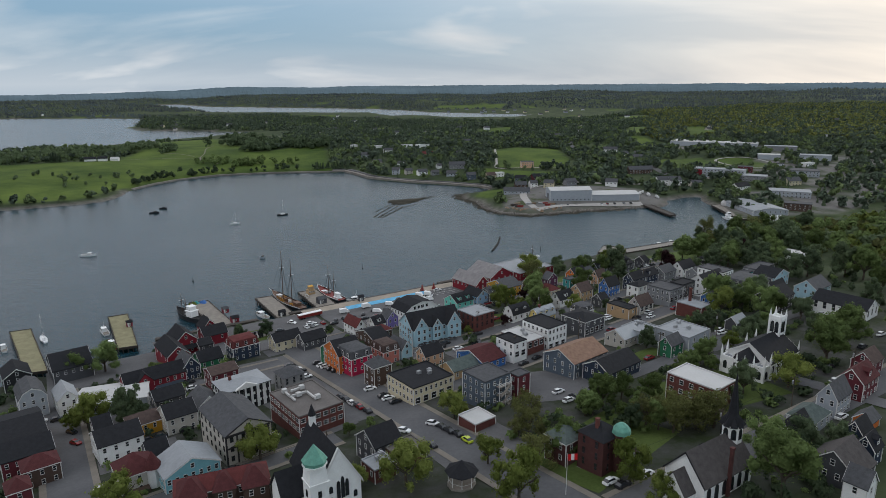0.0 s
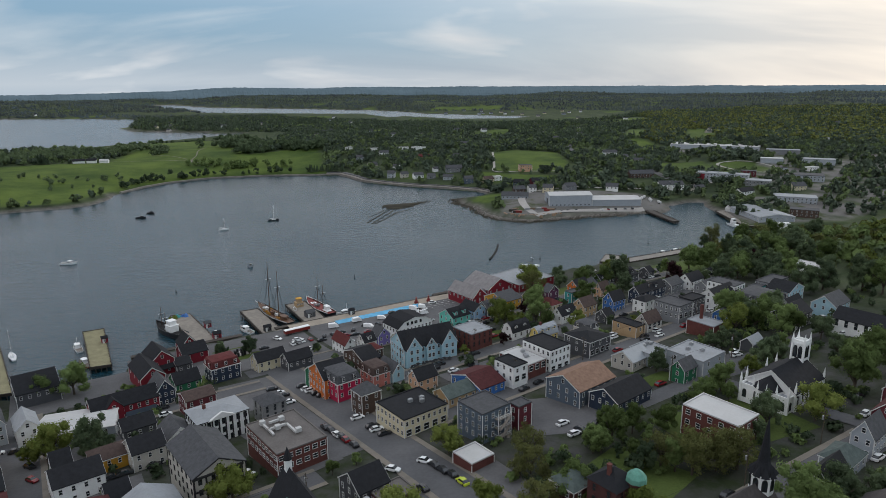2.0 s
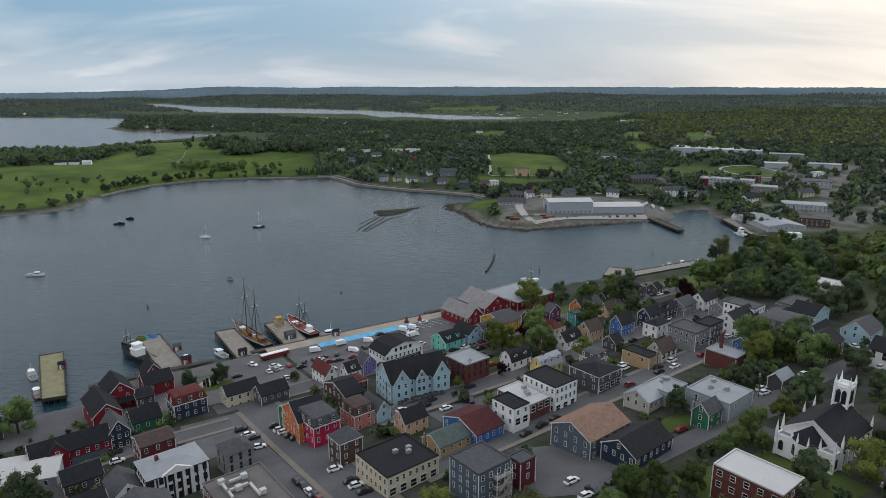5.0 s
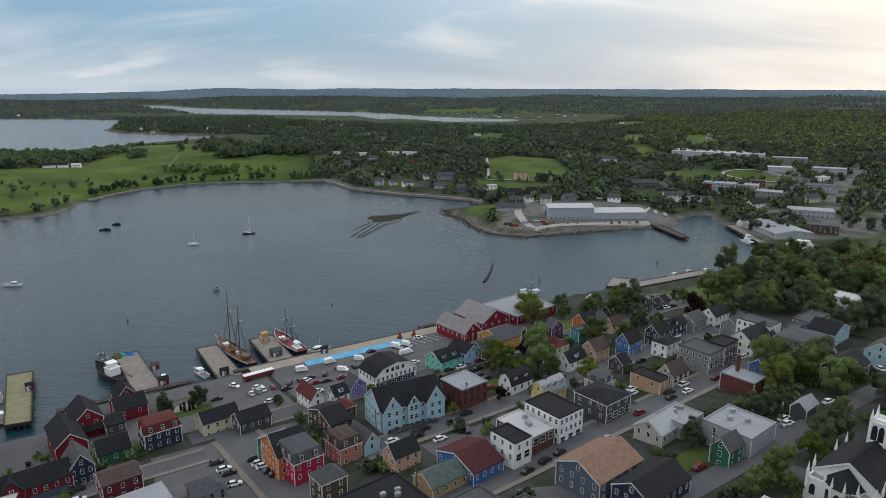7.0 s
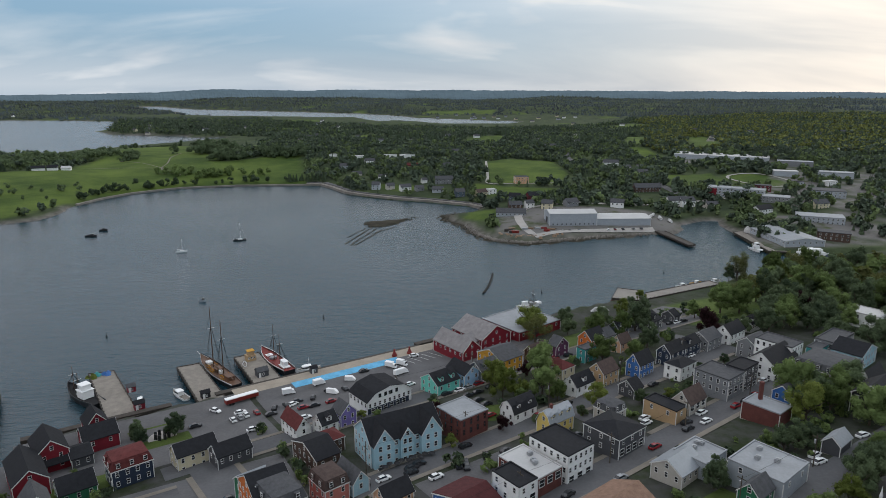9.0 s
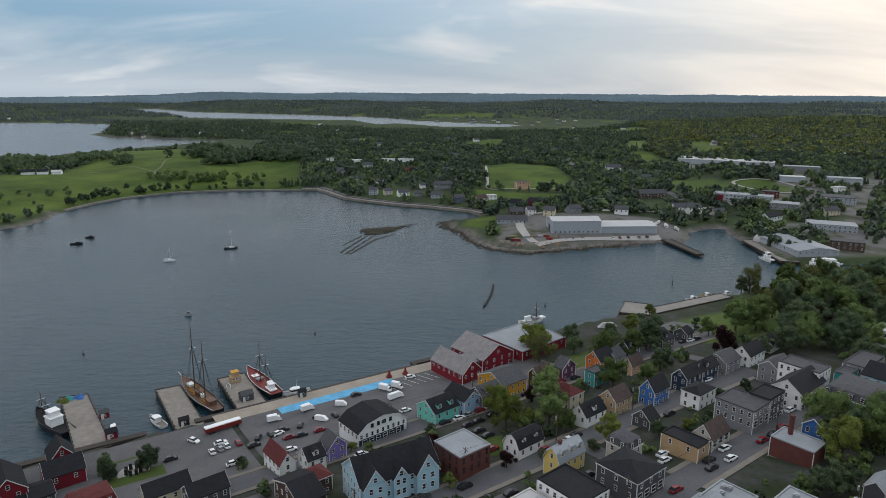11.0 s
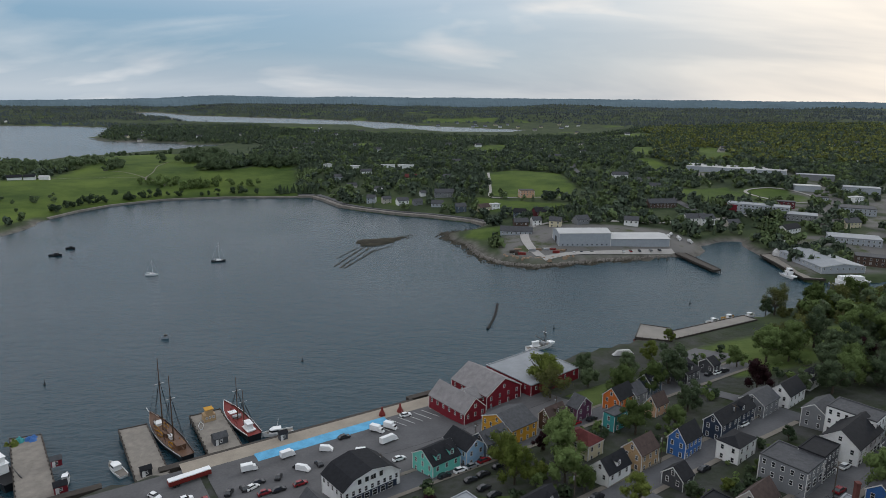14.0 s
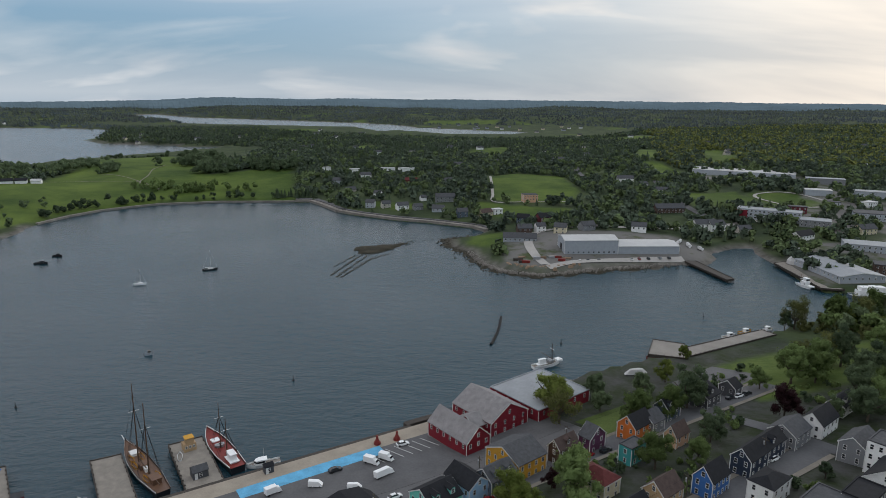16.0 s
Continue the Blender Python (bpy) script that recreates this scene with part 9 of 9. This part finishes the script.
def card_trees(per, size, tall, lobes=2):
    """Broad crowns of a few leaf clumps each."""
    def make(rng, x, y, z):
        n = len(x)
        r = rng.uniform(size[0], size[1], n)
        way = rng.normal(size=(n, per, 3))
        way /= np.linalg.norm(way, axis=2)[:, :, None]
        way[:, :, 2] = np.abs(way[:, :, 2]) * 1.1 - 0.25
        lobe = rng.normal(size=(n, 4, 3)) * 0.36
        which = rng.integers(0, 4, (n, per))
        c = np.take_along_axis(lobe, which[:, :, None], 1) + way * rng.uniform(0.45, 0.72, (n, per))[:, :, None]
        c = c * r[:, None, None] * np.array([1, 1, tall])
        c[:, :, 2] += (r * tall * 0.95)[:, None]
        c += np.stack([x, y, z], -1)[:, None, :]
        t = np.cross(way, rng.normal(size=(n, per, 3)))
        t /= np.linalg.norm(t, axis=2)[:, :, None] + 1e-6
        b = np.cross(way, t) + way * 0.4
        s = (r[:, None] * rng.uniform(0.25, 0.52, (n, per)) * (34 / max(per, 30)) ** 0.5)[:, :, None]
        vs = np.stack([c - t * s, c + t * s, c + b * s * 1.5], 2).reshape(-1, 3)
        fs = np.arange(len(vs)).reshape(-1, 3)
        mid = lobe[:, :lobes] * r[:, None, None] * np.array([1, 1, tall])
        mid[:, :, 2] += (r * tall * 0.95)[:, None]
        mid += np.stack([x, y, z], -1)[:, None, :]
        wide = (r[:, None] * rng.uniform(0.5, 0.72, (n, lobes))) * (1.25 if lobes == 1 else 1.0)
        core, core_faces = boughs(rng, mid.reshape(-1, 3), wide.ravel())
        return np.concatenate([vs, core]), np.concatenate([fs, core_faces + len(vs)])
    return make


def spire_trees(size, tall):
    """Conifers: three stacked, uneven skirts each."""
    def make(rng, x, y, z):
        n = len(x)
        r = rng.uniform(size[0], size[1], n)
        h = r * rng.uniform(tall[0], tall[1], n)
        vs, fs = [], []
        m = 6
        base = 0
        for k, (lo, hi, wide) in enumerate(((0.05, 0.55, 1.0), (0.32, 0.8, 0.72), (0.6, 1.0, 0.42))):
            a = np.arange(m) * 2 * np.pi / m + rng.uniform(0, 6, n)[:, None]
            rr = r[:, None] * wide * rng.uniform(0.75, 1.2, (n, m))
            ring = np.stack([x[:, None] + rr * np.cos(a), y[:, None] + rr * np.sin(a), z[:, None] + h[:, None] * (lo + rng.uniform(-0.04, 0.04, (n, m)))], -1)
            tip = np.stack([x + rng.normal(size=n) * 0.1 * r, y, z + h * hi], -1)[:, None, :]
            vs.append(np.concatenate([ring, tip], 1))
        vs = np.concatenate(vs, 1)
        step = vs.shape[1]
        tri = np.array([(k * (m + 1) + i, k * (m + 1) + (i + 1) % m, k * (m + 1) + m) for k in range(3) for i in range(m)])
        fs = (np.arange(n)[:, None, None] * step + tri[None]).reshape(-1, 3)
        return vs.reshape(-1, 3), fs
    return make


def fields_near(x, y):
    best = np.full(np.shape(x), 1e9)
    for poly in FIELDS + [YARDS[0], YARDS[2]]:
        best = np.minimum(best, signed(poly, x, y))
    return best


def wooded(lo, hi, size, seed, fringe=3.0):
    def accept(x, y):
        p = wobble(x, y, size, seed)
        ok = (p > lo) & (p < hi) & (fields_near(x, y) > fringe) & (shore(x, y) > 9)
        ok &= ~((wobble(x, y, 130, 12) > 0.66) & (y > 1150))
        ok &= (signed(YARDS[1], x, y) > 0) | (wobble(x, y, 23, 9) > -0.12)
        ok &= signed(BACKLINKS, x, y) > 0
        ok &= (y > 570) & (np.abs(x) < 190 + 0.74 * y)
        ok &= (signed(LAKE, x, y) > 340) | (y > 2700 + 0.0 * x)
        ok &= ~((signed(BAY, x, y) < 90) & (y < 1300))
        for cx, cy, cr in CLEARINGS:
            ok &= np.hypot(x - cx, y - cy) > cr
        return ok
    return accept


def on_bank(x, y):
    return signed(BANK, x, y) < 0


CLEARINGS += [(100 + 18 * i, 640, 26) for i in range(6)]

# far foliage: distance haze is mixed into these base colours as extra blue
FARNEEDLE = mat("haze_blue_spruce", (0.024, 0.035, 0.037), 0.85, 0.6, 0.0035, 0.02, tint=(0.056, 0.080, 0.084))
FARLEAF = mat("hazed_far_hardwood", (0.036, 0.050, 0.034), 0.85, 0.5, 0.005, 0.03, tint=(0.076, 0.098, 0.066))
WOODD = mat("wood_dark", (0.047, 0.067, 0.054), 0.85, 0.4, 0.035, 0.35, tint=(0.106, 0.141, 0.091), spec=0.1)
WOODG = mat("wood_green", (0.072, 0.109, 0.053), 0.85, 0.35, 0.035, 0.35, tint=(0.151, 0.198, 0.083), spec=0.1)
WOODY = mat("wood_yellow_green", (0.095, 0.118, 0.032), 0.85, 0.35, 0.03, 0.35, tint=(0.200, 0.216, 0.064), spec=0.1)
wood_rng = np.random.default_rng(11)
WOODS = dict(near=(-700, 900, 560, 1250, 1.0), mid=(-1500, 1700, 1150, 2300, 1.0), far=(-3300, 3300, 2200, 4500, 1.2))


def sunny(inner):
    """Hardwood grows on the drier slope to the east."""
    return lambda x, y: inner(x, y) & (x > 0.30 * y + 60 * wobble(x, y, 300, 2))


scattered("bank_woods", "dark green wooded bank above the low wharf", wood_rng, 300, (190, 520, 300, 545, 1.0), on_bank, card_trees(200, (2.8, 5.2), 1.1, 4), LEAFD)
scattered("bank_woods", "fresh green trees on the wooded bank", wood_rng, 480, (190, 520, 300, 545, 1.0), on_bank, card_trees(200, (2.6, 4.8), 1.1, 4), LEAF)
scattered("bank_woods", "yellow-green trees on the wooded bank", wood_rng, 220, (190, 520, 300, 545, 1.0), on_bank, card_trees(200, (2.4, 4.4), 1.1, 4), LEAFY)
scattered("bank_woods", "budding brown trees on the wooded bank", wood_rng, 160, (190, 520, 300, 545, 1.0), on_bank, card_trees(160, (2.6, 4.4), 1.2, 1), LEAFB)
scattered("bank_woods", "olive undergrowth on the wooded bank", wood_rng, 1500, (172, 520, 300, 545, 1.0), lambda x, y: (signed(BANK, x, y) < 14), card_trees(50, (1.2, 2.6), 1.0), LEAFB)
scattered("woods", "dark green mixed woodland beyond the harbour", wood_rng, 7600, WOODS["near"], wooded(-0.35, 2, 55, 1.3), card_trees(22, (2.4, 4.8), 1.15, 4), WOODD)
scattered("woods", "fresh green trees beyond the harbour", wood_rng, 6200, WOODS["near"], wooded(-0.25, 2, 48, 5.1), card_trees(22, (2.2, 4.6), 1.1, 4), WOODG)
scattered("woods", "dark spruce trees beyond the harbour", wood_rng, 6000, WOODS["near"], wooded(-0.15, 2, 70, 2.2), spire_trees((1.4, 2.5), (3.2, 4.8)), NEEDLE)
scattered("woods", "dark green woodland on the hills", wood_rng, 26000, WOODS["mid"], wooded(-0.6, 2, 150, 1.3), card_trees(4, (2.6, 5.2), 1.05, 1), WOODD)
scattered("woods", "yellow-green hardwood on the hills", wood_rng, 15000, (150, 1700, 1100, 2300, 1.0), sunny(wooded(-0.5, 2, 210, 3.4)), card_trees(4, (2.8, 5.6), 1.0, 1), WOODY)
scattered("woods", "green hardwood on the hills", wood_rng, 10000, WOODS["mid"], wooded(-0.1, 2, 120, 6.4), card_trees(4, (2.6, 5.2), 1.05, 1), WOODG)
scattered("woods", "spruce woods on the hills", wood_rng, 14000, WOODS["mid"], wooded(-0.3, 2, 170, 4.7), spire_trees((2.4, 4.0), (2.6, 4.0)), NEEDLE)
scattered("woods", "far dark spruce forest tinted blue with haze", wood_rng, 24000, WOODS["far"], wooded(-0.6, 2, 260, 4.7), spire_trees((4.0, 7.5), (1.0, 1.5)), FARNEEDLE)
scattered("woods", "far hardwood forest tinted bluer with haze", wood_rng, 13000, WOODS["far"], wooded(-0.1, 2, 330, 8.7), spire_trees((5.0, 8.5), (1.1, 1.6)), FARLEAF)


def garden(x, y):
    """Open town ground: off the streets, the quay and the house plots."""
    s, u = (x - QX) * NX + (y - QY) * NY, (x - QX) * AX + (y - QY) * AY
    ok = (s > 12) & (s < 240) & (u > -130) & (u < 250)
    for lo, hi in ((25, 38), (70, 82), (100, 122), (145, 156), (196, 214)):
        ok &= ~((s > lo) & (s < hi) & (u > -5))
    ok &= ~((u > -34) & (u < 12)) & ~((u > -103) & (u < -88)) & ~((s < 27) & (u > 15) & (u < 150))
    for fx, fy, fw, fd in PLOTS:
        c, q = math.cos(radians(38.5)), math.sin(radians(38.5))
        a, b = (x - fx) * c + (y - fy) * q, -(x - fx) * q + (y - fy) * c
        ok &= ~((a > -1.2) & (a < fw + 1.2) & (b > -1.2) & (b < fd + 1.2))
    return ok & (wobble(x, y, 14, 6) > -0.1)


scattered("shrubs", "green garden shrubs and hedges between houses", wood_rng, 2600, (-170, 230, 115, 430, 1.0), garden, card_trees(70, (0.7, 1.9), 0.9), LEAF)
scattered("shrubs", "dark garden shrubs between houses", wood_rng, 1800, (-170, 230, 115, 430, 1.0), garden, card_trees(70, (0.7, 2.2), 1.0), LEAFD)


def grove(points, label, kind, rng, size):
    """Single trees that stand on the open links, joined."""
    x, y = np.array([p[0] for p in points], float), np.array([p[1] for p in points], float)
    z = terrain(x, y)
    vs, fs = (card_trees(150, size, 1.15) if kind != "c" else spire_trees(size, (3.4, 4.6)))(rng, x, y, z)
    me = mesh_of("trees_on_the_links", vs.tolist(), fs.tolist(), {"g": LEAF, "d": LEAFD, "c": NEEDLE, "b": LEAFB}[kind])
    tagged(new("grove", me), label, "trees", kind="stuff")


def along(path, n, jitter, rng):
    out = []
    for _ in range(n):
        i = rng.integers(0, len(path) - 1)
        k = rng.uniform()
        out.append((path[i][0] + (path[i + 1][0] - path[i][0]) * k + rng.normal() * jitter, path[i][1] + (path[i + 1][1] - path[i][1]) * k + rng.normal() * jitter))
    return out


SHOREWALK = [(-361, 752), (-353, 800), (-335, 832), (-295, 864), (-226, 886), (-150, 890)]
grove(along(SHOREWALK, 46, 3, wood_rng), "row of young trees along the golf shore", "d", wood_rng, (2.0, 4.2))
grove(along([(-172, 893), (-130, 893)], 26, 3, wood_rng), "clump of dark spruces at the shore", "c", wood_rng, (2.0, 2.9))
grove(along([(-250, 1075), (-225, 1060), (-190, 1085)], 60, 12, wood_rng), "dense green copse above the links", "d", wood_rng, (4.0, 6.5))
grove(along([(-339, 926), (-320, 921), (-303, 912), (-270, 890)], 18, 7, wood_rng), "scattered green trees on the links", "g", wood_rng, (2.6, 4.4))
grove(along([(-434, 1030), (-424, 1049)], 10, 4, wood_rng), "copse on the links", "d", wood_rng, (3.2, 4.8))
grove(along([(-560, 1330), (-447, 1290), (-369, 1225), (-330, 1180)], 70, 7, wood_rng), "dark tree line along the crest", "d", wood_rng, (2.6, 4.6))
grove(along([(-620, 900), (-520, 1000), (-500, 1120)], 130, 22, wood_rng), "dark woodland edge beside the clubhouse", "d", wood_rng, (4.0, 6.5))
grove(along([(-480, 780), (-390, 760), (-420, 840)], 20, 16, wood_rng), "scattered bushes and small trees", "d", wood_rng, (1.8, 3.6))
grove(along([(-350, 1125), (-330, 1150), (-294, 1030), (-275, 1060), (-254, 1089)], 110, 13, wood_rng), "dense rounded copse on the links", "d", wood_rng, (4.5, 7.2))
grove(along([(-545, 908), (-530, 914)], 14, 5, wood_rng), "clump of dark spruces on the links", "c", wood_rng, (2.4, 3.4))
grove(along([(-455, 1075), (-437, 1082)], 12, 5, wood_rng), "small dark clump on the links", "d", wood_rng, (3.5, 5.0))
grove(along([(-300, 905), (-260, 925), (-215, 920)], 30, 9, wood_rng), "loose green trees above the shore wall", "g", wood_rng, (2.6, 4.4))
